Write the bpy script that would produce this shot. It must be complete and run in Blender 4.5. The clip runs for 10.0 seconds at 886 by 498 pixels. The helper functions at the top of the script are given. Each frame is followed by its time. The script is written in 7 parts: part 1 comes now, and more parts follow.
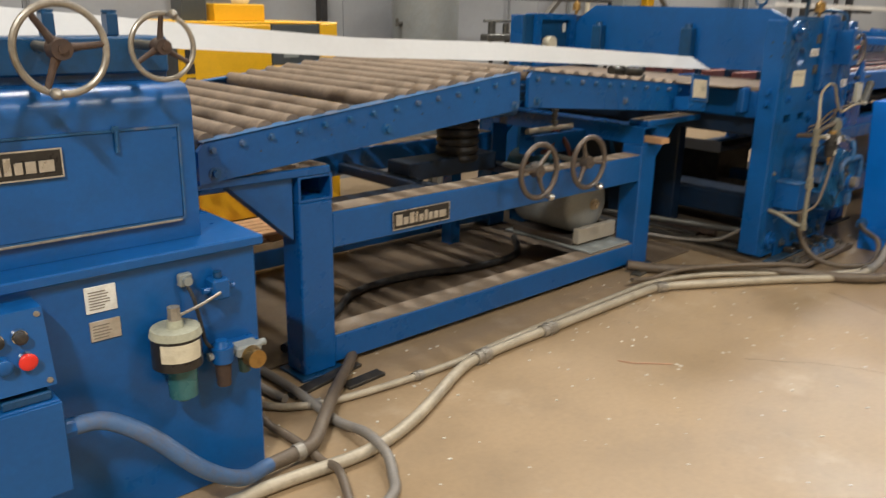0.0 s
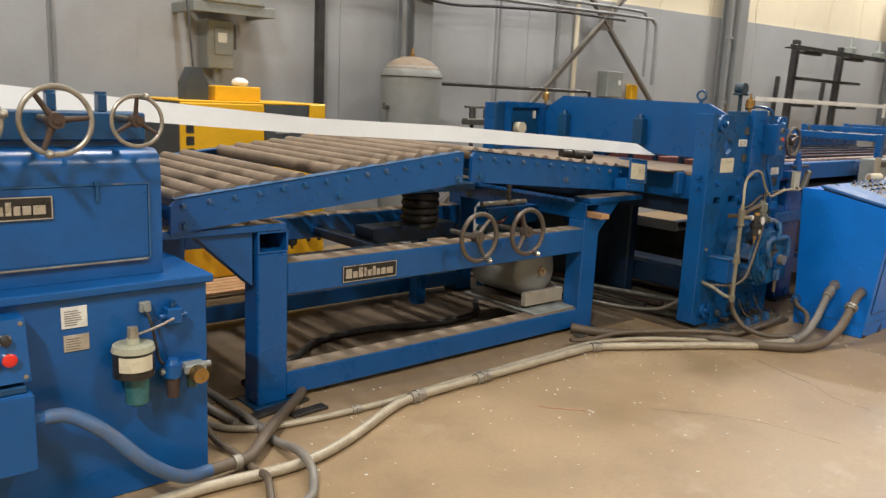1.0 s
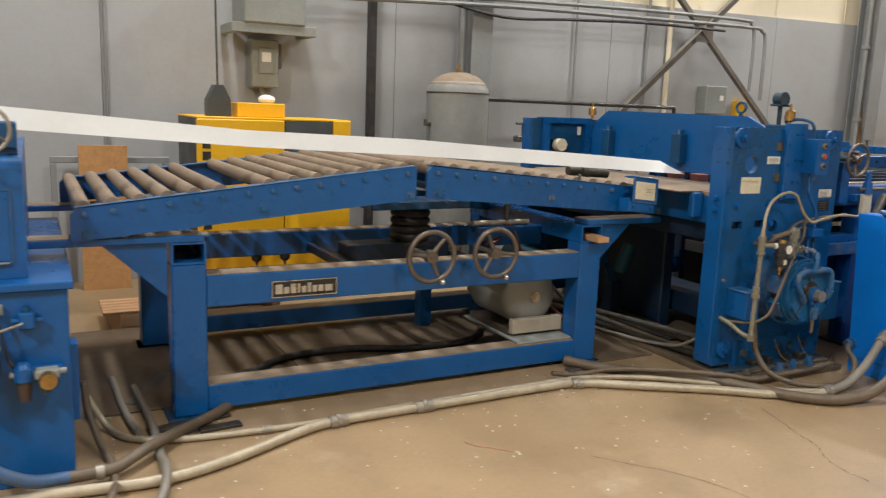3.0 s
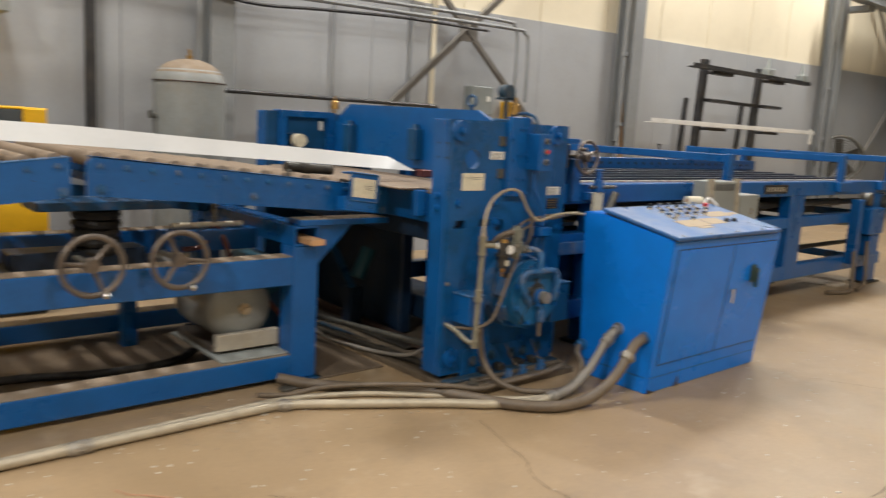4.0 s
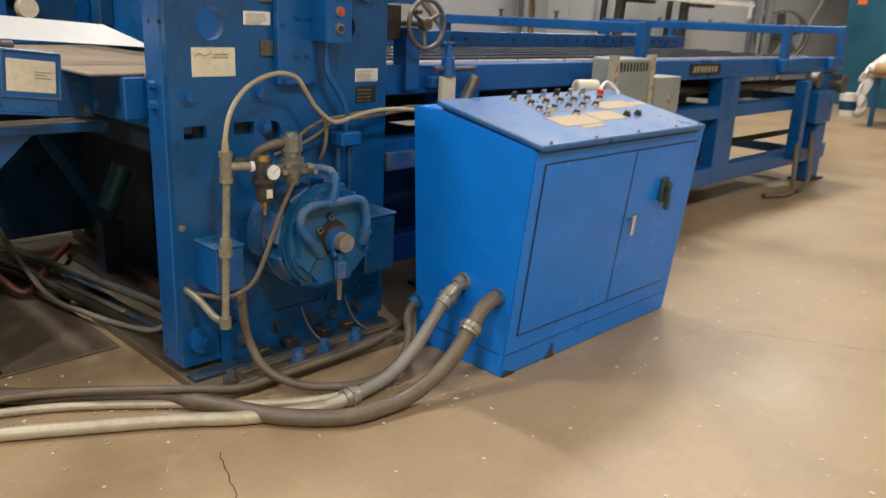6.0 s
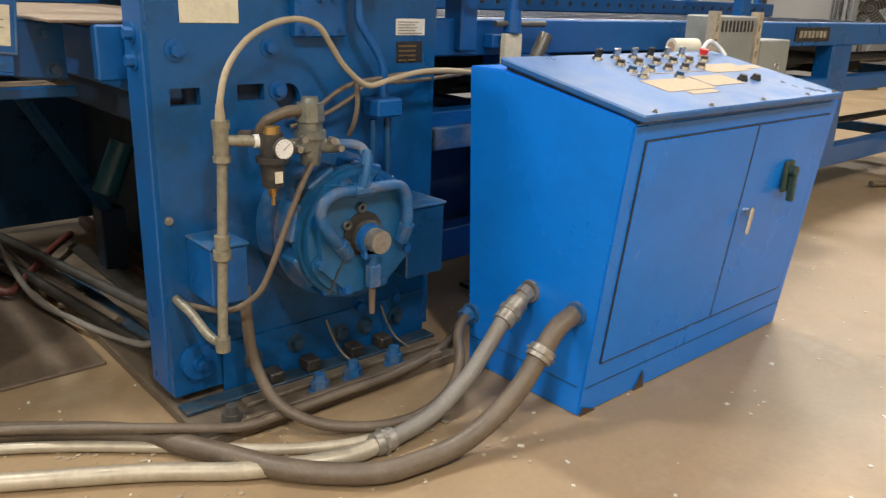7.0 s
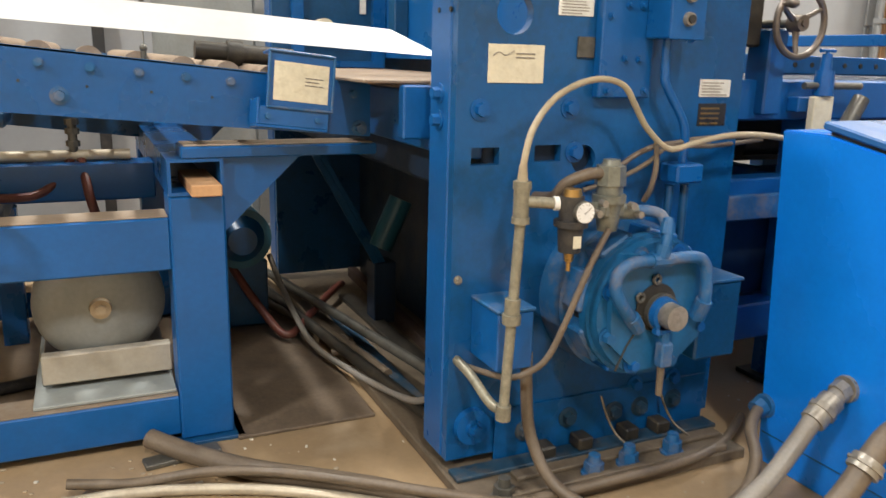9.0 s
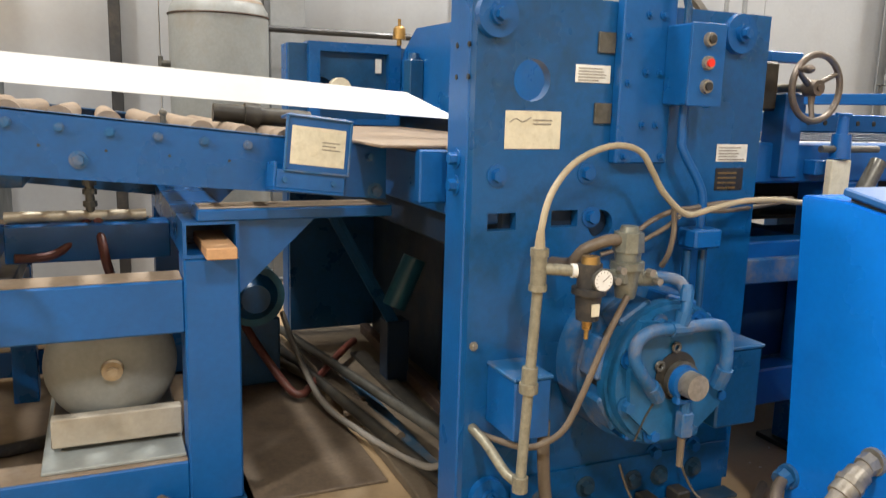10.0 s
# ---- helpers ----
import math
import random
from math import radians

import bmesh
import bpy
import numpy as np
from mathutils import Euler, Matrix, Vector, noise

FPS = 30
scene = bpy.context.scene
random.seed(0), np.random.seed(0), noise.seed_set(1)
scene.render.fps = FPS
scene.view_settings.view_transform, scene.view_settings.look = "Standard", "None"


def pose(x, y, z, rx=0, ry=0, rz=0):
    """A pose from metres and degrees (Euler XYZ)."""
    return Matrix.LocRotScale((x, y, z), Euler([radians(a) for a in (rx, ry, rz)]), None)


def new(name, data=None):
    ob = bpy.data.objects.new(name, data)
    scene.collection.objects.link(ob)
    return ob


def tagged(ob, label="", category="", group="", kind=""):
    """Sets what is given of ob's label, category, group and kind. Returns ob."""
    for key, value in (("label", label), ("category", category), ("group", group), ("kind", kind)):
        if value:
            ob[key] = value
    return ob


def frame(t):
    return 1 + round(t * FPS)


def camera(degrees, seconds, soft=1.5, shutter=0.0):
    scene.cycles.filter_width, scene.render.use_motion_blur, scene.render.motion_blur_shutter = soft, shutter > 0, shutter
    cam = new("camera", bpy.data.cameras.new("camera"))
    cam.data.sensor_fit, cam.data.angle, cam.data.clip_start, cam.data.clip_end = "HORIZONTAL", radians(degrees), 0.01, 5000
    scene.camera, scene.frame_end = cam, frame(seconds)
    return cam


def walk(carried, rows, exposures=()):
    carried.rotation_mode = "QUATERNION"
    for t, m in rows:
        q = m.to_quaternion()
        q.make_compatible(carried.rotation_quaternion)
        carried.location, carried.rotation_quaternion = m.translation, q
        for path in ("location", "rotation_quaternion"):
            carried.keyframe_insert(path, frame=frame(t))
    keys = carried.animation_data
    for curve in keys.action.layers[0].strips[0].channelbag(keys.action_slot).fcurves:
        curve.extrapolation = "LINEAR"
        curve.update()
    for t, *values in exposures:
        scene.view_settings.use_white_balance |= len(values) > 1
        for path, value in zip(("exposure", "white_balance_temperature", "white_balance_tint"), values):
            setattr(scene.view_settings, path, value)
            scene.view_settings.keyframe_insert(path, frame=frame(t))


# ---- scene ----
cam = camera(59.1, 10.0, soft=1.25, shutter=0.5)
METRES, EYE, TILT, LEAN, TURN = 5.6, 1.52, 0.0, 0.0, -42.7
ROWS = [
    (0.0, 0.0, 0.0, 0.0, 0.31, -16.89, -1.03),
    (0.5, 0.0307, -0.0565, 0.0032, -0.36, -13.1, -2.28),
    (1.0, 0.0718, -0.0957, 0.0063, 2.25, -11.19, -2.59),
    (1.5, 0.1215, -0.1069, 0.0068, 7.1, -9.82, -2.64),
    (2.0, 0.1614, -0.0843, 0.0027, 10.57, -9.41, -2.32),
    (2.2, 0.1785, -0.0682, 0.0027, 11.86, -9.53, -2.07),
    (3.3, 0.3138, -0.0022, 0.0043, 15.53, -10.11, -2.22),
    (3.5, 0.3237, 0.0198, -0.0033, 11.84, -9.84, -2.62),
    (4.0, 0.3783, 0.0853, -0.0078, 2.12, -9.03, -3.21),
    (4.5, 0.4254, 0.1435, -0.0154, -1.47, -9.6, -3.99),
    (5.0, 0.4626, 0.2133, -0.0153, -1.93, -10.78, -3.95),
    (5.5, 0.4839, 0.2975, -0.0191, -3.09, -13.44, -2.8),
    (6.0, 0.504, 0.3696, -0.0283, -2.11, -16.72, -2.46),
    (6.2, 0.5099, 0.3966, -0.03, -0.2, -17.54, -2.2),
    (7.3, 0.5004, 0.5004, -0.0616, 1.77, -17.95, -2.02),
    (7.5, 0.5003, 0.5013, -0.0623, 1.21, -17.76, -1.97),
    (8.0, 0.4971, 0.5007, -0.0603, 3.08, -16.99, -2.2),
    (8.5, 0.4765, 0.5001, -0.0599, 12.81, -16.08, -1.37),
    (9.0, 0.4668, 0.5035, -0.0601, 18.25, -13.83, -1.44),
    (9.5, 0.4648, 0.5074, -0.0594, 19.13, -11.99, -1.78),
    (10.0, 0.4627, 0.5073, -0.0529, 19.08, -10.33, -1.6),
]
EXPOSURES = [(0.0, -0.12), (5.5, -0.08), (6.2, 0.05), (7.5, 0.39), (8.5, 0.55), (10.0, 0.66)]
walk(cam, [(t, pose(0, 0, EYE, TILT, LEAN, TURN) @ pose(METRES * x, METRES * y, METRES * z, 90 + pitch, roll, yaw)) for t, x, y, z, yaw, pitch, roll in ROWS], EXPOSURES)

# ---- light ----
world = bpy.data.worlds.new("hall_air")
scene.world = world
world.use_nodes = True
world.node_tree.nodes["Background"].inputs[0].default_value = (0.9, 0.95, 1.0, 1)
world.node_tree.nodes["Background"].inputs[1].default_value = 0.035
CEIL = 7.2
LAMPS = [(2.3, 4.2, 275), (7.2, 4.2, 265), (12.1, 4.2, 310), (17.0, 4.2, 340), (-3.4, -2.0, 740), (3.4, -3.6, 300), (9.6, -3.6, 240)]
for lx, ly, watts in LAMPS:
    ld = bpy.data.lights.new("high_bay_light", "AREA")
    ld.shape, ld.size, ld.size_y, ld.energy = "RECTANGLE", 0.28, 1.25, watts
    ld.color = (1.0, 0.98, 0.94)
    lo = new("high_bay_light", ld)
    lo.matrix_world = pose(lx, ly, CEIL - 0.42)

# ---- materials ----
def mat(name, col, rough=0.5, metal=0.0, dirt=None, dirt_amount=0.4, scale=3.0, fine=60.0, vary=0.12, bump=0.05, rvar=0.15, chips=None, coat=0.0):
    """A painted or bare surface: broad tone changes, fine grain, patches of dirt and small chips."""
    m = bpy.data.materials.new(name)
    m.use_nodes = True
    nt = m.node_tree
    n, ln = nt.nodes, nt.links
    bsdf = n["Principled BSDF"]
    bsdf.inputs["Metallic"].default_value = metal
    bsdf.inputs["Coat Weight"].default_value = coat
    tc = n.new("ShaderNodeTexCoord")
    def noise_tex(s, detail=5, rough_=0.6):
        t = n.new("ShaderNodeTexNoise")
        t.inputs["Scale"].default_value, t.inputs["Detail"].default_value, t.inputs["Roughness"].default_value = s, detail, rough_
        ln.new(tc.outputs["Object"], t.inputs["Vector"])
        return t
    broad, grain = noise_tex(scale), noise_tex(fine, 3)
    def ramp(src, a, b, c0, c1):
        r = n.new("ShaderNodeValToRGB")
        r.color_ramp.elements[0].position, r.color_ramp.elements[1].position = a, b
        r.color_ramp.elements[0].color, r.color_ramp.elements[1].color = c0, c1
        ln.new(src, r.inputs[0])
        return r
    lo_, hi_ = [max(0, c * (1 - vary)) for c in col], [min(1, c * (1 + vary)) for c in col]
    base = ramp(broad.outputs["Fac"], 0.3, 0.7, (*lo_, 1), (*hi_, 1)).outputs[0]
    def mix(fac, a, b, blend="MIX"):
        x = n.new("ShaderNodeMix")
        x.data_type, x.blend_type = "RGBA", blend
        if isinstance(fac, float):
            x.inputs[0].default_value = fac
        else:
            ln.new(fac, x.inputs[0])
        for sock, v in ((x.inputs[6], a), (x.inputs[7], b)):
            if isinstance(v, tuple):
                sock.default_value = v
            else:
                ln.new(v, sock)
        return x.outputs[2]
    g = ramp(grain.outputs["Fac"], 0.3, 0.7, (1 - vary, 1 - vary, 1 - vary, 1), (1, 1, 1, 1)).outputs[0]
    base = mix(1.0, base, g, "MULTIPLY")
    if dirt:
        d = noise_tex(scale * 2.3, 8, 0.7)
        k = ramp(d.outputs["Fac"], 0.48, 0.75, (0, 0, 0, 1), (dirt_amount, dirt_amount, dirt_amount, 1)).outputs[0]
        base = mix(k, base, (*dirt, 1))
    if chips:
        c = noise_tex(38, 6, 0.75)
        k = ramp(c.outputs["Fac"], 0.69, 0.72, (0, 0, 0, 1), (1, 1, 1, 1)).outputs[0]
        base = mix(k, base, (*chips, 1))
    ln.new(base, bsdf.inputs["Base Color"])
    rr = ramp(broad.outputs["Fac"], 0.3, 0.7, (max(0.04, rough - rvar),) * 3 + (1,), (min(1, rough + rvar),) * 3 + (1,))
    ln.new(rr.outputs[0], bsdf.inputs["Roughness"])
    if bump:
        b = n.new("ShaderNodeBump")
        b.inputs["Strength"].default_value, b.inputs["Distance"].default_value = bump, 0.004
        ln.new(grain.outputs["Fac"], b.inputs["Height"])
        ln.new(b.outputs[0], bsdf.inputs["Normal"])
    return m


DUST = (0.22, 0.17, 0.12)
BLUE = mat("blue_enamel", (0.003, 0.088, 0.30), 0.32, 0, (0.006, 0.06, 0.17), 0.55, 2.2, 55, 0.13, 0.06, 0.1, (0.06, 0.10, 0.17))
DESKBLUE = mat("bright_blue_enamel", (0.003, 0.180, 0.70), 0.27, 0, (0.004, 0.11, 0.44), 0.4, 1.6, 70, 0.06, 0.05, 0.08)
DARKBLUE = mat("patchy_dark_blue_enamel", (0.004, 0.06, 0.16), 0.34, 0, (0.008, 0.028, 0.045), 0.6, 4, 60, 0.2, 0.08, 0.12, (0.05, 0.06, 0.07))
DUSTBLUE = mat("dusty_blue_enamel", (0.008, 0.095, 0.25), 0.55, 0, DUST, 0.7, 5, 60, 0.15, 0.08)
TEAL = mat("teal_blue_enamel", (0.01, 0.09, 0.14), 0.45, 0, (0.01, 0.05, 0.08), 0.4, 1.5)
STEEL = mat("dusty_roller_steel", (0.27, 0.205, 0.15), 0.65, 0.2, (0.12, 0.088, 0.06), 0.55, 6, 90, 0.2, 0.15)
IRON = mat("worn_cast_iron", (0.16, 0.135, 0.115), 0.45, 0.6, (0.09, 0.05, 0.03), 0.6, 9, 80, 0.2, 0.12)
RUST = mat("rusty_iron", (0.075, 0.05, 0.04), 0.65, 0.3, (0.13, 0.075, 0.045), 0.6, 12)
RIM = mat("worn_bright_rim", (0.37, 0.34, 0.29), 0.42, 0.6, (0.12, 0.09, 0.07), 0.5, 14, 80, 0.2, 0.08)
CHROME = mat("bright_metal", (0.72, 0.72, 0.70), 0.22, 1.0, None, 0, 8, 60, 0.05, 0.0, 0.06)
GALV = mat("galvanized_conduit", (0.47, 0.41, 0.31), 0.48, 0.3, (0.25, 0.2, 0.14), 0.6, 7, 50, 0.15, 0.05)
HOSE = mat("dusty_brown_hose", (0.13, 0.098, 0.068), 0.5, 0, (0.2, 0.155, 0.105), 0.5, 7, 120, 0.2, 0.2)
GREYHOSE = mat("grey_flexible_conduit", (0.23, 0.21, 0.185), 0.5, 0.05, (0.2, 0.16, 0.11), 0.6, 7, 120, 0.15, 0.15)
TANHOSE = mat("tan_rubber_hose", (0.36, 0.30, 0.20), 0.55, 0, (0.2, 0.16, 0.11), 0.5, 9)
REDHOSE = mat("red_rubber_hose", (0.11, 0.028, 0.02), 0.5, 0, (0.15, 0.09, 0.06), 0.5, 9)
BLACKRUB = mat("black_rubber", (0.02, 0.02, 0.021), 0.6, 0, DUST, 0.3, 8)
STRIPM = mat("galvanized_sheet_strip", (0.60, 0.605, 0.605), 0.42, 0.25, None, 0, 2.0, 40, 0.04, 0.02, 0.08)
YELLOW = mat("yellow_powder_coat", (0.84, 0.46, 0.012), 0.4, 0, (0.5, 0.28, 0.02), 0.3, 2, 60, 0.06)
CHARCOAL = mat("charcoal_sheet_metal", (0.055, 0.065, 0.07), 0.5, 0, (0.12, 0.11, 0.1), 0.3, 3)
GREYBOX = mat("grey_electrical_enamel", (0.26, 0.28, 0.27), 0.45, 0, (0.17, 0.16, 0.14), 0.4, 3)
TANKGREY = mat("grey_tank_paint", (0.25, 0.262, 0.255), 0.45, 0, (0.2, 0.17, 0.13), 0.5, 2.5)
WALLGREY = mat("grey_wall_paint", (0.36, 0.37, 0.385), 0.6, 0, (0.29, 0.29, 0.29), 0.5, 0.7, 30, 0.05, 0.03)
CREAM = mat("cream_wall_panel", (0.74, 0.66, 0.50), 0.65, 0, (0.6, 0.52, 0.38), 0.4, 0.5, 30, 0.04, 0.03)
COLUMN = mat("grey_column_paint", (0.24, 0.25, 0.255), 0.5, 0, (0.17, 0.16, 0.15), 0.5, 1.5)
BRACE = mat("dusty_brace_steel", (0.19, 0.175, 0.155), 0.6, 0.2, (0.12, 0.10, 0.08), 0.5, 3)
BLACKMET = mat("black_painted_steel", (0.022, 0.022, 0.024), 0.5, 0, DUST, 0.25, 4)
LABEL = mat("yellowed_paper_label", (0.64, 0.59, 0.45), 0.6, 0, (0.4, 0.33, 0.2), 0.5, 22, 120, 0.08)
WHITELABEL = mat("white_label", (0.74, 0.74, 0.70), 0.5, 0, (0.5, 0.46, 0.36), 0.4, 25)
BLACKPLATE = mat("black_name_plate", (0.025, 0.023, 0.022), 0.35, 0.2, (0.1, 0.085, 0.07), 0.3, 20)
SILVER = mat("brushed_aluminium", (0.62, 0.60, 0.56), 0.35, 0.8, (0.3, 0.27, 0.22), 0.3, 15)
INK = mat("faded_ink", (0.24, 0.215, 0.18), 0.6)
BRASS = mat("tarnished_brass", (0.42, 0.26, 0.09), 0.35, 0.85, (0.16, 0.09, 0.04), 0.5, 18)
RED = mat("red_plastic", (0.72, 0.03, 0.02), 0.35, 0, None, 0, 10, 60, 0.05, 0.0)
ORANGE = mat("orange_sticker", (0.85, 0.16, 0.02), 0.5)
WOOD = mat("raw_pine_wood", (0.52, 0.30, 0.15), 0.65, 0, (0.3, 0.16, 0.08), 0.5, 9, 80, 0.15, 0.15)
DIRTYWOOD = mat("greasy_plywood", (0.15, 0.11, 0.075), 0.6, 0, (0.05, 0.04, 0.03), 0.7, 5, 70, 0.25, 0.15)
WHITEWOOD = mat("whitewashed_board", (0.36, 0.325, 0.265), 0.6, 0, (0.3, 0.25, 0.18), 0.5, 8)
WHITEPL = mat("white_plastic", (0.80, 0.79, 0.76), 0.4)
CARD = mat("brown_cardboard", (0.42, 0.26, 0.13), 0.7)
GREENTINT = mat("cloudy_green_bowl", (0.035, 0.14, 0.15), 0.25, 0, (0.02, 0.07, 0.08), 0.5, 12)
DARKGREEN = mat("dark_green_enamel", (0.02, 0.045, 0.035), 0.4, 0, (0.06, 0.06, 0.05), 0.5, 20)
CASTGREY = mat("oily_cast_metal", (0.13, 0.125, 0.11), 0.42, 0.5, (0.05, 0.05, 0.04), 0.6, 16, 80, 0.2, 0.1)
BELT = mat("red_brown_belt", (0.20, 0.055, 0.045), 0.6, 0, (0.12, 0.07, 0.05), 0.5, 4)
GREASE = mat("grease_black_steel", (0.03, 0.027, 0.022), 0.45, 0.2, (0.1, 0.08, 0.055), 0.6, 6)
DEBRIS = mat("pale_crumbs", (0.62, 0.58, 0.5), 0.7)
CRACK = mat("dark_floor_crack", (0.10, 0.075, 0.05), 0.9)
ROOF = mat("white_roof_sheet", (0.62, 0.62, 0.6), 0.6, 0, None, 0, 1)


def concrete():
    m = mat("worn_concrete", (0.335, 0.234, 0.133), 0.42, 0, (0.20, 0.145, 0.09), 0.55, 0.9, 45, 0.10, 0.06, 0.13)
    nt = m.node_tree
    n, ln = nt.nodes, nt.links
    bsdf = n["Principled BSDF"]
    src = bsdf.inputs["Base Color"].links[0].from_socket
    tc = n.new("ShaderNodeTexCoord")
    for s, lo, hi, col, amount in ((2.6, 0.58, 0.74, (0.46, 0.37, 0.26, 1), 0.45), (16, 0.60, 0.72, (0.17, 0.12, 0.08, 1), 0.30), (70, 0.70, 0.74, (0.55, 0.48, 0.37, 1), 0.45)):
        t = n.new("ShaderNodeTexNoise")
        t.inputs["Scale"].default_value, t.inputs["Detail"].default_value, t.inputs["Roughness"].default_value = s, 7, 0.65
        ln.new(tc.outputs["Object"], t.inputs["Vector"])
        r = n.new("ShaderNodeValToRGB")
        r.color_ramp.elements[0].position, r.color_ramp.elements[1].position = lo, hi
        r.color_ramp.elements[0].color, r.color_ramp.elements[1].color = (0, 0, 0, 1), (amount, amount, amount, 1)
        ln.new(t.outputs["Fac"], r.inputs[0])
        x = n.new("ShaderNodeMix")
        x.data_type = "RGBA"
        ln.new(r.outputs[0], x.inputs[0])
        ln.new(src, x.inputs[6])
        x.inputs[7].default_value = col
        src = x.outputs[2]
    ln.new(src, bsdf.inputs["Base Color"])
    return m


CONCRETE = concrete()
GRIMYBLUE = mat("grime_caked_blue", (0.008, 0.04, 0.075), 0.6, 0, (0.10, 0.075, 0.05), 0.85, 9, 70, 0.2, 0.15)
LIDBLUE = mat("dusty_desk_top_enamel", (0.018, 0.11, 0.33), 0.38, 0, (0.09, 0.14, 0.23), 0.6, 4, 90, 0.1, 0.05)
PIPE = mat("dirty_threaded_pipe", (0.27, 0.25, 0.185), 0.5, 0.3, (0.10, 0.085, 0.06), 0.7, 22, 90, 0.2, 0.15)
VALVE = mat("grey_green_cast_metal", (0.21, 0.215, 0.18), 0.42, 0.35, (0.07, 0.065, 0.05), 0.6, 18, 80, 0.2, 0.1)
TANLABEL = mat("tan_paper_label", (0.40, 0.31, 0.20), 0.65, 0, (0.28, 0.2, 0.12), 0.5, 25)
DUSTY = mat("brown_dust_coat", (0.24, 0.18, 0.125), 0.8, 0, (0.32, 0.29, 0.25), 0.6, 5)
OSB = mat("orange_strand_board", (0.50, 0.26, 0.10), 0.7, 0, (0.3, 0.14, 0.05), 0.6, 14)
BASEDIRT = mat("oily_dusty_base_steel", (0.15, 0.115, 0.078), 0.6, 0.1, (0.05, 0.038, 0.027), 0.75, 4, 70, 0.22, 0.15)
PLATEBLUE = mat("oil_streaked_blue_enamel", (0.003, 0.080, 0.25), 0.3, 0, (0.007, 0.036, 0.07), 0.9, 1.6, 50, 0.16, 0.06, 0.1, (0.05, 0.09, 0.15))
# Blue enamel darkened: the shade inside the machines is put into this colour.
SHADE_NAVY = mat("navy_enamel_with_shade", (0.005, 0.022, 0.055), 0.5, 0, (0.02, 0.018, 0.015), 0.6, 4)
OILBLUE = mat("oily_green_blue_enamel", (0.010, 0.105, 0.255), 0.36, 0, (0.03, 0.06, 0.065), 0.75, 3.2, 60, 0.2, 0.1, 0.12, (0.10, 0.11, 0.11))
# Plywood of a darker brown than the concrete around it.
DARKWOOD = mat("dark_brown_plywood", (0.13, 0.09, 0.055), 0.6, 0, (0.05, 0.036, 0.024), 0.75, 3, 60, 0.2, 0.12)

# ---- builders ----
def bm_new():
    return bmesh.new()


def box(bm, x0, x1, y0, y1, z0, z1, bev=0.004, m=None):
    r = bmesh.ops.create_cube(bm, size=1.0)
    vs = r["verts"]
    for v in vs:
        v.co = Vector(((x0 + x1) / 2 + v.co.x * (x1 - x0), (y0 + y1) / 2 + v.co.y * (y1 - y0), (z0 + z1) / 2 + v.co.z * (z1 - z0)))
    if bev:
        es = {e for v in vs for e in v.link_edges}
        out = bmesh.ops.bevel(bm, geom=list(es), offset=min(bev, 0.3 * min(abs(x1 - x0), abs(y1 - y0), abs(z1 - z0))), segments=1, affect="EDGES")
        vs = list({v for f in out["faces"] for v in f.verts} | {v for v in vs if v.is_valid})
    if m:
        bmesh.ops.transform(bm, matrix=m, verts=vs)
    return bm


def cyl(bm, p, q, r, r2=None, n=20):
    p, q = Vector(p), Vector(q)
    d = q - p
    mtx = Matrix.Translation((p + q) / 2) @ d.to_track_quat("Z", "Y").to_matrix().to_4x4()
    bmesh.ops.create_cone(bm, cap_ends=True, segments=n, radius1=r, radius2=r if r2 is None else r2, depth=d.length, matrix=mtx)
    return bm


def ball(bm, c, r, s=(1, 1, 1), n=12):
    bmesh.ops.create_uvsphere(bm, u_segments=n, v_segments=max(6, n // 2), radius=r, matrix=Matrix.Translation(c) @ Matrix.Diagonal((*s, 1)))
    return bm


def smooth_path(pts, step=6):
    pts = [Vector(p) for p in pts]
    out = []
    for i in range(len(pts) - 1):
        a, b, c, d = pts[max(0, i - 1)], pts[i], pts[i + 1], pts[min(len(pts) - 1, i + 2)]
        for k in range(step):
            u = k / step
            out.append(0.5 * (2 * b + (c - a) * u + (2 * a - 5 * b + 4 * c - d) * u * u + (3 * b - a - 3 * c + d) * u ** 3))
    return out + [pts[-1]]


def sweep(bm, pts, r, n=10, step=6, raw=False):
    path = [Vector(p) for p in pts] if raw else smooth_path(pts, step)
    rings, up = [], None
    for i, p in enumerate(path):
        d = (path[min(i + 1, len(path) - 1)] - path[max(i - 1, 0)]).normalized()
        if up is None:
            up = d.orthogonal().normalized()
        up = (up - d * up.dot(d)).normalized()
        side = d.cross(up)
        rings.append([bm.verts.new(p + r * (math.cos(a) * up + math.sin(a) * side)) for a in (2 * math.pi * k / n for k in range(n))])
    for a, b in zip(rings, rings[1:]):
        for k in range(n):
            bm.faces.new((a[k], a[(k + 1) % n], b[(k + 1) % n], b[k]))
    bm.faces.new(rings[0][::-1])
    bm.faces.new(rings[-1])
    return bm


def ring(bm, c, axis, R, r, n=40, k=10):
    q = Vector(axis).to_track_quat("Z", "Y").to_matrix()
    rows = []
    for i in range(n):
        a = 2 * math.pi * i / n
        rows.append([bm.verts.new(Vector(c) + q @ Vector(((R + r * math.cos(b)) * math.cos(a), (R + r * math.cos(b)) * math.sin(a), r * math.sin(b)))) for b in (2 * math.pi * j / k for j in range(k))])
    for i in range(n):
        for j in range(k):
            bm.faces.new((rows[i][j], rows[(i + 1) % n][j], rows[(i + 1) % n][(j + 1) % k], rows[i][(j + 1) % k]))
    return bm


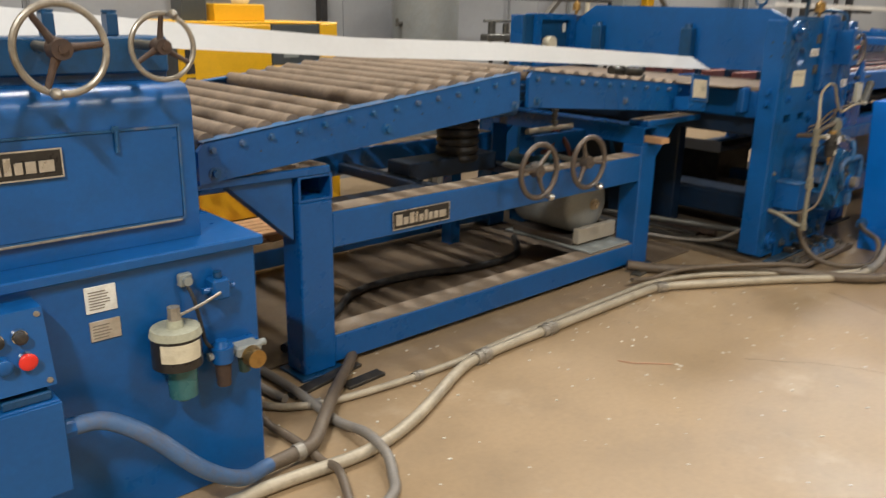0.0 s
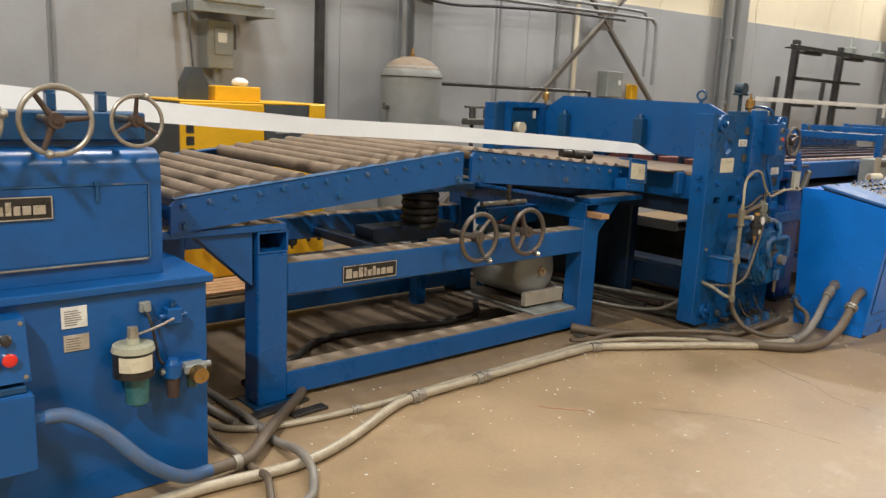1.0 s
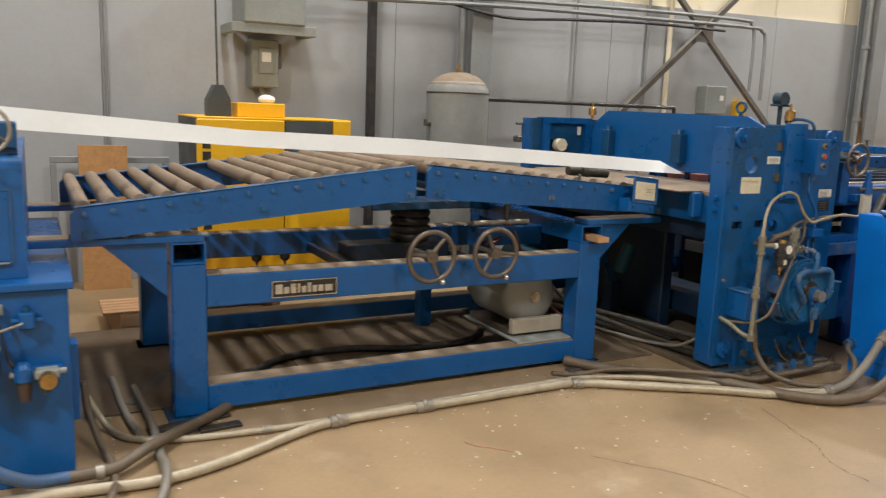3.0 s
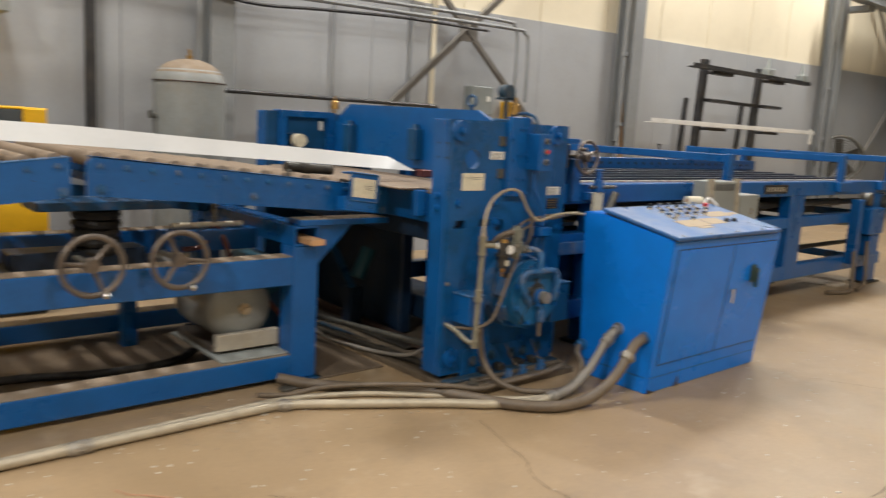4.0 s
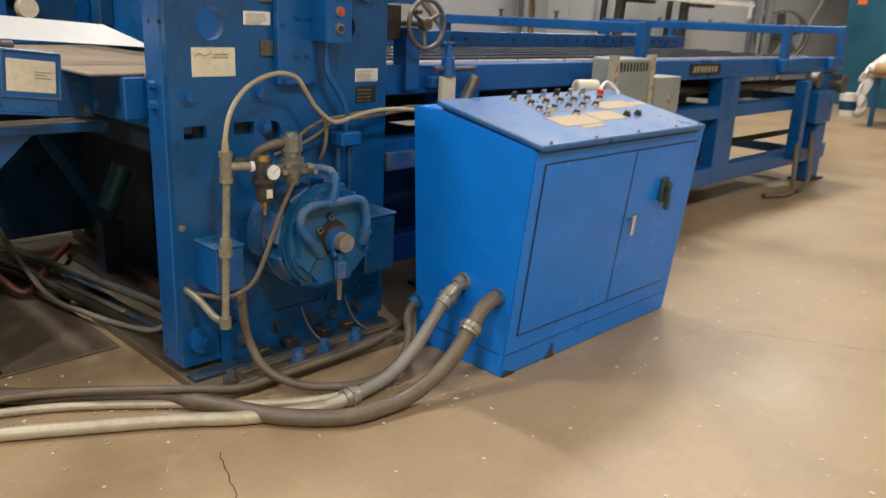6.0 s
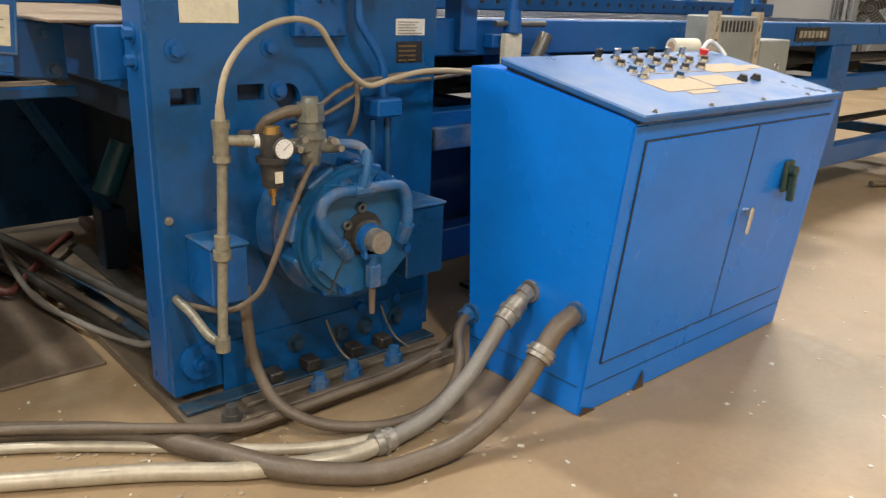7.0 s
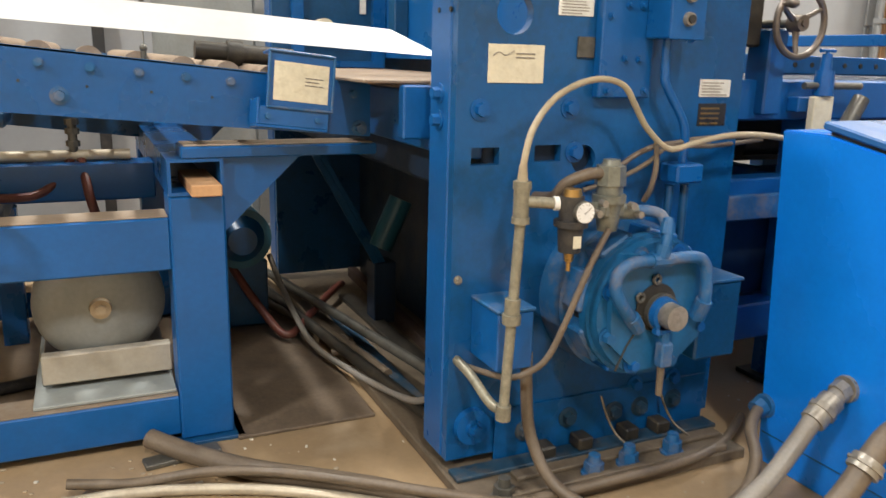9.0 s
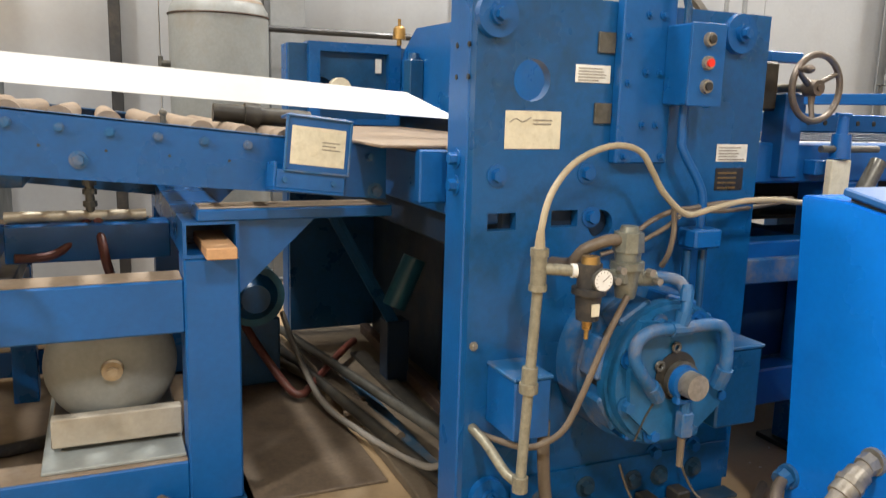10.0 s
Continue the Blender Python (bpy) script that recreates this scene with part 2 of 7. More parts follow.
def prism(bm, poly, axis, a, b, holes=()):
    """A plate: an outline (with holes) in the two other axes, from a to b along axis."""
    def at(u, v, w):
        return {"x": (w, u, v), "y": (u, w, v), "z": (u, v, w)}[axis]
    es = []
    for loop in (poly, *holes):
        vs = [bm.verts.new(at(u, v, a)) for u, v in loop]
        es += [bm.edges.new((vs[i], vs[(i + 1) % len(vs)])) for i in range(len(vs))]
    if holes:
        fs = [g for g in bmesh.ops.triangle_fill(bm, edges=es, use_beauty=True)["geom"] if isinstance(g, bmesh.types.BMFace)]
    else:
        fs = [bm.faces.new([e.verts[0] for e in es])]
    ext = bmesh.ops.extrude_face_region(bm, geom=fs)
    shift = Vector(at(0, 0, b - a))
    for g in ext["geom"]:
        if isinstance(g, bmesh.types.BMVert):
            g.co += shift
    bmesh.ops.recalc_face_normals(bm, faces=bm.faces)
    return bm


def circle(u, v, r, n=24):
    return [(u + r * math.cos(2 * math.pi * i / n), v + r * math.sin(2 * math.pi * i / n)) for i in range(n)]


def rect(u0, u1, v0, v1):
    return [(u0, v0), (u1, v0), (u1, v1), (u0, v1)]


BASE = {}


def thing(name, label, category, at=(0, 0, 0), group="", kind=""):
    ob = new(name)
    ob.empty_display_size = 0.05
    ob.location = at
    BASE[ob] = Vector(at)
    return tagged(ob, label, category, group, kind)


def finish(name, bm, material):
    me = bpy.data.meshes.new(name)
    bm.to_mesh(me)
    bm.free()
    me.polygons.foreach_set("use_smooth", [True] * len(me.polygons))
    me.set_sharp_from_angle(angle=radians(34))
    me.materials.append(material)
    return me


def part(name, bm, material, parent, label=""):
    me = finish(name, bm, material)
    me.transform(Matrix.Translation(-BASE[parent]))
    ob = new(name, me)
    ob.parent = parent
    BASE[ob] = BASE[parent]
    return tagged(ob, label)


def solo(name, bm, material, label, category, at=(0, 0, 0), group="", kind=""):
    me = finish(name, bm, material)
    me.transform(Matrix.Translation(-Vector(at)))
    ob = new(name, me)
    ob.location = at
    BASE[ob] = Vector(at)
    return tagged(ob, label, category, group, kind)


def bolt(parent, p, axis, r=0.014, h=0.012, material=None):
    """A washer with a hexagonal head."""
    bm, p, a = bm_new(), Vector(p), Vector(axis).normalized()
    cyl(bm, p, p + a * 0.004, r * 1.55, None, 14)
    cyl(bm, p + a * 0.003, p + a * (0.004 + h), r, r * 0.92, 6)
    return part("bolt", bm, material or BLUE, parent)


def bars(parent, face, u0, u1, v0, v1, w, rows, material=INK, thick=0.0015, seed=1):
    """Lines of unreadable print on a label: plain bars. face is the axis it looks along (-y or -x)."""
    rnd = random.Random(seed)
    bm = bm_new()
    h = (v1 - v0) / (rows * 2.8)
    for i in range(rows):
        v = v1 - (i + 0.9) * (v1 - v0) / rows
        ue = u0 + (u1 - u0) * rnd.uniform(0.6, 1.0)
        if face == "y":
            box(bm, u0, ue, w - thick, w, v, v + h, 0)
        elif face == "x":
            box(bm, w - thick, w, u0, ue, v, v + h, 0)
    return part("print", bm, material, parent)


# ---- hall ----
def floor_plane():
    bm = bm_new()
    box(bm, -9, 27, -9, 6.3, -0.3, 0.0, 0)
    f = solo("floor", bm, CONCRETE, "worn tan concrete floor with stains and scuffs", "floor", kind="structure")
    def crack(pts, w):
        bm = bm_new()
        path = smooth_path([(x, y, 0.0015) for x, y in pts], 8)
        rnd = random.Random(len(pts))
        rows = []
        for i, p in enumerate(path):
            d = (path[min(i + 1, len(path) - 1)] - path[max(i - 1, 0)]).normalized()
            s = Vector((-d.y, d.x, 0))
            p = p + s * rnd.uniform(-0.006, 0.006)
            k = w * rnd.uniform(0.4, 1.2)
            rows.append((bm.verts.new(p + s * k), bm.verts.new(p - s * k)))
        for a, b in zip(rows, rows[1:]):
            bm.faces.new((a[0], a[1], b[1], b[0]))
        part("crack", bm, CRACK, f)
    crack([(4.56, 1.62), (4.50, 1.45), (4.44, 1.28), (4.40, 1.15), (4.30, 1.0), (4.28, 0.8)], 0.0025)
    crack([(5.4, 0.05), (5.9, 0.06), (6.5, 0.05), (7.4, 0.08), (9, 0.06), (12, 0.07)], 0.003)
    crack([(6.9, 1.0), (7.1, 0.6), (7.35, 0.2)], 0.002)
    crack([(3.3, 1.5), (3.6, 1.1), (3.7, 0.7)], 0.0018)
    rnd = random.Random(5)
    bm = bm_new()
    for _ in range(560):
        x = rnd.uniform(0.8, 8.5)
        y = rnd.uniform(-0.6, 2.3) if rnd.random() < 0.7 else 2.35 + rnd.gauss(0, 0.25)
        s = rnd.uniform(0.0018, 0.0055) * (1 if rnd.random() < 0.93 else 1.8)
        box(bm, x - s, x + s * rnd.uniform(0.5, 2), y - s, y + s * rnd.uniform(0.3, 1), 0, s * 0.7, 0, Matrix.Translation((x, y, 0)) @ Matrix.Rotation(rnd.uniform(0, 3), 4, "Z") @ Matrix.Translation((-x, -y, 0)))
    solo("floor_crumbs", bm, DEBRIS, "small pale crumbs and metal chips scattered on the floor", "debris", kind="stuff")
    bm = bm_new()
    for _ in range(420):
        u = rnd.random()
        x = 3.2 + 2.3 * u
        y = (2.33 - 0.55 * max(0, (x - 3.9))) + rnd.gauss(0, 0.14)
        s = rnd.uniform(0.002, 0.008)
        ball(bm, (x, y, s * 0.25), s, (1.3, 1, 0.45), 6)
    solo("floor_rubble", bm, mat("dusty_rubble", (0.36, 0.29, 0.2), 0.9), "crumbs of dusty concrete rubble along the pipes", "rubble", kind="stuff")


floor_plane()

WY = 6.0
def hall():
    bm = bm_new()
    box(bm, -9, 27, WY, WY + 0.3, 0, CEIL, 0)
    w = solo("wall_north", bm, CREAM, "long hall wall, cream above and grey below", "wall", kind="structure")
    def dado(u):
        return 2.78 + 0.019 * max(0.0, u - 6.0)
    x = -8.86
    while x < 26.5:
        bm = bm_new()
        xa, xb = x + 0.003, min(x + 2.62, 26.9) - 0.003
        prism(bm, [(xa, 0), (xb, 0), (xb, dado(xb)), (xa, dado(xa))], "y", WY - 0.035, WY)
        part("panel", bm, WALLGREY, w)
        x += 2.62
    bm = bm_new()
    for x in [-8.86 + 2.62 * k * 0.5 for k in range(1, 28)]:
        box(bm, x, x + 0.02, WY - 0.012, WY, dado(x) + 0.03, CEIL, 0.003)
    part("panel_rib", bm, CREAM, w)
    for nm, b in (("wall_south", (-9, 27, -9.3, -9, 0, CEIL)), ("wall_west", (-9.3, -9, -9, 6.3, 0, CEIL)), ("wall_east", (27, 27.3, -9, 6.3, 0, CEIL))):
        bm = bm_new()
        box(bm, *b, 0)
        ob = solo(nm, bm, CREAM, "plain painted hall wall", "wall", kind="structure")
    bm = bm_new()
    box(bm, -9.3, 27.3, -9.3, 6.3, CEIL, CEIL + 0.2, 0)
    for x in range(-8, 27, 2):
        box(bm, x, x + 0.12, -9, 6, CEIL - 0.25, CEIL, 0)
    solo("ceiling", bm, ROOF, "white sheet ceiling on purlins", "ceiling", kind="structure")
    for k, (lx, ly, _) in enumerate(LAMPS):
        l = thing("high_bay_lamp", "long white high bay ceiling lamp", "lamp", (lx, ly, CEIL - 0.36), "ceiling lamps")
        bm = bm_new()
        box(bm, lx - 0.17, lx + 0.17, ly - 0.66, ly + 0.66, CEIL - 0.40, CEIL - 0.33, 0.01)
        part("housing", bm, WHITEPL, l)
        for s in (-0.5, 0.5):
            bm = bm_new()
            cyl(bm, (lx, ly + s, CEIL - 0.33), (lx, ly + s, CEIL), 0.006, None, 6)
            part("hanger", bm, CHROME, l)


hall()


def column(x, label):
    """An I-section column before the wall."""
    c = thing("steel_column", label, "column", (x, WY - 0.2, 0), "hall columns")
    bm = bm_new()
    y0, y1, hw = WY - 0.36, WY - 0.06, 0.115
    box(bm, x - hw, x + hw, y0, y0 + 0.016, 0, 6.9, 0.003)
    box(bm, x - hw, x + hw, y1 - 0.016, y1, 0, 6.9, 0.003)
    box(bm, x - 0.006, x + 0.006, y0 + 0.016, y1 - 0.016, 0, 6.9, 0)
    part("shaft", bm, COLUMN, c)
    bm = bm_new()
    box(bm, x - 0.18, x + 0.18, WY - 0.4, WY - 0.04, 0, 0.025, 0.003)
    part("base_plate", bm, COLUMN, c)
    bm = bm_new()
    sweep(bm, [(x - hw - 0.05, y0 + 0.1, 0.4), (x - hw - 0.05, y0 + 0.1, 6.8)], 0.03, 10, raw=True)
    for z in (1.6, 2.55, 3.4):
        box(bm, x - hw - 0.09, x - hw, y0 + 0.06, y0 + 0.14, z, z + 0.05, 0.003)
    part("downpipe", bm, COLUMN, c, "grey painted pipe strapped to the column")


for cx in (-1.2, 5.02, 11.12, 17.5, 24.3):
    column(cx, "grey painted steel wall column")


def brace(x0, x1, z0, z1, y, w=0.09):
    """A pair of crossing angle bars."""
    b = thing("cross_brace", "dusty steel angle bars crossed between wall columns", "brace", ((x0 + x1) / 2, y, z0), "wall bracing")
    for a, c in (((x0, z0), (x1, z1)), ((x1, z0), (x0, z1))):
        bm = bm_new()
        dx, dz = c[0] - a[0], c[1] - a[1]
        L = math.hypot(dx, dz)
        m = Matrix.Translation((a[0], y if a[0] < c[0] else y + 0.03, a[1])) @ Matrix.Rotation(-math.atan2(dz, dx), 4, "Y")
        box(bm, 0, L, 0, 0.01, -w / 2, w / 2, 0.002, m)
        box(bm, 0, L, -0.05, 0.0, w / 2 - 0.01, w / 2, 0.002, m)
        part("bar", bm, BRACE, b)
    bm = bm_new()
    cx, cz = (x0 + x1) / 2, (z0 + z1) / 2
    box(bm, cx - 0.14, cx + 0.14, y - 0.012, y - 0.002, cz - 0.14, cz + 0.14, 0.003)
    part("gusset_plate", bm, BRACE, b)


brace(5.12, 11.05, 0.05, 5.1, WY - 0.2)
brace(18.1, 24.1, 0.05, 5.6, WY - 0.2)


def runway():
    bm = bm_new()
    box(bm, 17.0, 26.9, 5.2, 5.45, 4.15, 4.17, 0.003)
    box(bm, 17.0, 26.9, 5.2, 5.45, 4.5, 4.52, 0.003)
    box(bm, 17.0, 26.9, 5.315, 5.335, 4.17, 4.5, 0)
    box(bm, 17.78, 18.02, 5.34, 5.9, 4.05, 4.15, 0.004)
    box(bm, 24.18, 24.42, 5.34, 5.9, 4.05, 4.15, 0.004)
    solo("runway_beam", bm, COLUMN, "grey steel runway beam carried on wall columns", "beam", (20, 5.3, 4.15))


runway()


# ---- handwheel, shared by several machines ----
def handwheel(at, R, label, axis_tilt=0.0, knob=0.6, turn=0.3, dark=False, knob_mat=None, shaft=0.12):
    """A three-spoked wheel that looks along -y; at is its hub."""
    x, y, z = at
    h = thing("handwheel", label, "handwheel", at, "handwheels")
    bm = bm_new()
    ring(bm, at, (0, 1, 0), R, R * (0.105 if dark else 0.085), 44, 10)
    part("rim", bm, IRON if dark else RIM, h)
    for k in range(3):
        a = turn + 2 * math.pi * k / 3
        bm = bm_new()
        e = Vector((x + R * math.cos(a), y, z + R * math.sin(a)))
        mid = Vector((x + R * 0.5 * math.cos(a), y + 0.012, z + R * 0.5 * math.sin(a)))
        cyl(bm, Vector((x, y + 0.015, z)), mid, R * 0.14, R * 0.085, 10)
        cyl(bm, mid, e, R * 0.085, R * 0.075, 10)
        part("spoke", bm, RUST if not dark else IRON, h)
    bm = bm_new()
    cyl(bm, (x, y - 0.012, z), (x, y + 0.035, z), R * 0.24, R * 0.27, 20)
    cyl(bm, (x, y - 0.018, z), (x, y - 0.011, z), R * 0.10, None, 14)
    part("hub", bm, RUST if not dark else IRON, h)
    bm = bm_new()
    cyl(bm, (x, y + 0.03, z), (x, y + shaft, z), 0.014, None, 12)
    part("shaft", bm, CASTGREY, h)
    kx, kz = x + R * math.cos(knob), z + R * math.sin(knob)
    bm = bm_new()
    cyl(bm, (kx, y - 0.008, kz), (kx, y - 0.03, kz), R * 0.06, R * 0.11, 12)
    ball(bm, (kx, y - 0.045, kz), R * 0.14, (1, 1.5, 1), 12)
    part("knob", bm, knob_mat or RIM, h)
    return h


def name_plate(parent, x0, x1, y, z0, z1):
    """A black maker's plate: framed, with a row of plain raised blocks for its lettering."""
    bm = bm_new()
    box(bm, x0, x1, y - 0.006, y, z0, z1, 0.002)
    pl = part("name_plate", bm, BLACKPLATE, parent, "black maker's plate with raised metal blocks")
    bm = bm_new()
    t = 0.004
    for b in ((x0, x1, z1 - t, z1), (x0, x1, z0, z0 + t), (x0, x0 + t, z0 + t, z1 - t), (x1 - t, x1, z0 + t, z1 - t)):
        box(bm, b[0], b[1], y - 0.008, y - 0.006, b[2], b[3], 0)
    part("plate_border", bm, SILVER, pl)
    w = (x1 - x0) * 0.9
    h = (z1 - z0)
    u = x0 + (x1 - x0) * 0.05
    ws = [1.3, 1, 1, 0.5, 0.9, 0.7, 0.8, 1, 1.5]
    k = w / (sum(ws) + 0.25 * len(ws))
    for i, s in enumerate(ws):
        top = 0.80 if i in (0, 2, 3, 5) else 0.62
        bm = bm_new()
        box(bm, u, u + s * k, y - 0.009, y - 0.006, z0 + h * 0.22, z0 + h * top, 0.001)
        part("raised_block", bm, SILVER, pl)
        u += (s + 0.25) * k


# ---- levelling machine at the head of the line ----
def levelling_machine():
    m = thing("levelling_machine", "blue enamelled sheet levelling machine with handwheels and control boxes", "machine", (0, 3, 0))
    bm = bm_new()
    box(bm, -2.2, 1.18, 2.17, 3.95, 0.0, 0.80, 0.006)
    part("base_cabinet", bm, BLUE, m)
    bm = bm_new()
    box(bm, -2.2, 1.20, 2.145, 3.98, 0.80, 0.832, 0.005)
    part("base_top", bm, BLUE, m)
    # upper housing, its front edge rounded
    prof = [(2.26, 0.833), (2.26, 1.235)] + [(2.33 - 0.07 * math.cos(a), 1.235 + 0.07 * math.sin(a)) for a in (math.pi / 2 * k / 6 for k in range(1, 7))] + [(2.62, 1.31), (3.85, 1.31), (3.85, 0.833)]
    bm = bm_new()
    prism(bm, prof, "x", -2.2, 1.045)
    hs = part("upper_housing", bm, BLUE, m)
    bm = bm_new()
    prism(bm, rect(-0.35, 1.0, 0.895, 1.185), "y", 2.253, 2.26, [rect(-0.343, 0.993, 0.902, 1.178)])
    part("panel_seam", bm, DUSTBLUE, hs)
    bm = bm_new()
    box(bm, -0.342, 0.992, 2.256, 2.262, 0.903, 1.177, 0.002)
    part("access_panel", bm, BLUE, hs)
    bm = bm_new()
    box(bm, -0.32, 0.985, 2.244, 2.256, 0.892, 0.899, 0.002)
    part("panel_lip", bm, RIM, hs, "worn bright metal lip")
    bm = bm_new()
    box(bm, 0.80, 0.82, 2.247, 2.258, 1.175, 1.195, 0.003)
    box(bm, 0.805, 0.815, 2.243, 2.256, 1.135, 1.18, 0.003)
    cyl(bm, (0.81, 2.25, 1.135), (0.81, 2.25, 1.12), 0.006, None, 10)
    part("latch", bm, DUSTBLUE, hs)
    name_plate(m, 0.34, 0.66, 2.254, 1.07, 1.15)
    # roll adjusting beam above the housing
    bm = bm_new()
    box(bm, -2.0, 1.03, 2.36, 2.50, 1.33, 1.435, 0.006)
    box(bm, -2.0, 1.03, 2.38, 2.48, 1.305, 1.335, 0.003)
    part("adjusting_beam", bm, DARKBLUE, m)
    bm = bm_new()
    box(bm, 0.3, 0.34, 2.52, 2.66, 1.31, 1.40, 0.004)
    box(bm, -1.5, -1.4, 2.52, 2.66, 1.31, 1.42, 0.004)
    box(bm, -1.5, 0.34, 2.66, 2.70, 1.40, 1.415, 0.003)
    part("strip_guide", bm, DARKBLUE, m)
    for x in (0.50, 0.71, 0.885):
        bm = bm_new()
        box(bm, x - 0.016, x + 0.016, 2.39, 2.44, 1.435, 1.50, 0.004)
        cyl(bm, (x, 2.415, 1.50), (x, 2.415, 1.508), 0.022, None, 10)
        part("post", bm, DARKBLUE, m)
    # paper and metal labels
    bm = bm_new()
    box(bm, 0.648, 0.735, 2.166, 2.170, 0.69, 0.768, 0.001)
    lb = part("label", bm, WHITELABEL, m, "scuffed paper instruction label")
    bars(lb, "y", 0.658, 0.725, 0.70, 0.758, 2.166, 7, seed=3)
    bm = bm_new()
    box(bm, 0.652, 0.738, 2.165, 2.170, 0.605, 0.665, 0.001)
    lb = part("rating_plate", bm, SILVER, m, "worn metal rating plate")
    bars(lb, "y", 0.66, 0.728, 0.612, 0.658, 2.165, 5, seed=4)
    # lower right fittings
    bm = bm_new()
    box(bm, 1.18, 1.21, 2.25, 2.34, 0.22, 0.55, 0.004)
    part("side_bracket", bm, BLUE, m)


levelling_machine()


def sloped_box(t, name, x0, x1, y0, y1, z0, z1, lean, material):
    bm = bm_new()
    prism(bm, [(y0, z0), (y0 + lean, z1), (y1, z1), (y1, z0)], "x", x0, x1)
    return part(name, bm, material, t)


def push_button_station():
    t = thing("push_button_station", "blue push button station with a red stop button", "control box", (0.35, 2.1, 0.55))
    sloped_box(t, "case", 0.16, 0.515, 2.03, 2.17, 0.575, 0.775, 0.05, BLUE)
    def face(z):
        return 2.03 + 0.05 * (z - 0.575) / 0.2
    for x, z, mt, r, lab in ((0.455, 0.655, RED, 0.023, "red mushroom stop button"), (0.40, 0.655, BLUE, 0.021, ""), (0.45, 0.715, CHROME, 0.017, ""), (0.395, 0.715, CHROME, 0.017, ""), (0.335, 0.655, BLACKRUB, 0.018, ""), (0.335, 0.715, CHROME, 0.017, "")):
        y = face(z)
        bm = bm_new()
        cyl(bm, (x, y + 0.002, z), (x, y - 0.010, z), 0.021, 0.019, 20)
        pb = part("button", bm, CHROME if mt is not BLUE else BLUE, t, lab)
        bm = bm_new()
        cyl(bm, (x, y - 0.008, z), (x, y - 0.024, z), r * 0.8, r, 20)
        ball(bm, (x, y - 0.024, z), r, (1, 0.35, 1), 16)
        part("button_cap", bm, mt if mt is not CHROME else BLACKRUB, pb)
    for x in (0.18, 0.50):
        for z in (0.59, 0.76):
            bolt(t, (x, face(z), z), (0, -1, 0), 0.005, 0.004, RIM)
    t = thing("junction_box", "blue steel junction box under the push button station", "electrical box", (0.35, 2.1, 0.28), "electrical boxes")
    bm = bm_new()
    box(bm, 0.16, 0.515, 2.02, 2.17, 0.27, 0.535, 0.004)
    part("case", bm, BLUE, t)
    bm = bm_new()
    box(bm, 0.16, 0.517, 2.012, 2.02, 0.265, 0.53, 0.003)
    part("cover", bm, BLUE, t)
    bm = bm_new()
    box(bm, 0.38, 0.5, 2.03, 2.1, 0.535, 0.56, 0.004)
    part("clamp", bm, DARKBLUE, t)
    bm = bm_new()
    cyl(bm, (0.515, 2.06, 0.425), (0.55, 2.06, 0.425), 0.03, 0.028, 8)
    part("conduit_fitting", bm, BLUE, t)
    bm = bm_new()
    h = thing("flexible_hose", "sagging conduit hose, blue at the box and dusty brown beyond", "hose", (1.2, 2.1, 0))
    full = smooth_path([(0.55, 2.06, 0.425), (0.63, 2.04, 0.42), (0.73, 2.0, 0.35), (0.86, 1.96, 0.21), (1.0, 2.0, 0.10), (1.129, 2.075, 0.052), (1.218, 2.085, 0.048), (1.324, 2.098, 0.05), (1.41, 2.17, 0.06), (1.49, 2.25, 0.062), (1.614, 2.375, 0.05), (1.72, 2.48, 0.036), (1.838, 2.585, 0.034), (1.92, 2.68, 0.034)], 7)
    sweep(bm, full[:37], 0.026, 12, raw=True)
    part("painted_length", bm, mat("chalky_blue_hose_paint", (0.06, 0.13, 0.27), 0.5, 0, (0.12, 0.10, 0.08), 0.7, 8), h, "chalky blue painted length")
    bm = bm_new()
    sweep(bm, full[36:], 0.0255, 12, raw=True)
    part("dusty_length", bm, HOSE, h)
    bm = bm_new()
    cyl(bm, full[44], full[46], 0.031, None, 12)
    part("hose_clamp", bm, RIM, h)


push_button_station()


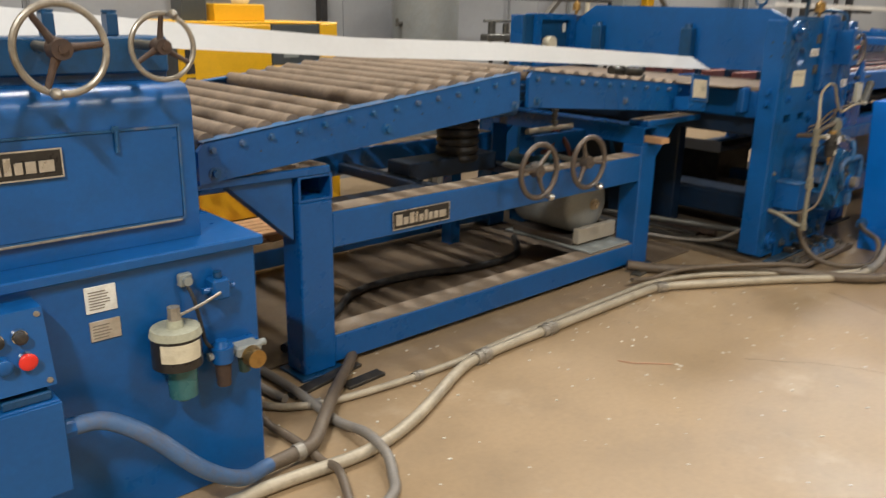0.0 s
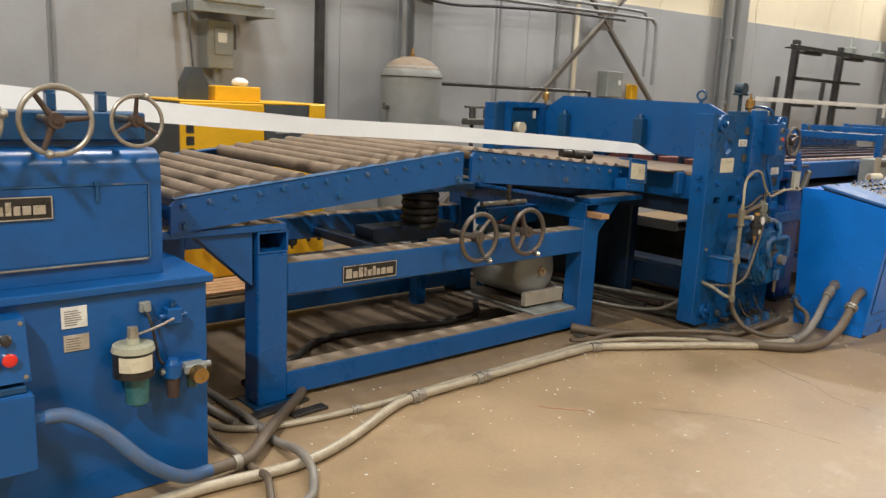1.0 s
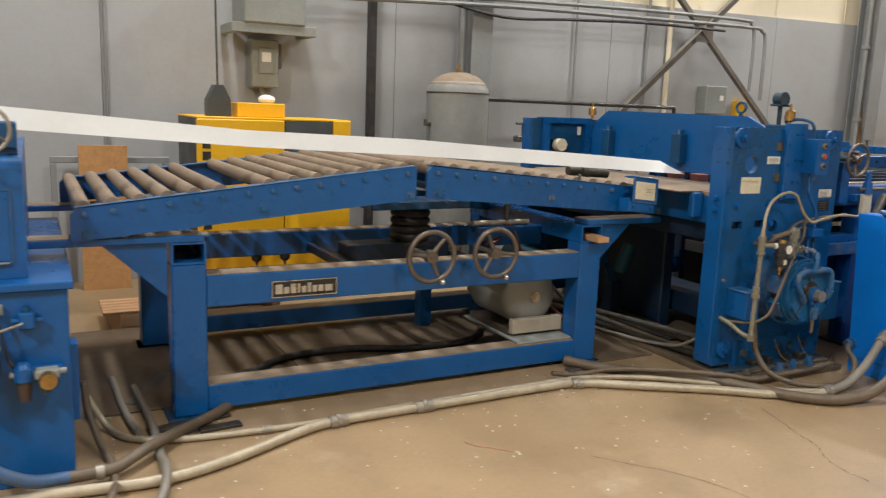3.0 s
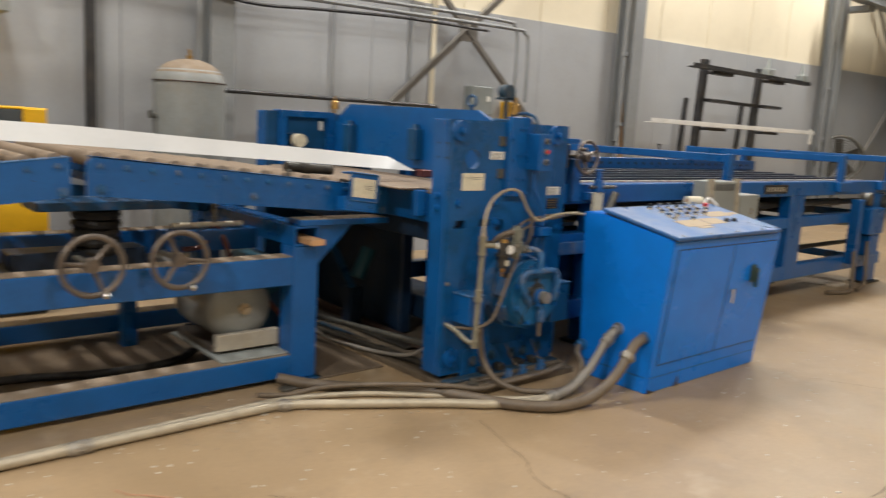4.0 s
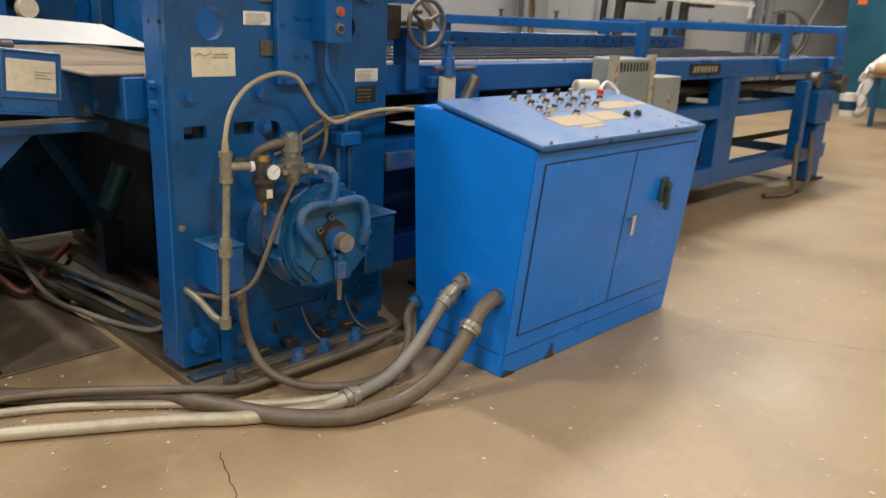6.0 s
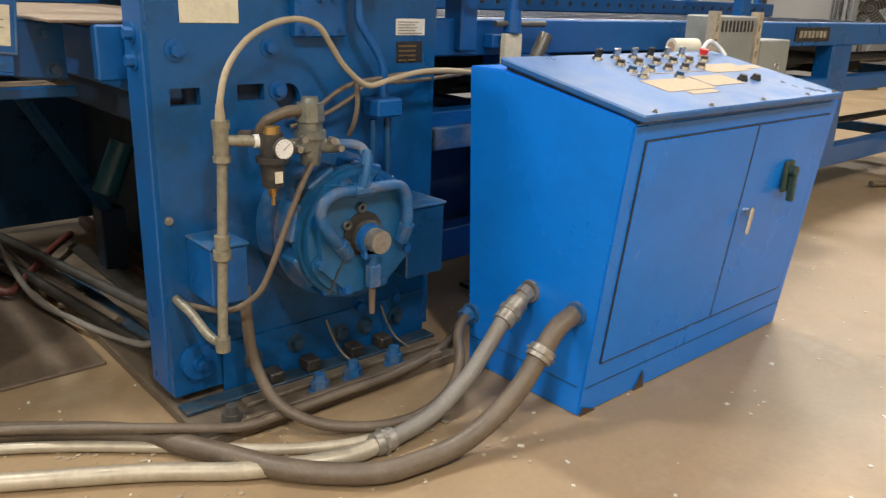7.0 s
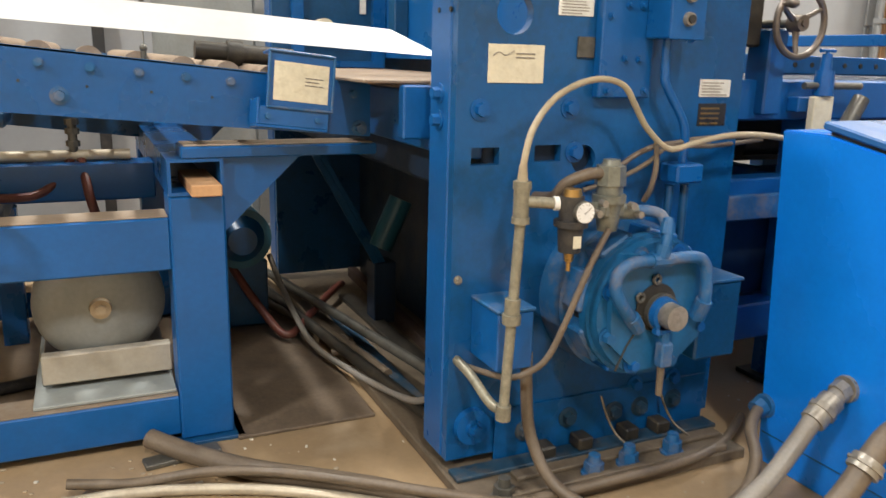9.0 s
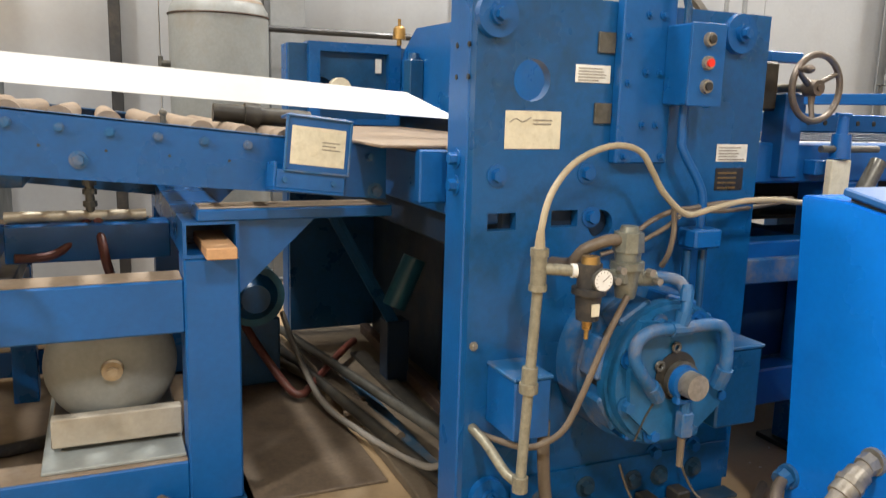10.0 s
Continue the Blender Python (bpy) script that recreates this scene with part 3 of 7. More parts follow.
def air_filter():
    f = thing("air_lubricator", "cylindrical lubricator with a cloudy green bowl and stained label", "lubricator", (0.865, 2.1, 0.4))
    x, y = 0.865, 2.09
    bm = bm_new()
    cyl(bm, (x, y, 0.505), (x, y, 0.60), 0.073, None, 28)
    part("canister", bm, BLACKPLATE, f)
    bm = bm_new()
    cyl(bm, (x, y, 0.60), (x, y, 0.622), 0.076, 0.07, 28)
    cyl(bm, (x, y, 0.622), (x, y, 0.645), 0.025, 0.022, 12)
    part("lid", bm, mat("chalky_green_paint", (0.40, 0.40, 0.30), 0.6, 0, (0.2, 0.2, 0.16), 0.5, 20), f)
    bm = bm_new()
    cyl(bm, (x, y, 0.645), (x, y, 0.685), 0.021, 0.019, 8)
    part("filler_cap", bm, RIM, f)
    bm = bm_new()
    cyl(bm, (x + 0.01, y, 0.505), (x + 0.01, y, 0.40), 0.045, 0.042, 20)
    cyl(bm, (x + 0.01, y, 0.40), (x + 0.01, y, 0.385), 0.03, 0.02, 14)
    part("bowl", bm, GREENTINT, f)
    bm = bm_new()
    prism(bm, [(x + 0.0745 * math.cos(a), y + 0.0745 * math.sin(a)) for a in [math.radians(-150 + 9 * k) for k in range(12)]] + [(x + 0.0725 * math.cos(a), y + 0.0725 * math.sin(a)) for a in [math.radians(-150 + 9 * k) for k in range(11, -1, -1)]], "z", 0.535, 0.59)
    part("label", bm, LABEL, f, "stained paper label")
    bm = bm_new()
    box(bm, x - 0.03, x + 0.03, y + 0.05, 2.17, 0.54, 0.58, 0.003)
    part("bracket", bm, BLUE, f)
    bm = bm_new()
    sweep(bm, [(x + 0.02, y, 0.655), (0.95, y, 0.67), (1.02, y + 0.01, 0.69)], 0.005, 8)
    part("oil_line", bm, RIM, f)
    bm = bm_new()
    sweep(bm, [(0.93, 2.15, 0.735), (0.94, 2.12, 0.69), (0.955, 2.11, 0.6), (0.965, 2.11, 0.54), (0.99, 2.11, 0.505)], 0.006, 8)
    part("air_hose", bm, BLACKRUB, f)
    r = thing("filter_regulator", "small blue air filter and brass regulator on the machine front", "regulator", (1.05, 2.1, 0.4))
    bm = bm_new()
    cyl(bm, (1.012, 2.1, 0.465), (1.012, 2.1, 0.515), 0.034, 0.036, 20)
    cyl(bm, (1.012, 2.1, 0.515), (1.012, 2.1, 0.535), 0.028, 0.018, 16)
    part("filter_head", bm, BLUE, r)
    bm = bm_new()
    cyl(bm, (1.012, 2.1, 0.465), (1.012, 2.1, 0.385), 0.026, 0.022, 16)
    part("filter_bowl", bm, RUST, r, "brown stained bowl")
    bm = bm_new()
    box(bm, 1.05, 1.135, 2.07, 2.13, 0.468, 0.505, 0.006)
    cyl(bm, (1.012, 2.1, 0.49), (1.16, 2.1, 0.49), 0.012, None, 12)
    cyl(bm, (0.965, 2.1, 0.49), (1.0, 2.1, 0.49), 0.013, None, 10)
    part("valve_body", bm, GREYBOX, r)
    bm = bm_new()
    cyl(bm, (1.095, 2.07, 0.47), (1.095, 2.03, 0.47), 0.034, 0.030, 20)
    part("knob", bm, BRASS, r, "round brass knob")
    bm = bm_new()
    cyl(bm, (1.085, 2.1, 0.468), (1.085, 2.1, 0.41), 0.022, 0.018, 14)
    part("drain_bowl", bm, DARKGREEN, r)
    bm = bm_new()
    box(bm, 1.0, 1.15, 2.12, 2.17, 0.478, 0.5, 0.003)
    part("bracket", bm, BLUE, r)
    v = thing("solenoid_valve", "small blue valve block with fittings on the machine front", "valve", (1.03, 2.14, 0.66))
    bm = bm_new()
    box(bm, 1.005, 1.06, 2.11, 2.17, 0.66, 0.725, 0.006)
    cyl(bm, (0.98, 2.14, 0.69), (1.085, 2.14, 0.69), 0.011, None, 10)
    part("body", bm, BLUE, v)
    bm = bm_new()
    cyl(bm, (1.032, 2.14, 0.725), (1.032, 2.14, 0.745), 0.014, None, 8)
    part("coil", bm, DARKBLUE, v)
    s = thing("grease_fitting", "small capped fitting on a round base on the machine front", "fitting", (0.94, 2.16, 0.72))
    bm = bm_new()
    box(bm, 0.915, 0.955, 2.145, 2.17, 0.715, 0.755, 0.004)
    cyl(bm, (0.935, 2.145, 0.735), (0.935, 2.13, 0.735), 0.014, None, 12)
    part("body", bm, GREYBOX, s)


air_filter()
handwheel((0.66, 2.15, 1.412), 0.112, "worn bright-rimmed handwheel with three rusty spokes", knob=-1.9, turn=2.2, shaft=0.22)
handwheel((0.925, 2.15, 1.414), 0.088, "smaller worn bright-rimmed handwheel with rusty spokes", knob=1.4, turn=1.55, shaft=0.22)
handwheel((0.385, 2.15, 1.412), 0.112, "worn bright-rimmed handwheel with three rusty spokes", knob=0.2, turn=0.7, shaft=0.22)


# ---- roller table ----
def table_frame():
    t = thing("table_frame", "heavy blue steel frame table that carries the tilting roller conveyors", "table frame", (2.9, 3.3, 0))
    Y0, Y1, W = 2.63, 4.02, 0.15
    for y0, y1 in ((Y0, Y0 + 0.14), (Y1 - 0.14, Y1)):
        for x0, x1 in ((1.638, 1.80), (4.04, 4.198)):
            bm = bm_new()
            box(bm, x0, x1, y0, y1, 0.012, 0.772, 0.006)
            part("leg", bm, BLUE, t)
            bm = bm_new()
            box(bm, x0 - 0.03, x1 + 0.03, y0 - 0.03, y1 + 0.02, 0.0, 0.012, 0.002)
            part("foot_plate", bm, DARKBLUE, t)
        bm = bm_new()
        box(bm, 1.80, 4.04, y0 + 0.004, y1 - 0.004, *((0.555, 0.712) if y0 < 3 else (0.552, 0.706)), 0.005)
        part("upper_beam", bm, BLUE, t)
        bm = bm_new()
        box(bm, 1.80, 4.04, y0 + 0.004, y1 - 0.004, *((0.03, 0.155) if y0 < 3 else (0.062, 0.17)), 0.005)
        part("lower_beam", bm, BLUE, t)
        for z in ((0.712, 0.155) if y0 < 3 else (0.706, 0.17)):
            bm = bm_new()
            box(bm, 1.803, 4.037, y0 + 0.010, y1 - 0.008, z + 0.0005, z + 0.004, 0.001)
            part("dust_layer", bm, DUSTY, t, "grey-brown dust lying on the beam")
        for sx, xa, xb in ((-1, 1.62, 1.20), (1, 4.19, 4.60)):
            bm = bm_new()
            prism(bm, [(xa, 0.88), (1.34, 0.88), (xa, 0.62)] if sx < 0 else [(xa, 0.88), (xb - 0.17, 0.88), (xa, 0.65)], "y", y0 + 0.02, y1 - 0.02)
            part("gusset", bm, BLUE, t)
    for x0, x1 in ((1.638, 1.80), (4.04, 4.198)):
        bm = bm_new()
        prism(bm, rect(x0, x1, 0.774, 0.880), "y", Y0, Y1, [rect(x0 + 0.010, x1 - 0.010, 0.784, 0.871)])
        part("cross_tube", bm, BLUE, t, "open-ended square cross tube")
    for x0, x1, y0 in ((1.0, 1.79, Y0 - 0.005), (1.0, 1.79, Y1 - 0.14), (4.08, 4.67, Y0 - 0.005), (4.08, 4.67, Y1 - 0.14)):
        bm = bm_new()
        box(bm, x0, x1, y0, y0 + 0.145, 0.881, 0.915, 0.004)
        part("top_flange", bm, BLUE, t)
        bm = bm_new()
        box(bm, x0 + 0.01, x1 - 0.01, y0 + 0.01, y0 + 0.138, 0.9155, 0.9185, 0.001)
        part("dust_layer", bm, DUSTY, t)
    # Cross beams under the rollers, with the shade painted into their navy.
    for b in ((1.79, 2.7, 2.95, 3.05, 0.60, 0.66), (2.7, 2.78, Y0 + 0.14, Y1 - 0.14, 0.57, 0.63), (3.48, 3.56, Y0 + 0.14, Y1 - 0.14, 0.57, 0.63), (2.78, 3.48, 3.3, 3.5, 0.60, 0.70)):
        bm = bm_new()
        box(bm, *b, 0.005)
        part("cross_beam", bm, SHADE_NAVY, t)
    bm = bm_new()
    box(bm, 3.48, 3.57, Y1 - 0.32, Y1 - 0.23, 0.0, 0.57, 0.004)
    part("inner_post", bm, BLUE, t)
    name_plate(t, 2.118, 2.462, 2.633, 0.578, 0.664)
    for y0 in (3.75,):
        bm = bm_new()
        prism(bm, [(2.98, 1.04), (4.12, 0.915), (4.06, 0.83), (2.98, 0.955)], "y", y0, y0 + 0.07)
        part("pivot_arm", bm, DARKBLUE, t)
    # dark rubber bumpers hanging below the rear beam
    for x in (2.37, 2.56):
        bm = bm_new()
        cyl(bm, (x, Y1 - 0.10, 0.552), (x, Y1 - 0.10, 0.535), 0.034, None, 16)
        ball(bm, (x, Y1 - 0.10, 0.533), 0.034, (1, 1, 0.9), 16)
        cyl(bm, (x, Y1 - 0.10, 0.505), (x, Y1 - 0.10, 0.485), 0.008, None, 8)
        part("rubber_bumper", bm, BLACKRUB, t)
    # motor shelf
    bm = bm_new()
    box(bm, 3.64, 4.035, 2.66, 3.35, 0.160, 0.172, 0.003)
    part("motor_shelf", bm, GREYBOX, t)


table_frame()
handwheel((2.95, 2.50, 0.768), 0.134, "dusty iron handwheel with a white handle knob on the roller table", knob=-1.25, turn=0.9, dark=True, knob_mat=CHROME, shaft=0.24)
handwheel((3.35, 2.50, 0.768), 0.134, "dusty iron handwheel with a white handle knob on the roller table", knob=-1.25, turn=2.0, dark=True, knob_mat=CHROME, shaft=0.24)


def conveyor(x0, x1, zt0, zt1, zb0, zb1, n, skip, label, r=0.036):
    """A tilted roller section between two side plates."""
    c = thing("roller_conveyor", label, "conveyor", ((x0 + x1) / 2, 3.3, zb0), "roller conveyors")
    k = (zt1 - zt0) / (x1 - x0)
    for y0, y1, out in ((2.605, 2.628, -1), (4.06, 4.083, 1)):
        bm = bm_new()
        prism(bm, [(x0, zb0), (x1, zb1), (x1, zt1), (x0 + 0.03, zt0 + 0.004), (x0, zt0 - 0.03)], "y", y0, y1)
        sp = part("side_plate", bm, BLUE, c)
        bm = bm_new()
        prism(bm, [(x0 + 0.02, zt0 - 0.002), (x1 - 0.005, zt1 - 0.002), (x1 - 0.005, zt1 + 0.004), (x0 + 0.02, zt0 + 0.004)], "y", y0 - (0.0 if out < 0 else 0.04), y1 + (0.04 if out < 0 else 0.0))
        part("top_lip", bm, DUSTBLUE, sp)
    for i in range(n):
        x = x0 + 0.055 + (x1 - x0 - 0.11) * i / (n - 1)
        z = zt0 + k * (x - x0) - 0.012
        bm = bm_new()
        cyl(bm, (x, 2.606, z - 0.02), (x, 2.60, z - 0.02), 0.014, None, 12)
        cyl(bm, (x, 2.602, z - 0.02), (x, 2.588, z - 0.02), 0.0105, None, 6)
        part("axle_nut", bm, DUSTBLUE, c)
        if i in skip:
            continue
        bm = bm_new()
        cyl(bm, (x, 2.645, z), (x, 4.045, z), r, None, 22)
        cyl(bm, (x, 2.628, z - 0.0), (x, 2.645, z), 0.012, None, 8)
        part("roller", bm, STEEL, c)
    for x, f in ((x0 + 0.06, 0.2), ((x0 + x1) / 2 + (0.012 if zt1 > zt0 else -0.018), 0.32), (x1 - 0.035, 0.15)):
        u = (x - x0) / (x1 - x0)
        zb, zt = zb0 + (zb1 - zb0) * u, zt0 + (zt1 - zt0) * u
        bolt(c, (x, 2.605, zb + (zt - zb) * f), (0, -1, 0), 0.0155, 0.016, DUSTBLUE)
    bm = bm_new()
    for i in range(9):
        x = x0 + 0.25 + (x1 - x0 - 0.4) * i / 8
        u = (x - x0) / (x1 - x0)
        zb, zt = zb0 + (zb1 - zb0) * u, zt0 + (zt1 - zt0) * u
        cyl(bm, (x, 2.6035, zb + (zt - zb) * 0.5), (x, 2.606, zb + (zt - zb) * 0.5), 0.004, None, 8)
    part("bolt_hole", bm, GREASE, c)
    for u in (0.12, 0.85):
        x = x0 + (x1 - x0) * u
        bm = bm_new()
        z = zb0 + (zb1 - zb0) * u
        cyl(bm, (x, 2.628, z + 0.04), (x, 4.06, z + 0.04), 0.022, None, 12)
        part("tie_rod", bm, DUSTBLUE, c)
    return c


conveyor(1.215, 2.895, 1.058, 1.243, 0.908, 1.066, 14, (6,), "blue roller conveyor section of dusty steel rollers, one missing")
conveyor(2.962, 4.64, 1.247, 1.094, 1.072, 0.938, 14, (12, 13), "blue roller conveyor section of dusty steel rollers, sloping down")


def tag_plate():
    c = thing("sign_holder", "blue steel holder with a yellowed paper notice on the conveyor side", "sign", (4.4, 2.55, 1.0))
    tilt = Matrix.Translation((4.40, 2.50, 1.10)) @ Matrix.Rotation(radians(6), 4, "Y") @ Matrix.Rotation(radians(-6), 4, "X")
    bm = bm_new()
    box(bm, -0.095, 0.095, 0, 0.008, -0.075, 0.085, 0.003, tilt)
    part("back_plate", bm, BLUE, c)
    bm = bm_new()
    for b in ((-0.095, 0.095, 0.078, 0.085), (-0.095, 0.095, -0.075, -0.068), (-0.095, -0.088, -0.068, 0.078), (0.088, 0.095, -0.068, 0.078)):
        box(bm, b[0], b[1], -0.008, 0.0, b[2], b[3], 0.002, tilt)
    part("frame_lip", bm, DUSTBLUE, c)
    bm = bm_new()
    box(bm, -0.078, 0.078, -0.002, 0.0, -0.052, 0.055, 0, tilt)
    nt = part("notice", bm, LABEL, c)
    bm = bm_new()
    for i in range(3):
        box(bm, 0.01, 0.062 - 0.012 * (i % 2), -0.0032, -0.002, 0.014 - i * 0.010, 0.017 - i * 0.010, 0, tilt)
    part("print", bm, INK, nt)
    bm = bm_new()
    box(bm, -0.12, 0.085, 0.0, 0.10, -0.13, -0.122, 0.002, tilt)
    part("bottom_flange", bm, BLUE, c)
    bm = bm_new()
    box(bm, -0.112, 0.085, 0.0, 0.008, -0.122, -0.07, 0.002, tilt)
    part("front_strip", bm, BLUE, c)
    bm = bm_new()
    box(bm, -0.12, -0.112, 0.0, 0.10, -0.122, -0.05, 0.002, tilt)
    part("side_strip", bm, BLUE, c)
    bm = bm_new()
    box(bm, -0.09, 0.09, 0.008, 0.10, 0.08, 0.088, 0.002, tilt)
    part("top_flange", bm, BLUE, c)
    for x in (-0.09, 0.05):
        bm = bm_new()
        cyl(bm, tilt @ Vector((x, 0.0, -0.098)), tilt @ Vector((x, -0.012, -0.098)), 0.008, None, 6)
        part("bolt", bm, DUSTBLUE, c)


tag_plate()


def strip():
    """The long galvanized strip that lies over the rollers into the shear."""
    bm = bm_new()
    ls = [(0.3, 1.448, 1.542), (1.0, 1.392, 1.487), (2.05, 1.328, 1.408), (2.96, 1.290, 1.378), (3.6, 1.256, 1.338), (4.3, 1.217, 1.298), (4.78, 1.191, 1.266), (4.96, 1.181, 1.183)]
    ls = [(-1.8, 1.60, 1.70)] + ls
    def at(x, lo, hi, off):
        return (x, 2.75 + off, lo), (x, 2.80 + off, hi)
    rows = []
    for x, lo, hi in ls:
        a, b = at(x, lo, hi, 0)
        c, d = at(x, lo, hi, 0.003)
        rows.append([bm.verts.new(p) for p in (a, b, d, c)])
    for r0, r1 in zip(rows, rows[1:]):
        for k in range(4):
            bm.faces.new((r0[k], r0[(k + 1) % 4], r1[(k + 1) % 4], r1[k]))
    bm.faces.new(rows[0][::-1])
    bm.faces.new(rows[-1])
    bmesh.ops.recalc_face_normals(bm, faces=bm.faces)
    solo("metal_strip", bm, STRIPM, "long bright galvanized metal strip lying over the rollers", "metal strip", (2, 2.75, 1.3))


strip()


# ---- shear ----
PX0, PX1, PZ0, PZ1, PY = 4.70, 5.655, 0.065, 1.51, 2.12
def shear():
    s = thing("shear_machine", "tall blue enamelled shear with thick side plates and a clutch drum", "machine", (5.17, 3.1, 0))
    hole = circle(4.862, 1.297, 0.054)
    hole2 = circle(5.435, 1.295, 0.055)
    holes = [hole, hole2, rect(4.748, 4.832, 0.908, 0.954), rect(4.94, 5.024, 0.911, 0.957), circle(5.10, 0.915, 0.04)]
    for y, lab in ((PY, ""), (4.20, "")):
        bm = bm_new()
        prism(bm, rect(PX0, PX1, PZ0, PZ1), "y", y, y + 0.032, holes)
        # The far plate takes the darker blue, as do both right flanges.
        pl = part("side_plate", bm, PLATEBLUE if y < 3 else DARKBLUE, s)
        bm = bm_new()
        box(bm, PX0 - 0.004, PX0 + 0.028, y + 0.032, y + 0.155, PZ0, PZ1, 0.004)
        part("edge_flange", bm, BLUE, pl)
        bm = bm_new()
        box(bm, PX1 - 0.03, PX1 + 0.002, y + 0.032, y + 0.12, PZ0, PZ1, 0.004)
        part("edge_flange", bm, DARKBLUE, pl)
    # vertical slide cover
    bm = bm_new()
    box(bm, 5.11, 5.283, 2.085, 2.12, 1.085, 1.545, 0.004)
    part("slide_cover", bm, BLUE, s)
    for x, z in ((5.135, 1.105), (5.26, 1.105), (5.19, 1.19), (5.235, 1.19), (5.19, 1.33), (5.235, 1.33), (5.135, 1.30), (5.19, 1.48), (5.235, 1.48), (5.13, 1.42), (5.265, 1.30)):
        bolt(s, (x, 2.085, z), (0, -1, 0), 0.007, 0.008)
    # Dark raised blocks stand in for two square slots, their darkness in the colour.
    for z in (1.19, 1.375):
        bm = bm_new()
        box(bm, 5.055, 5.108, 2.112, 2.124, z, z + 0.055, 0.002)
        part("slot_block", bm, CASTGREY, s)
    # bosses
    for x, z, r in ((4.748, 1.45, 0.057), (5.53, 1.452, 0.057), (4.775, 0.165, 0.054)):
        bm = bm_new()
        cyl(bm, (x, 2.12, z), (x, 2.098, z), r, r * 0.97, 28)
        bs = part("pivot_boss", bm, BLUE, s)
        bm = bm_new()
        cyl(bm, (x, 2.098, z), (x, 2.086, z), r * 0.45, r * 0.42, 16)
        cyl(bm, (x, 2.086, z), (x, 2.07, z), r * 0.3, r * 0.27, 6)
        part("hub", bm, BLUE, bs)
    for x, z in ((4.77, 1.053), (5.044, 1.056), (5.067, 0.936), (5.35, 0.2), (5.5, 0.2)):
        bolt(s, (x, 2.12, z), (0, -1, 0), 0.019, 0.016)
    for z in (1.09, 1.02):
        bolt(s, (4.696, 2.21, z), (-1, 0, 0), 0.017, 0.02)
    bolt(s, (4.72, 2.12, 0.60), (0, -1, 0), 0.008, 0.01, RIM)
    for y in (2.155, 2.225):
        for z in (1.30, 1.38):
            bm = bm_new()
            cyl(bm, (4.6935, y, z), (4.698, y, z), 0.007, None, 10)
            part("bolt_hole", bm, GREASE, s)
    # labels
    for x0, x1, z0, z1, mt, rows, lab in ((4.787, 4.953, 1.121, 1.219, LABEL, 0, "yellowed paper maker's notice"), (4.99, 5.10, 1.297, 1.343, WHITELABEL, 5, "white warning label"), (5.49, 5.608, 1.087, 1.138, WHITELABEL, 5, "white warning label"), (5.494, 5.6, 1.002, 1.068, BLACKPLATE, 4, "black rating plate")):
        bm = bm_new()
        box(bm, x0, x1, 2.117, 2.12, z0, z1, 0.001)
        lb = part("label", bm, mt, s, lab)
        if rows:
            bars(lb, "y", x0 + 0.008, x1 - 0.008, z0 + 0.004, z1 - 0.004, 2.117, rows, INK if mt is not BLACKPLATE else BRASS, seed=rows + int(100 * x0))
        else:
            bars(lb, "y", x0 + 0.08, x1 - 0.012, z0 + 0.062, z1 - 0.016, 2.117, 2, INK, seed=9)
            bm = bm_new()
            sweep(bm, [(x0 + 0.012, 2.1165, z1 - 0.03), (x0 + 0.03, 2.1165, z1 - 0.02), (x0 + 0.05, 2.1165, z1 - 0.028), (x0 + 0.075, 2.1165, z1 - 0.016)], 0.0015, 5)
            part("scribble", bm, INK, lb)
    # base plate on the floor, flats and bolts along the foot
    bm = bm_new()
    box(bm, 4.69, 5.62, 1.90, 4.4, 0.0, 0.035, 0.004)
    part("base_plate", bm, BASEDIRT, s)
    bm = bm_new()
    box(bm, 4.85, 5.63, 2.112, 2.118, 0.036, 0.20, 0.002)
    part("foot_plate", bm, PLATEBLUE, s)
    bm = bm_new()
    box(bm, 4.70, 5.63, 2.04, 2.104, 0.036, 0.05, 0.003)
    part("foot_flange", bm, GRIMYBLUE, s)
    for x0, x1, y0, y1, z1 in ((4.86, 5.60, 1.985, 2.03, 0.05), (4.80, 5.55, 1.905, 1.925, 0.055)):
        bm = bm_new()
        box(bm, x0, x1, y0, y1, 0.036, z1, 0.003)
        part("base_flat", bm, BASEDIRT, s)
    for x in (5.24, 5.46):
        bm = bm_new()
        sweep(bm, [(x - 0.03, 2.10, 0.19), (x - 0.02, 2.075, 0.13), (x, 2.05, 0.08), (x + 0.02, 2.0, 0.055)], 0.004, 8)
        part("grease_line", bm, HOSE, s)
    for x, y in ((4.785, 1.93), (5.085, 1.945), (5.215, 1.955), (5.385, 1.965)):
        bm = bm_new()
        cyl(bm, (x, y, 0.035), (x, y, 0.042), 0.036, None, 20)
        cyl(bm, (x, y, 0.042), (x, y, 0.074), 0.029, None, 6)
        cyl(bm, (x, y, 0.074), (x, y, 0.098), 0.019, 0.017, 14)
        part("anchor_bolt", bm, DUSTBLUE if x > 5 else CASTGREY, s)
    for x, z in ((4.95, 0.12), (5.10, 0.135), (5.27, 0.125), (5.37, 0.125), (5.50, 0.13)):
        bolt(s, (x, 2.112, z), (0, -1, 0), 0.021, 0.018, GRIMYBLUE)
    for x, z in ((5.0, 0.065), (5.13, 0.07), (5.30, 0.07), (5.42, 0.07)):
        bm = bm_new()
        box(bm, x - 0.025, x + 0.025, 2.045, 2.104, 0.05, z + 0.02, 0.005)
        part("shim_block", bm, GREASE, s)
    # head across the line
    bm = bm_new()
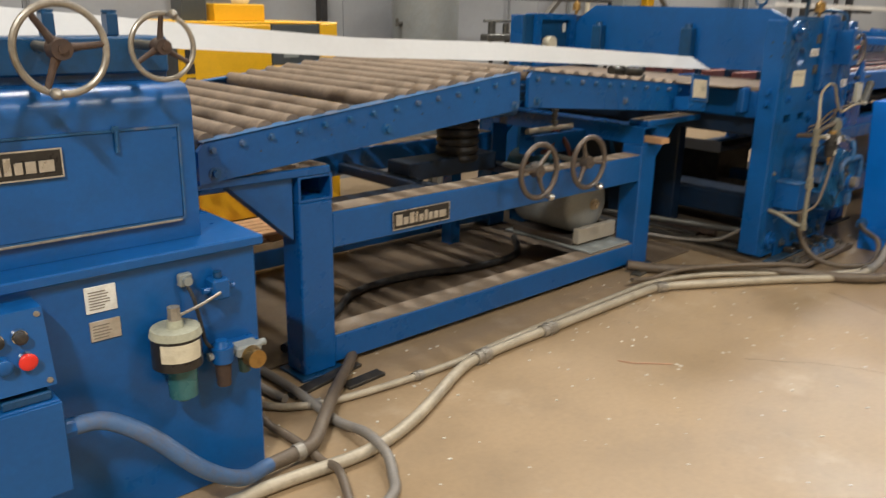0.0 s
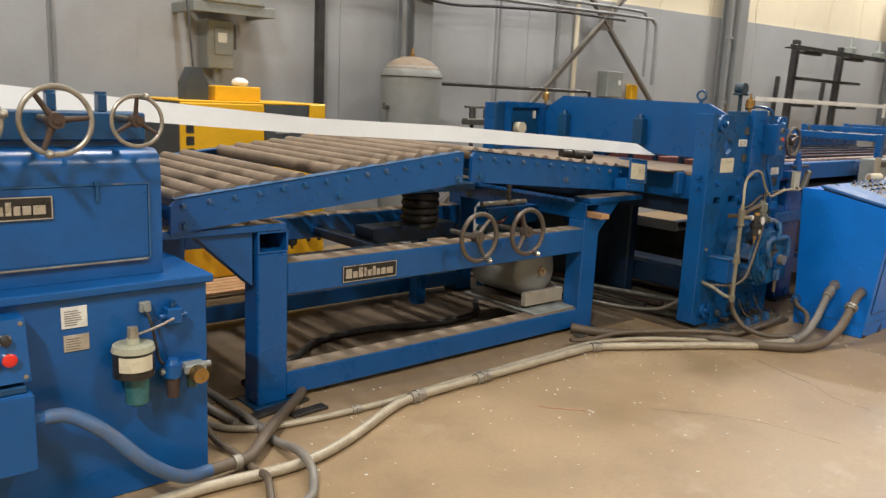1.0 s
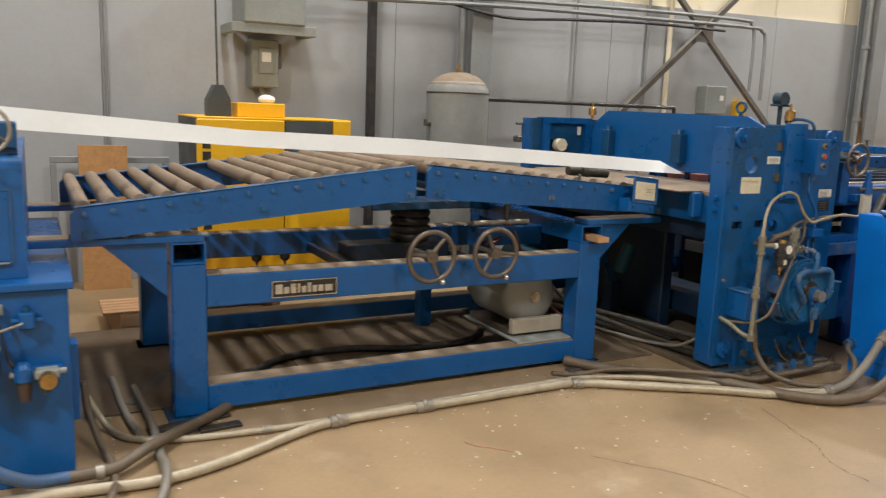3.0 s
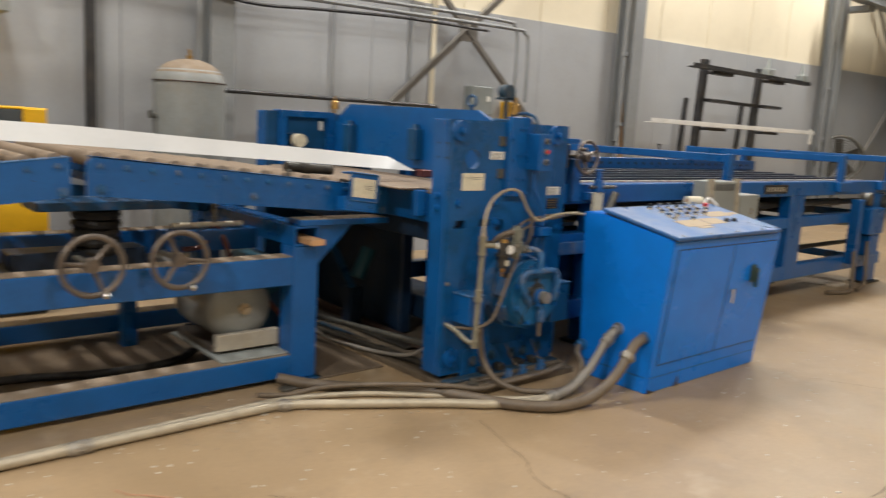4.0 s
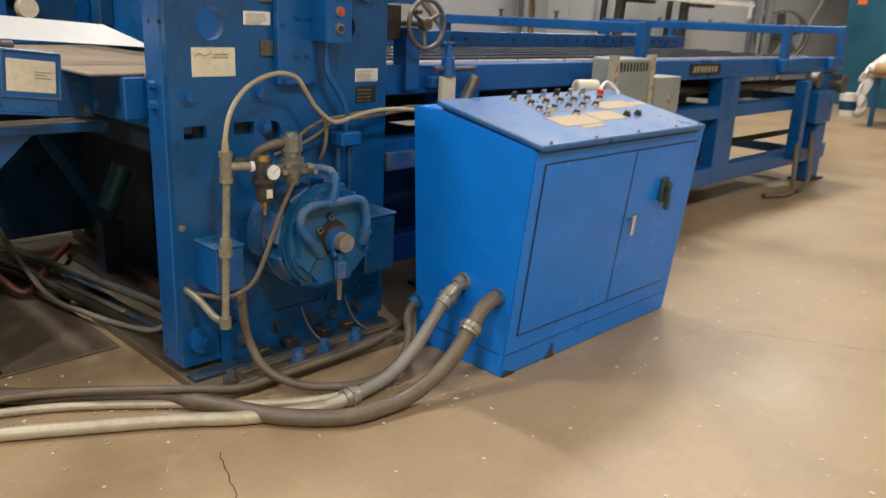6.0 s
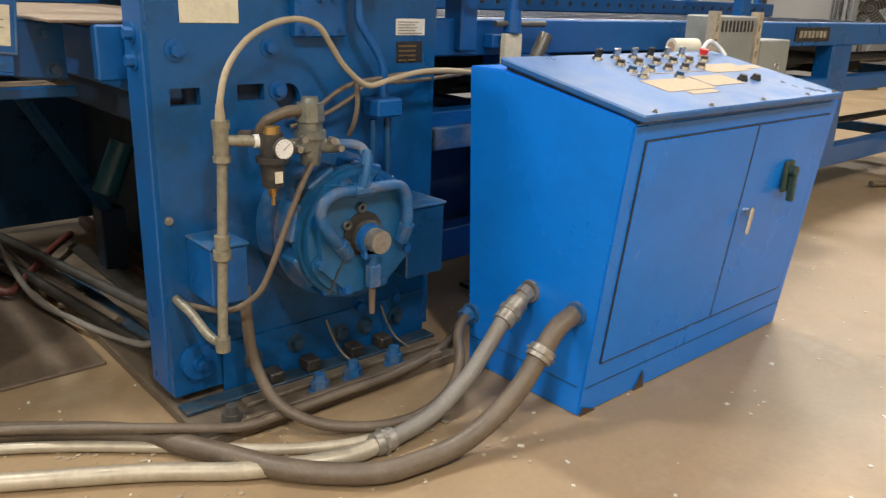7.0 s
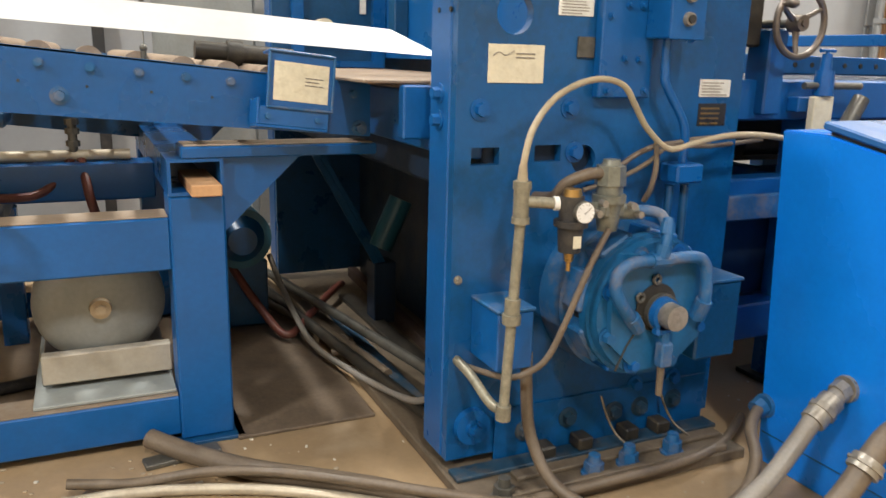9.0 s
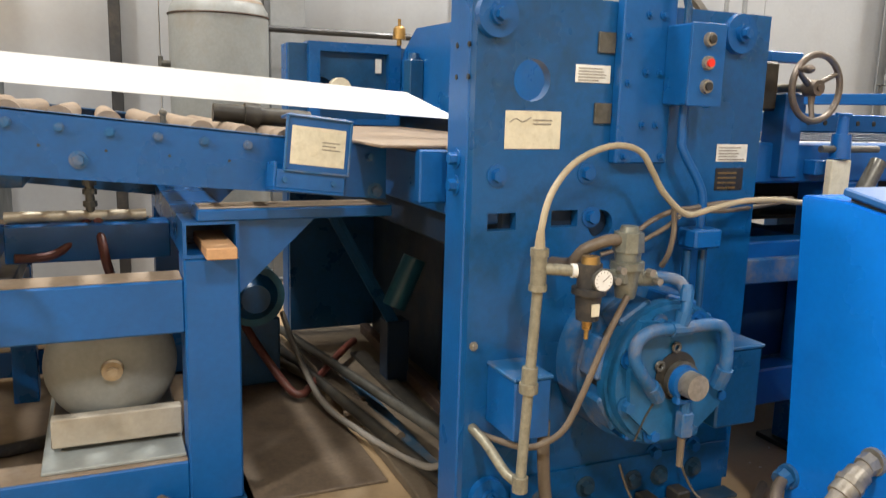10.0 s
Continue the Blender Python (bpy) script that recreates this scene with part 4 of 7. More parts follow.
    prism(bm, [(2.155, 1.17), (2.155, 1.44), (2.40, 1.51), (2.55, 1.578), (3.97, 1.592), (4.12, 1.50), (4.195, 1.42), (4.195, 1.17)], "x", 5.27, 5.30)
    part("head_plate", bm, BLUE, s)
    bm = bm_new()
    box(bm, 5.30, 5.62, 2.155, 4.195, 1.18, 1.40, 0.01)
    part("crosshead", bm, DARKBLUE, s)
    for y in (3.86, 3.07):
        bm = bm_new()
        box(bm, 5.20, 5.27, y, y + 0.09, 1.23, 1.44, 0.005)
        cyl(bm, (5.235, y + 0.045, 1.44), (5.235, y + 0.045, 1.47), 0.03, 0.025, 10)
        part("hold_down", bm, DARKBLUE, s)
    bm = bm_new()
    box(bm, 4.73, 5.27, 2.155, 4.195, 1.085, 1.115, 0.004)
    part("feed_bed", bm, STEEL, s, "scratched bare steel feed bed")
    bm = bm_new()
    box(bm, 4.73, 4.80, 2.155, 4.195, 0.92, 1.085, 0.005)
    box(bm, 4.645, 4.73, 2.34, 2.38, 0.955, 1.105, 0.005)
    part("bed_beam", bm, BLUE, s)
    bm = bm_new()
    box(bm, 4.54, 5.10, 2.36, 4.05, 1.108, 1.117, 0.002)
    part("infeed_sheet", bm, STEEL, s)
    # Lower beams: the dark of the interior is in their colour.
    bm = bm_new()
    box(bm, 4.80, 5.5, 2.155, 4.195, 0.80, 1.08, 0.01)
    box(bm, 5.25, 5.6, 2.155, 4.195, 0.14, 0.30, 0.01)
    part("lower_beam", bm, SHADE_NAVY, s)
    # Post, and a backing panel added so the inside reads as deep shade.
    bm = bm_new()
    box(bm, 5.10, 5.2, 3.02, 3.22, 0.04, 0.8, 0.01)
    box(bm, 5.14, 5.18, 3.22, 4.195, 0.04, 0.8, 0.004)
    part("inner_panel", bm, SHADE_NAVY, s)
    # rear box on the far side, open towards the line
    bm = bm_new()
    prism(bm, rect(4.79, 5.265, 1.12, 1.52), "y", 4.16, 4.198, [rect(4.845, 5.20, 1.15, 1.475)])
    box(bm, 4.79, 4.80, 4.198, 4.29, 1.12, 1.52, 0.003)
    box(bm, 4.80, 5.265, 4.28, 4.29, 1.12, 1.52, 0.003)
    box(bm, 4.80, 5.265, 4.198, 4.28, 1.512, 1.522, 0.003)
    part("guard_box", bm, BLUE, s)
    bm = bm_new()
    cyl(bm, (4.94, 4.12, 1.30), (4.94, 4.19, 1.30), 0.05, None, 20)
    part("sensor_disc", bm, LABEL, s)
    bm = bm_new()
    box(bm, 5.14, 5.17, 4.185, 4.198, 1.38, 1.45, 0.001)
    part("guard_tag", bm, WHITELABEL, s)
    for x, y, z in ((5.25, 4.15, 1.52), (5.27, 2.22, 1.53)):
        bm = bm_new()
        cyl(bm, (x, y, z), (x, y, z + 0.03), 0.012, None, 10)
        cyl(bm, (x, y, z + 0.03), (x, y, z + 0.085), 0.034, 0.03, 14)
        cyl(bm, (x, y, z + 0.085), (x, y, z + 0.095), 0.03, 0.018, 14)
        cyl(bm, (x, y, z + 0.095), (x, y, z + 0.13), 0.008, None, 8)
        part("oil_cup", bm, BRASS, s, "small brass oil cup")
    bm = bm_new()
    ring(bm, (5.285, 2.62, 1.635), (1, 0.2, 0), 0.034, 0.009, 24, 8)
    cyl(bm, (5.285, 2.62, 1.57), (5.285, 2.62, 1.61), 0.014, None, 10)
    part("lifting_eye", bm, DARKBLUE, s)
    bm = bm_new()
    box(bm, 5.22, 5.32, 2.16, 2.36, 1.44, 1.532, 0.006)
    part("bearing_cap", bm, DARKBLUE, s)
    bm = bm_new()
    cyl(bm, (5.27, 2.27, 1.69), (5.27, 2.33, 1.69), 0.045, None, 20)
    cyl(bm, (5.27, 2.30, 1.53), (5.27, 2.30, 1.66), 0.014, None, 10)
    box(bm, 5.21, 5.33, 2.27, 2.33, 1.645, 1.66, 0.004)
    part("limit_switch", bm, GRIMYBLUE, s)


shear()


# ---- clutch drum, air fittings and boxes on the shear's side ----
CX, CZ = 5.205, 0.535
def clutch():
    c = thing("clutch_brake", "blue air clutch drum with pipes and a bright shaft end", "clutch", (CX, 2.0, CZ))
    bm = bm_new()
    cyl(bm, (CX, 2.12, CZ), (CX, 2.02, CZ), 0.225, 0.222, 48)
    part("back_drum", bm, DUSTBLUE, c)
    bm = bm_new()
    cyl(bm, (CX, 2.02, CZ), (CX, 1.955, CZ), 0.175, None, 40)
    part("inner_drum", bm, GREASE, c)
    for k in range(8):
        a = 2 * math.pi * k / 8 + 0.25
        bm = bm_new()
        m = Matrix.Translation((CX, 1.985, CZ)) @ Matrix.Rotation(a, 4, "Y")
        box(bm, -0.055, 0.055, -0.045, 0.045, 0.165, 0.208, 0.006, m)
        part("drum_block", bm, DUSTBLUE if k in (5, 6, 7) else BLUE, c)
    bm = bm_new()
    cyl(bm, (CX, 1.955, CZ), (CX, 1.925, CZ), 0.202, 0.200, 48)
    cyl(bm, (CX, 1.925, CZ), (CX, 1.895, CZ), 0.190, 0.186, 48)
    part("front_disc", bm, OILBLUE, c)
    bm = bm_new()
    pts = [(CX - 0.16, CZ + 0.10), (CX - 0.13, CZ + 0.165), (CX + 0.12, CZ + 0.15), (CX + 0.17, CZ + 0.08), (CX + 0.15, CZ - 0.09), (CX + 0.06, CZ - 0.165), (CX - 0.06, CZ - 0.165), (CX - 0.15, CZ - 0.08)]
    prism(bm, pts, "y", 1.875, 1.897, [circle(CX, CZ, 0.06)])
    part("face_plate", bm, OILBLUE, c)
    bm = bm_new()
    cyl(bm, (CX - 0.012, 1.874, CZ + 0.012), (CX - 0.012, 1.871, CZ + 0.012), 0.066, None, 28)
    part("recess", bm, GREASE, c, "grease-black recess round the shaft")
    bm = bm_new()
    cyl(bm, (CX, 1.93, CZ), (CX, 1.855, CZ), 0.052, None, 28)
    part("shaft_sleeve", bm, CASTGREY, c)
    for k, (dx, dz) in enumerate(((-0.07, 0.045), (-0.02, 0.09), (-0.075, -0.015))):
        bm = bm_new()
        ring(bm, (CX + dx, 1.868, CZ + dz), (0, 1, 0), 0.011, 0.005, 14, 6)
        part("set_screw", bm, CASTGREY, c)
    bm = bm_new()
    sweep(bm, [(CX - 0.075, 1.8735, CZ - 0.055), (CX - 0.10, 1.8735, CZ - 0.09), (CX - 0.13, 1.8735, CZ - 0.155)], 0.003, 6, 2)
    part("seam", bm, GREASE, c)
    bm = bm_new()
    cyl(bm, (CX - 0.004, 1.855, CZ), (CX - 0.004, 1.835, CZ), 0.046, 0.044, 28)
    box(bm, CX - 0.03, CX + 0.02, 1.835, 1.865, CZ - 0.06, CZ - 0.01, 0.006)
    part("shaft_collar", bm, BLUE, c)
    bm = bm_new()
    cyl(bm, (CX, 1.835, CZ), (CX, 1.798, CZ), 0.036, 0.034, 28)
    part("shaft_end", bm, RIM, c, "bright machined shaft end")
    for k in range(8):
        a = 2 * math.pi * k / 8 + 0.39
        bolt(c, (CX + 0.165 * math.cos(a), 1.893, CZ + 0.165 * math.sin(a)), (0, -1, 0), 0.0165, 0.02, BLUE if k % 2 else DUSTBLUE)
        bm = bm_new()
        q = (CX + 0.165 * math.cos(a), CZ + 0.165 * math.sin(a))
        cyl(bm, (q[0], 1.874, q[1]), (q[0], 1.8715, q[1]), 0.009, None, 6)
        part("bolt_socket", bm, GREASE, c)
        bm = bm_new()
        cyl(bm, (q[0], 1.8945, q[1]), (q[0], 1.890, q[1]), 0.026, None, 16)
        part("washer", bm, DARKBLUE, c)
    # blue air pipe yoke
    y = 1.845
    bm = bm_new()
    sweep(bm, [(5.20, y + 0.02, 0.79), (5.185, y, 0.74), (5.17, y, 0.685)], 0.014, 12)
    sweep(bm, [(5.17, y, 0.685), (5.085, y, 0.685), (5.04, y, 0.66), (5.035, y, 0.615), (5.065, y, 0.565), (5.115, y + 0.02, 0.515)], 0.0165, 12)
    sweep(bm, [(5.17, y, 0.685), (5.28, y, 0.685), (5.32, y, 0.665), (5.333, y, 0.62), (5.333, y, 0.56), (5.33, y + 0.02, 0.515)], 0.0165, 12)
    part("pipe_yoke", bm, DUSTBLUE, c)
    for p, q, r in (((5.14, y, 0.685), (5.20, y, 0.685), 0.02), ((5.172, y, 0.695), (5.18, y, 0.725), 0.02), ((5.10, y + 0.012, 0.535), (5.135, y + 0.025, 0.495), 0.022), ((5.333, y, 0.56), (5.33, y + 0.02, 0.505), 0.023), ((5.188, y + 0.006, 0.75), (5.197, y + 0.015, 0.78), 0.018)):
        bm = bm_new()
        cyl(bm, p, q, r, None, 10)
        part("pipe_fitting", bm, DUSTBLUE, c)
    bm = bm_new()
    cyl(bm, (CX + 0.005, 1.845, CZ - 0.05), (CX + 0.005, 1.845, CZ - 0.085), 0.015, None, 10)
    box(bm, CX - 0.014, CX + 0.024, 1.828, 1.862, CZ - 0.15, CZ - 0.08, 0.005)
    part("drain_valve", bm, DUSTBLUE, c)
    bm = bm_new()
    cyl(bm, (CX + 0.005, 1.85, CZ - 0.15), (CX + 0.005, 1.85, CZ - 0.235), 0.011, 0.009, 10)
    part("drain_stub", bm, HOSE, c)
    b = thing("terminal_box", "blue steel box beside the clutch drum", "electrical box", (5.52, 2.03, 0.35), "electrical boxes")
    bm = bm_new()
    box(bm, 5.42, 5.575, 1.95, 2.12, 0.33, 0.563, 0.006)
    part("case", bm, DARKBLUE, b)
    bm = bm_new()
    box(bm, 5.415, 5.58, 1.945, 2.12, 0.563, 0.573, 0.003)
    part("lid", bm, DUSTBLUE, b)
    b = thing("junction_box", "small blue junction box on the shear side plate", "electrical box", (4.80, 2.03, 0.39), "electrical boxes")
    bm = bm_new()
    box(bm, 4.765, 4.872, 1.965, 2.12, 0.385, 0.545, 0.004)
    part("case", bm, BLUE, b)
    bm = bm_new()
    box(bm, 4.761, 4.876, 1.96, 2.12, 0.545, 0.555, 0.003)
    part("lid", bm, DUSTBLUE, b, "dusty lid")


clutch()


def air_lines():
    a = thing("air_pipe_assembly", "dusty air pipe with tee, regulator, gauge and solenoid valve", "air fittings", (4.8, 1.95, 0.3))
    X, Y = 4.795, 1.93
    bm = bm_new()
    cyl(bm, (X - 0.035, Y - 0.02, 0.30), (X, Y, 0.80), 0.0135, None, 14)
    part("riser_pipe", bm, PIPE, a)
    for z0, z1, r in ((0.56, 0.60, 0.020), (0.535, 0.56, 0.024), (0.79, 0.885, 0.020), (0.875, 0.895, 0.023), (0.79, 0.805, 0.023), (0.28, 0.32, 0.020)):
        bm = bm_new()
        k = min(1, max(0, (0.8 - z0) / 0.5))
        cyl(bm, (X - 0.035 * k, Y - 0.02 * k, z0), (X - 0.035 * k, Y - 0.02 * k, z1), r, None, 12)
        part("coupling", bm, PIPE, a)
    bm = bm_new()
    sweep(bm, [(X - 0.035, Y - 0.02, 0.30), (X - 0.05, Y + 0.03, 0.31), (X - 0.06, 2.05, 0.35), (X - 0.07, 2.125, 0.37)], 0.0135, 12)
    part("elbow_pipe", bm, PIPE, a)
    bm = bm_new()
    cyl(bm, (X, Y, 0.845), (4.90, 1.90, 0.838), 0.0145, None, 12)
    part("branch_pipe", bm, PIPE, a)
    bm = bm_new()
    cyl(bm, (4.872, 1.905, 0.84), (4.884, 1.902, 0.84), 0.018, None, 12)
    part("thread_tape", bm, WHITEPL, a)
    # regulator
    rx, ry = 4.912, 1.885
    bm = bm_new()
    cyl(bm, (rx, ry, 0.80), (rx, ry, 0.86), 0.031, 0.03, 18)
    cyl(bm, (rx, ry, 0.785), (rx, ry, 0.80), 0.043, None, 18)
    cyl(bm, (rx, ry, 0.72), (rx, ry, 0.785), 0.028, 0.033, 18)
    reg = part("regulator", bm, BLACKRUB, a, "black air regulator")
    bm = bm_new()
    cyl(bm, (rx, ry, 0.86), (rx, ry, 0.878), 0.024, 0.022, 12)
    part("cap", bm, BRASS, reg)
    bm = bm_new()
    cyl(bm, (rx, ry, 0.72), (rx, ry, 0.695), 0.014, 0.012, 8)
    cyl(bm, (rx, ry, 0.695), (rx, ry, 0.67), 0.006, None, 8)
    part("drain_cock", bm, BRASS, reg)
    bm = bm_new()
    prism(bm, rect(rx - 0.011, rx + 0.011, 0.735, 0.765), "y", ry - 0.034, ry - 0.031)
    part("sticker", bm, LABEL, reg)
    g = (4.926, 1.845, 0.824)
    bm = bm_new()
    cyl(bm, (g[0], 1.872, g[2]), (g[0], 1.846, g[2]), 0.0275, 0.029, 28)
    cyl(bm, (g[0] - 0.005, 1.885, g[2]), (g[0], 1.87, g[2]), 0.012, None, 10)
    ga = part("pressure_gauge", bm, CASTGREY, a, "round white-faced pressure gauge")
    bm = bm_new()
    cyl(bm, (g[0], 1.8462, g[2]), (g[0], 1.8445, g[2]), 0.0255, None, 28)
    part("dial", bm, WHITEPL, ga)
    bm = bm_new()
    box(bm, -0.001, 0.001, -0.001, 0, -0.005, 0.018, 0, Matrix.Translation((g[0], 1.8445, g[2])) @ Matrix.Rotation(0.9, 4, "Y"))
    for k in range(11):
        b_ = radians(-130 + 26 * k)
        box(bm, -0.0006, 0.0006, -0.0006, 0, 0.019, 0.023, 0, Matrix.Translation((g[0], 1.8445, g[2])) @ Matrix.Rotation(b_, 4, "Y"))
    part("needle", bm, INK, ga)
    # solenoid valve
    vx, vy = 5.055, 1.93
    bm = bm_new()
    cyl(bm, (vx, vy, 0.85), (vx, vy, 0.875), 0.034, None, 20)
    cyl(bm, (vx, vy, 0.875), (vx, vy, 0.925), 0.041, 0.038, 8)
    cyl(bm, (vx, vy, 0.925), (vx, vy, 0.94), 0.026, 0.022, 16)
    part("solenoid_coil", bm, VALVE, a)
    bm = bm_new()
    cyl(bm, (vx, vy, 0.755), (vx, vy, 0.83), 0.026, 0.038, 14)
    cyl(bm, (vx, vy, 0.83), (vx, vy, 0.85), 0.044, None, 14)
    cyl(bm, (vx - 0.075, vy - 0.01, 0.815), (vx + 0.085, vy - 0.005, 0.80), 0.021, 0.021, 12)
    box(bm, vx - 0.035, vx + 0.035, vy - 0.03, vy + 0.03, 0.79, 0.835, 0.008)
    part("valve_body", bm, VALVE, a)
    for dx, dz in ((-0.045, 0.835), (0.045, 0.825), (-0.06, 0.81), (0.07, 0.80)):
        bm = bm_new()
        cyl(bm, (vx + dx, vy - 0.03, dz), (vx + dx, vy - 0.05, dz), 0.010, None, 8)
        part("screw", bm, RIM, a)
    bm = bm_new()
    sweep(bm, [(vx + 0.075, vy - 0.005, 0.80), (5.16, vy - 0.02, 0.805), (5.195, 1.89, 0.795), (5.20, 1.867, 0.765), (5.20, 1.865, 0.74)], 0.015, 12)
    part("outlet_elbow", bm, DUSTBLUE, a)
    bm = bm_new()
    sweep(bm, [(vx - 0.03, vy, 0.905), (4.98, vy - 0.005, 0.905), (4.935, vy + 0.02, 0.88), (4.925, 1.99, 0.84), (4.94, 2.1, 0.82)], 0.0155, 12)
    part("cable_conduit", bm, HOSE, a)
    # tan hose arch over the drum
    h = thing("air_hose", "tan rubber air hose arching over the clutch drum", "hose", (5.0, 1.97, 0.9))
    bm = bm_new()
    sweep(bm, [(X, Y, 0.895), (X + 0.003, Y, 0.95), (4.83, 1.95, 1.02), (4.90, 1.98, 1.085), (4.98, 1.99, 1.125), (5.065, 2.0, 1.138), (5.13, 2.0, 1.12), (5.17, 2.0, 1.07), (5.215, 2.0, 1.01), (5.295, 2.0, 0.953), (5.38, 2.0, 0.965), (5.50, 2.0, 0.985), (5.62, 2.0, 0.985), (5.75, 2.02, 0.972), (5.95, 2.1, 0.965), (6.2, 2.25, 0.95)], 0.0085, 10)
    part("hose", bm, TANHOSE, h)
    bm = bm_new()
    cyl(bm, (X, Y, 0.893), (X, Y, 0.935), 0.014, 0.010, 10)
    part("ferrule", bm, TANHOSE, h)
    h = thing("cable_bundle", "dusty cables tied beside the vertical conduit", "cables", (5.25, 2.06, 0.9))
    bm = bm_new()
    sweep(bm, [(5.08, 2.10, 0.86), (5.16, 2.07, 0.885), (5.23, 2.06, 0.93), (5.29, 2.05, 0.955), (5.36, 2.05, 0.962), (5.45, 2.05, 0.972), (5.60, 2.06, 0.975), (5.9, 2.2, 0.96)], 0.008, 8)
    part("cable", bm, HOSE, h)
    bm = bm_new()
    sweep(bm, [(5.1, 2.11, 0.83), (5.2, 2.08, 0.865), (5.27, 2.05, 0.91), (5.31, 2.04, 0.945), (5.37, 2.05, 0.955), (5.5, 2.06, 0.95), (5.9, 2.25, 0.94)], 0.007, 8)
    part("cable", bm, HOSE, h)
    bm = bm_new()
    sweep(bm, [(5.285, 2.04, 0.97), (5.282, 2.03, 0.9), (5.27, 2.03, 0.84), (5.265, 2.05, 0.80)], 0.008, 8)
    part("cable", bm, HOSE, h)
    # slack cable across the drum
    bm = bm_new()
    sweep(bm, [(5.04, 1.90, 0.765), (4.99, 1.89, 0.69), (4.945, 1.885, 0.60), (4.91, 1.885, 0.52), (4.87, 1.89, 0.44), (4.83, 1.91, 0.40), (4.79, 1.95, 0.375), (4.76, 2.05, 0.36), (4.74, 2.12, 0.355)], 0.0085, 10)
    solo("slack_cable", bm, HOSE, "dusty brown cable hanging from the valve to the plate", "cable", (4.9, 1.9, 0.4))


air_lines()


def station():
    s = thing("push_button_station", "blue three-button control station on the shear side", "control box", (5.31, 2.04, 1.245))
    bm = bm_new()
    box(bm, 5.25, 5.36, 1.985, 2.085, 1.245, 1.455, 0.004)
    part("case", bm, BLUE, s)
    bm = bm_new()
    box(bm, 5.248, 5.362, 1.979, 1.985, 1.243, 1.457, 0.002)
    part("cover", bm, BLUE, s)
    for z, mt in ((1.415, BLACKRUB), (1.355, RED), (1.295, BLACKRUB)):
        bm = bm_new()
        cyl(bm, (5.303, 1.979, z), (5.303, 1.967, z), 0.019, 0.017, 20)
        b = part("button", bm, RIM, s)
        bm = bm_new()
        cyl(bm, (5.303, 1.967, z), (5.303, 1.961, z), 0.011, None, 16)
        part("button_cap", bm, mt, b)
    bm = bm_new()
    sweep(bm, [(5.30, 2.05, 1.245), (5.30, 2.05, 1.16), (5.31, 2.05, 1.12), (5.375, 2.05, 1.03), (5.392, 2.05, 0.98), (5.393, 2.05, 0.90)], 0.0125, 12)
    cd = part("conduit", bm, BLUE, s)
    bm = bm_new()
    box(bm, 5.345, 5.44, 2.01, 2.09, 0.85, 0.905, 0.006)
    part("conduit_body", bm, BLUE, s)
    for x in (5.362, 5.418):
        bm = bm_new()
        cyl(bm, (x, 2.06, 0.84), (x, 2.06, 0.52), 0.0125, None, 12)
        part("conduit", bm, DARKBLUE, s)
    bm = bm_new()
    cyl(bm, (5.28, 2.04, 1.457), (5.28, 2.04, 1.50), 0.011, None, 10)
    sweep(bm, [(5.28, 2.04, 1.5), (5.27, 2.06, 1.55), (5.27, 2.15, 1.57), (5.27, 2.25, 1.55)], 0.010, 8)
    part("top_conduit", bm, DARKBLUE, s)


station()


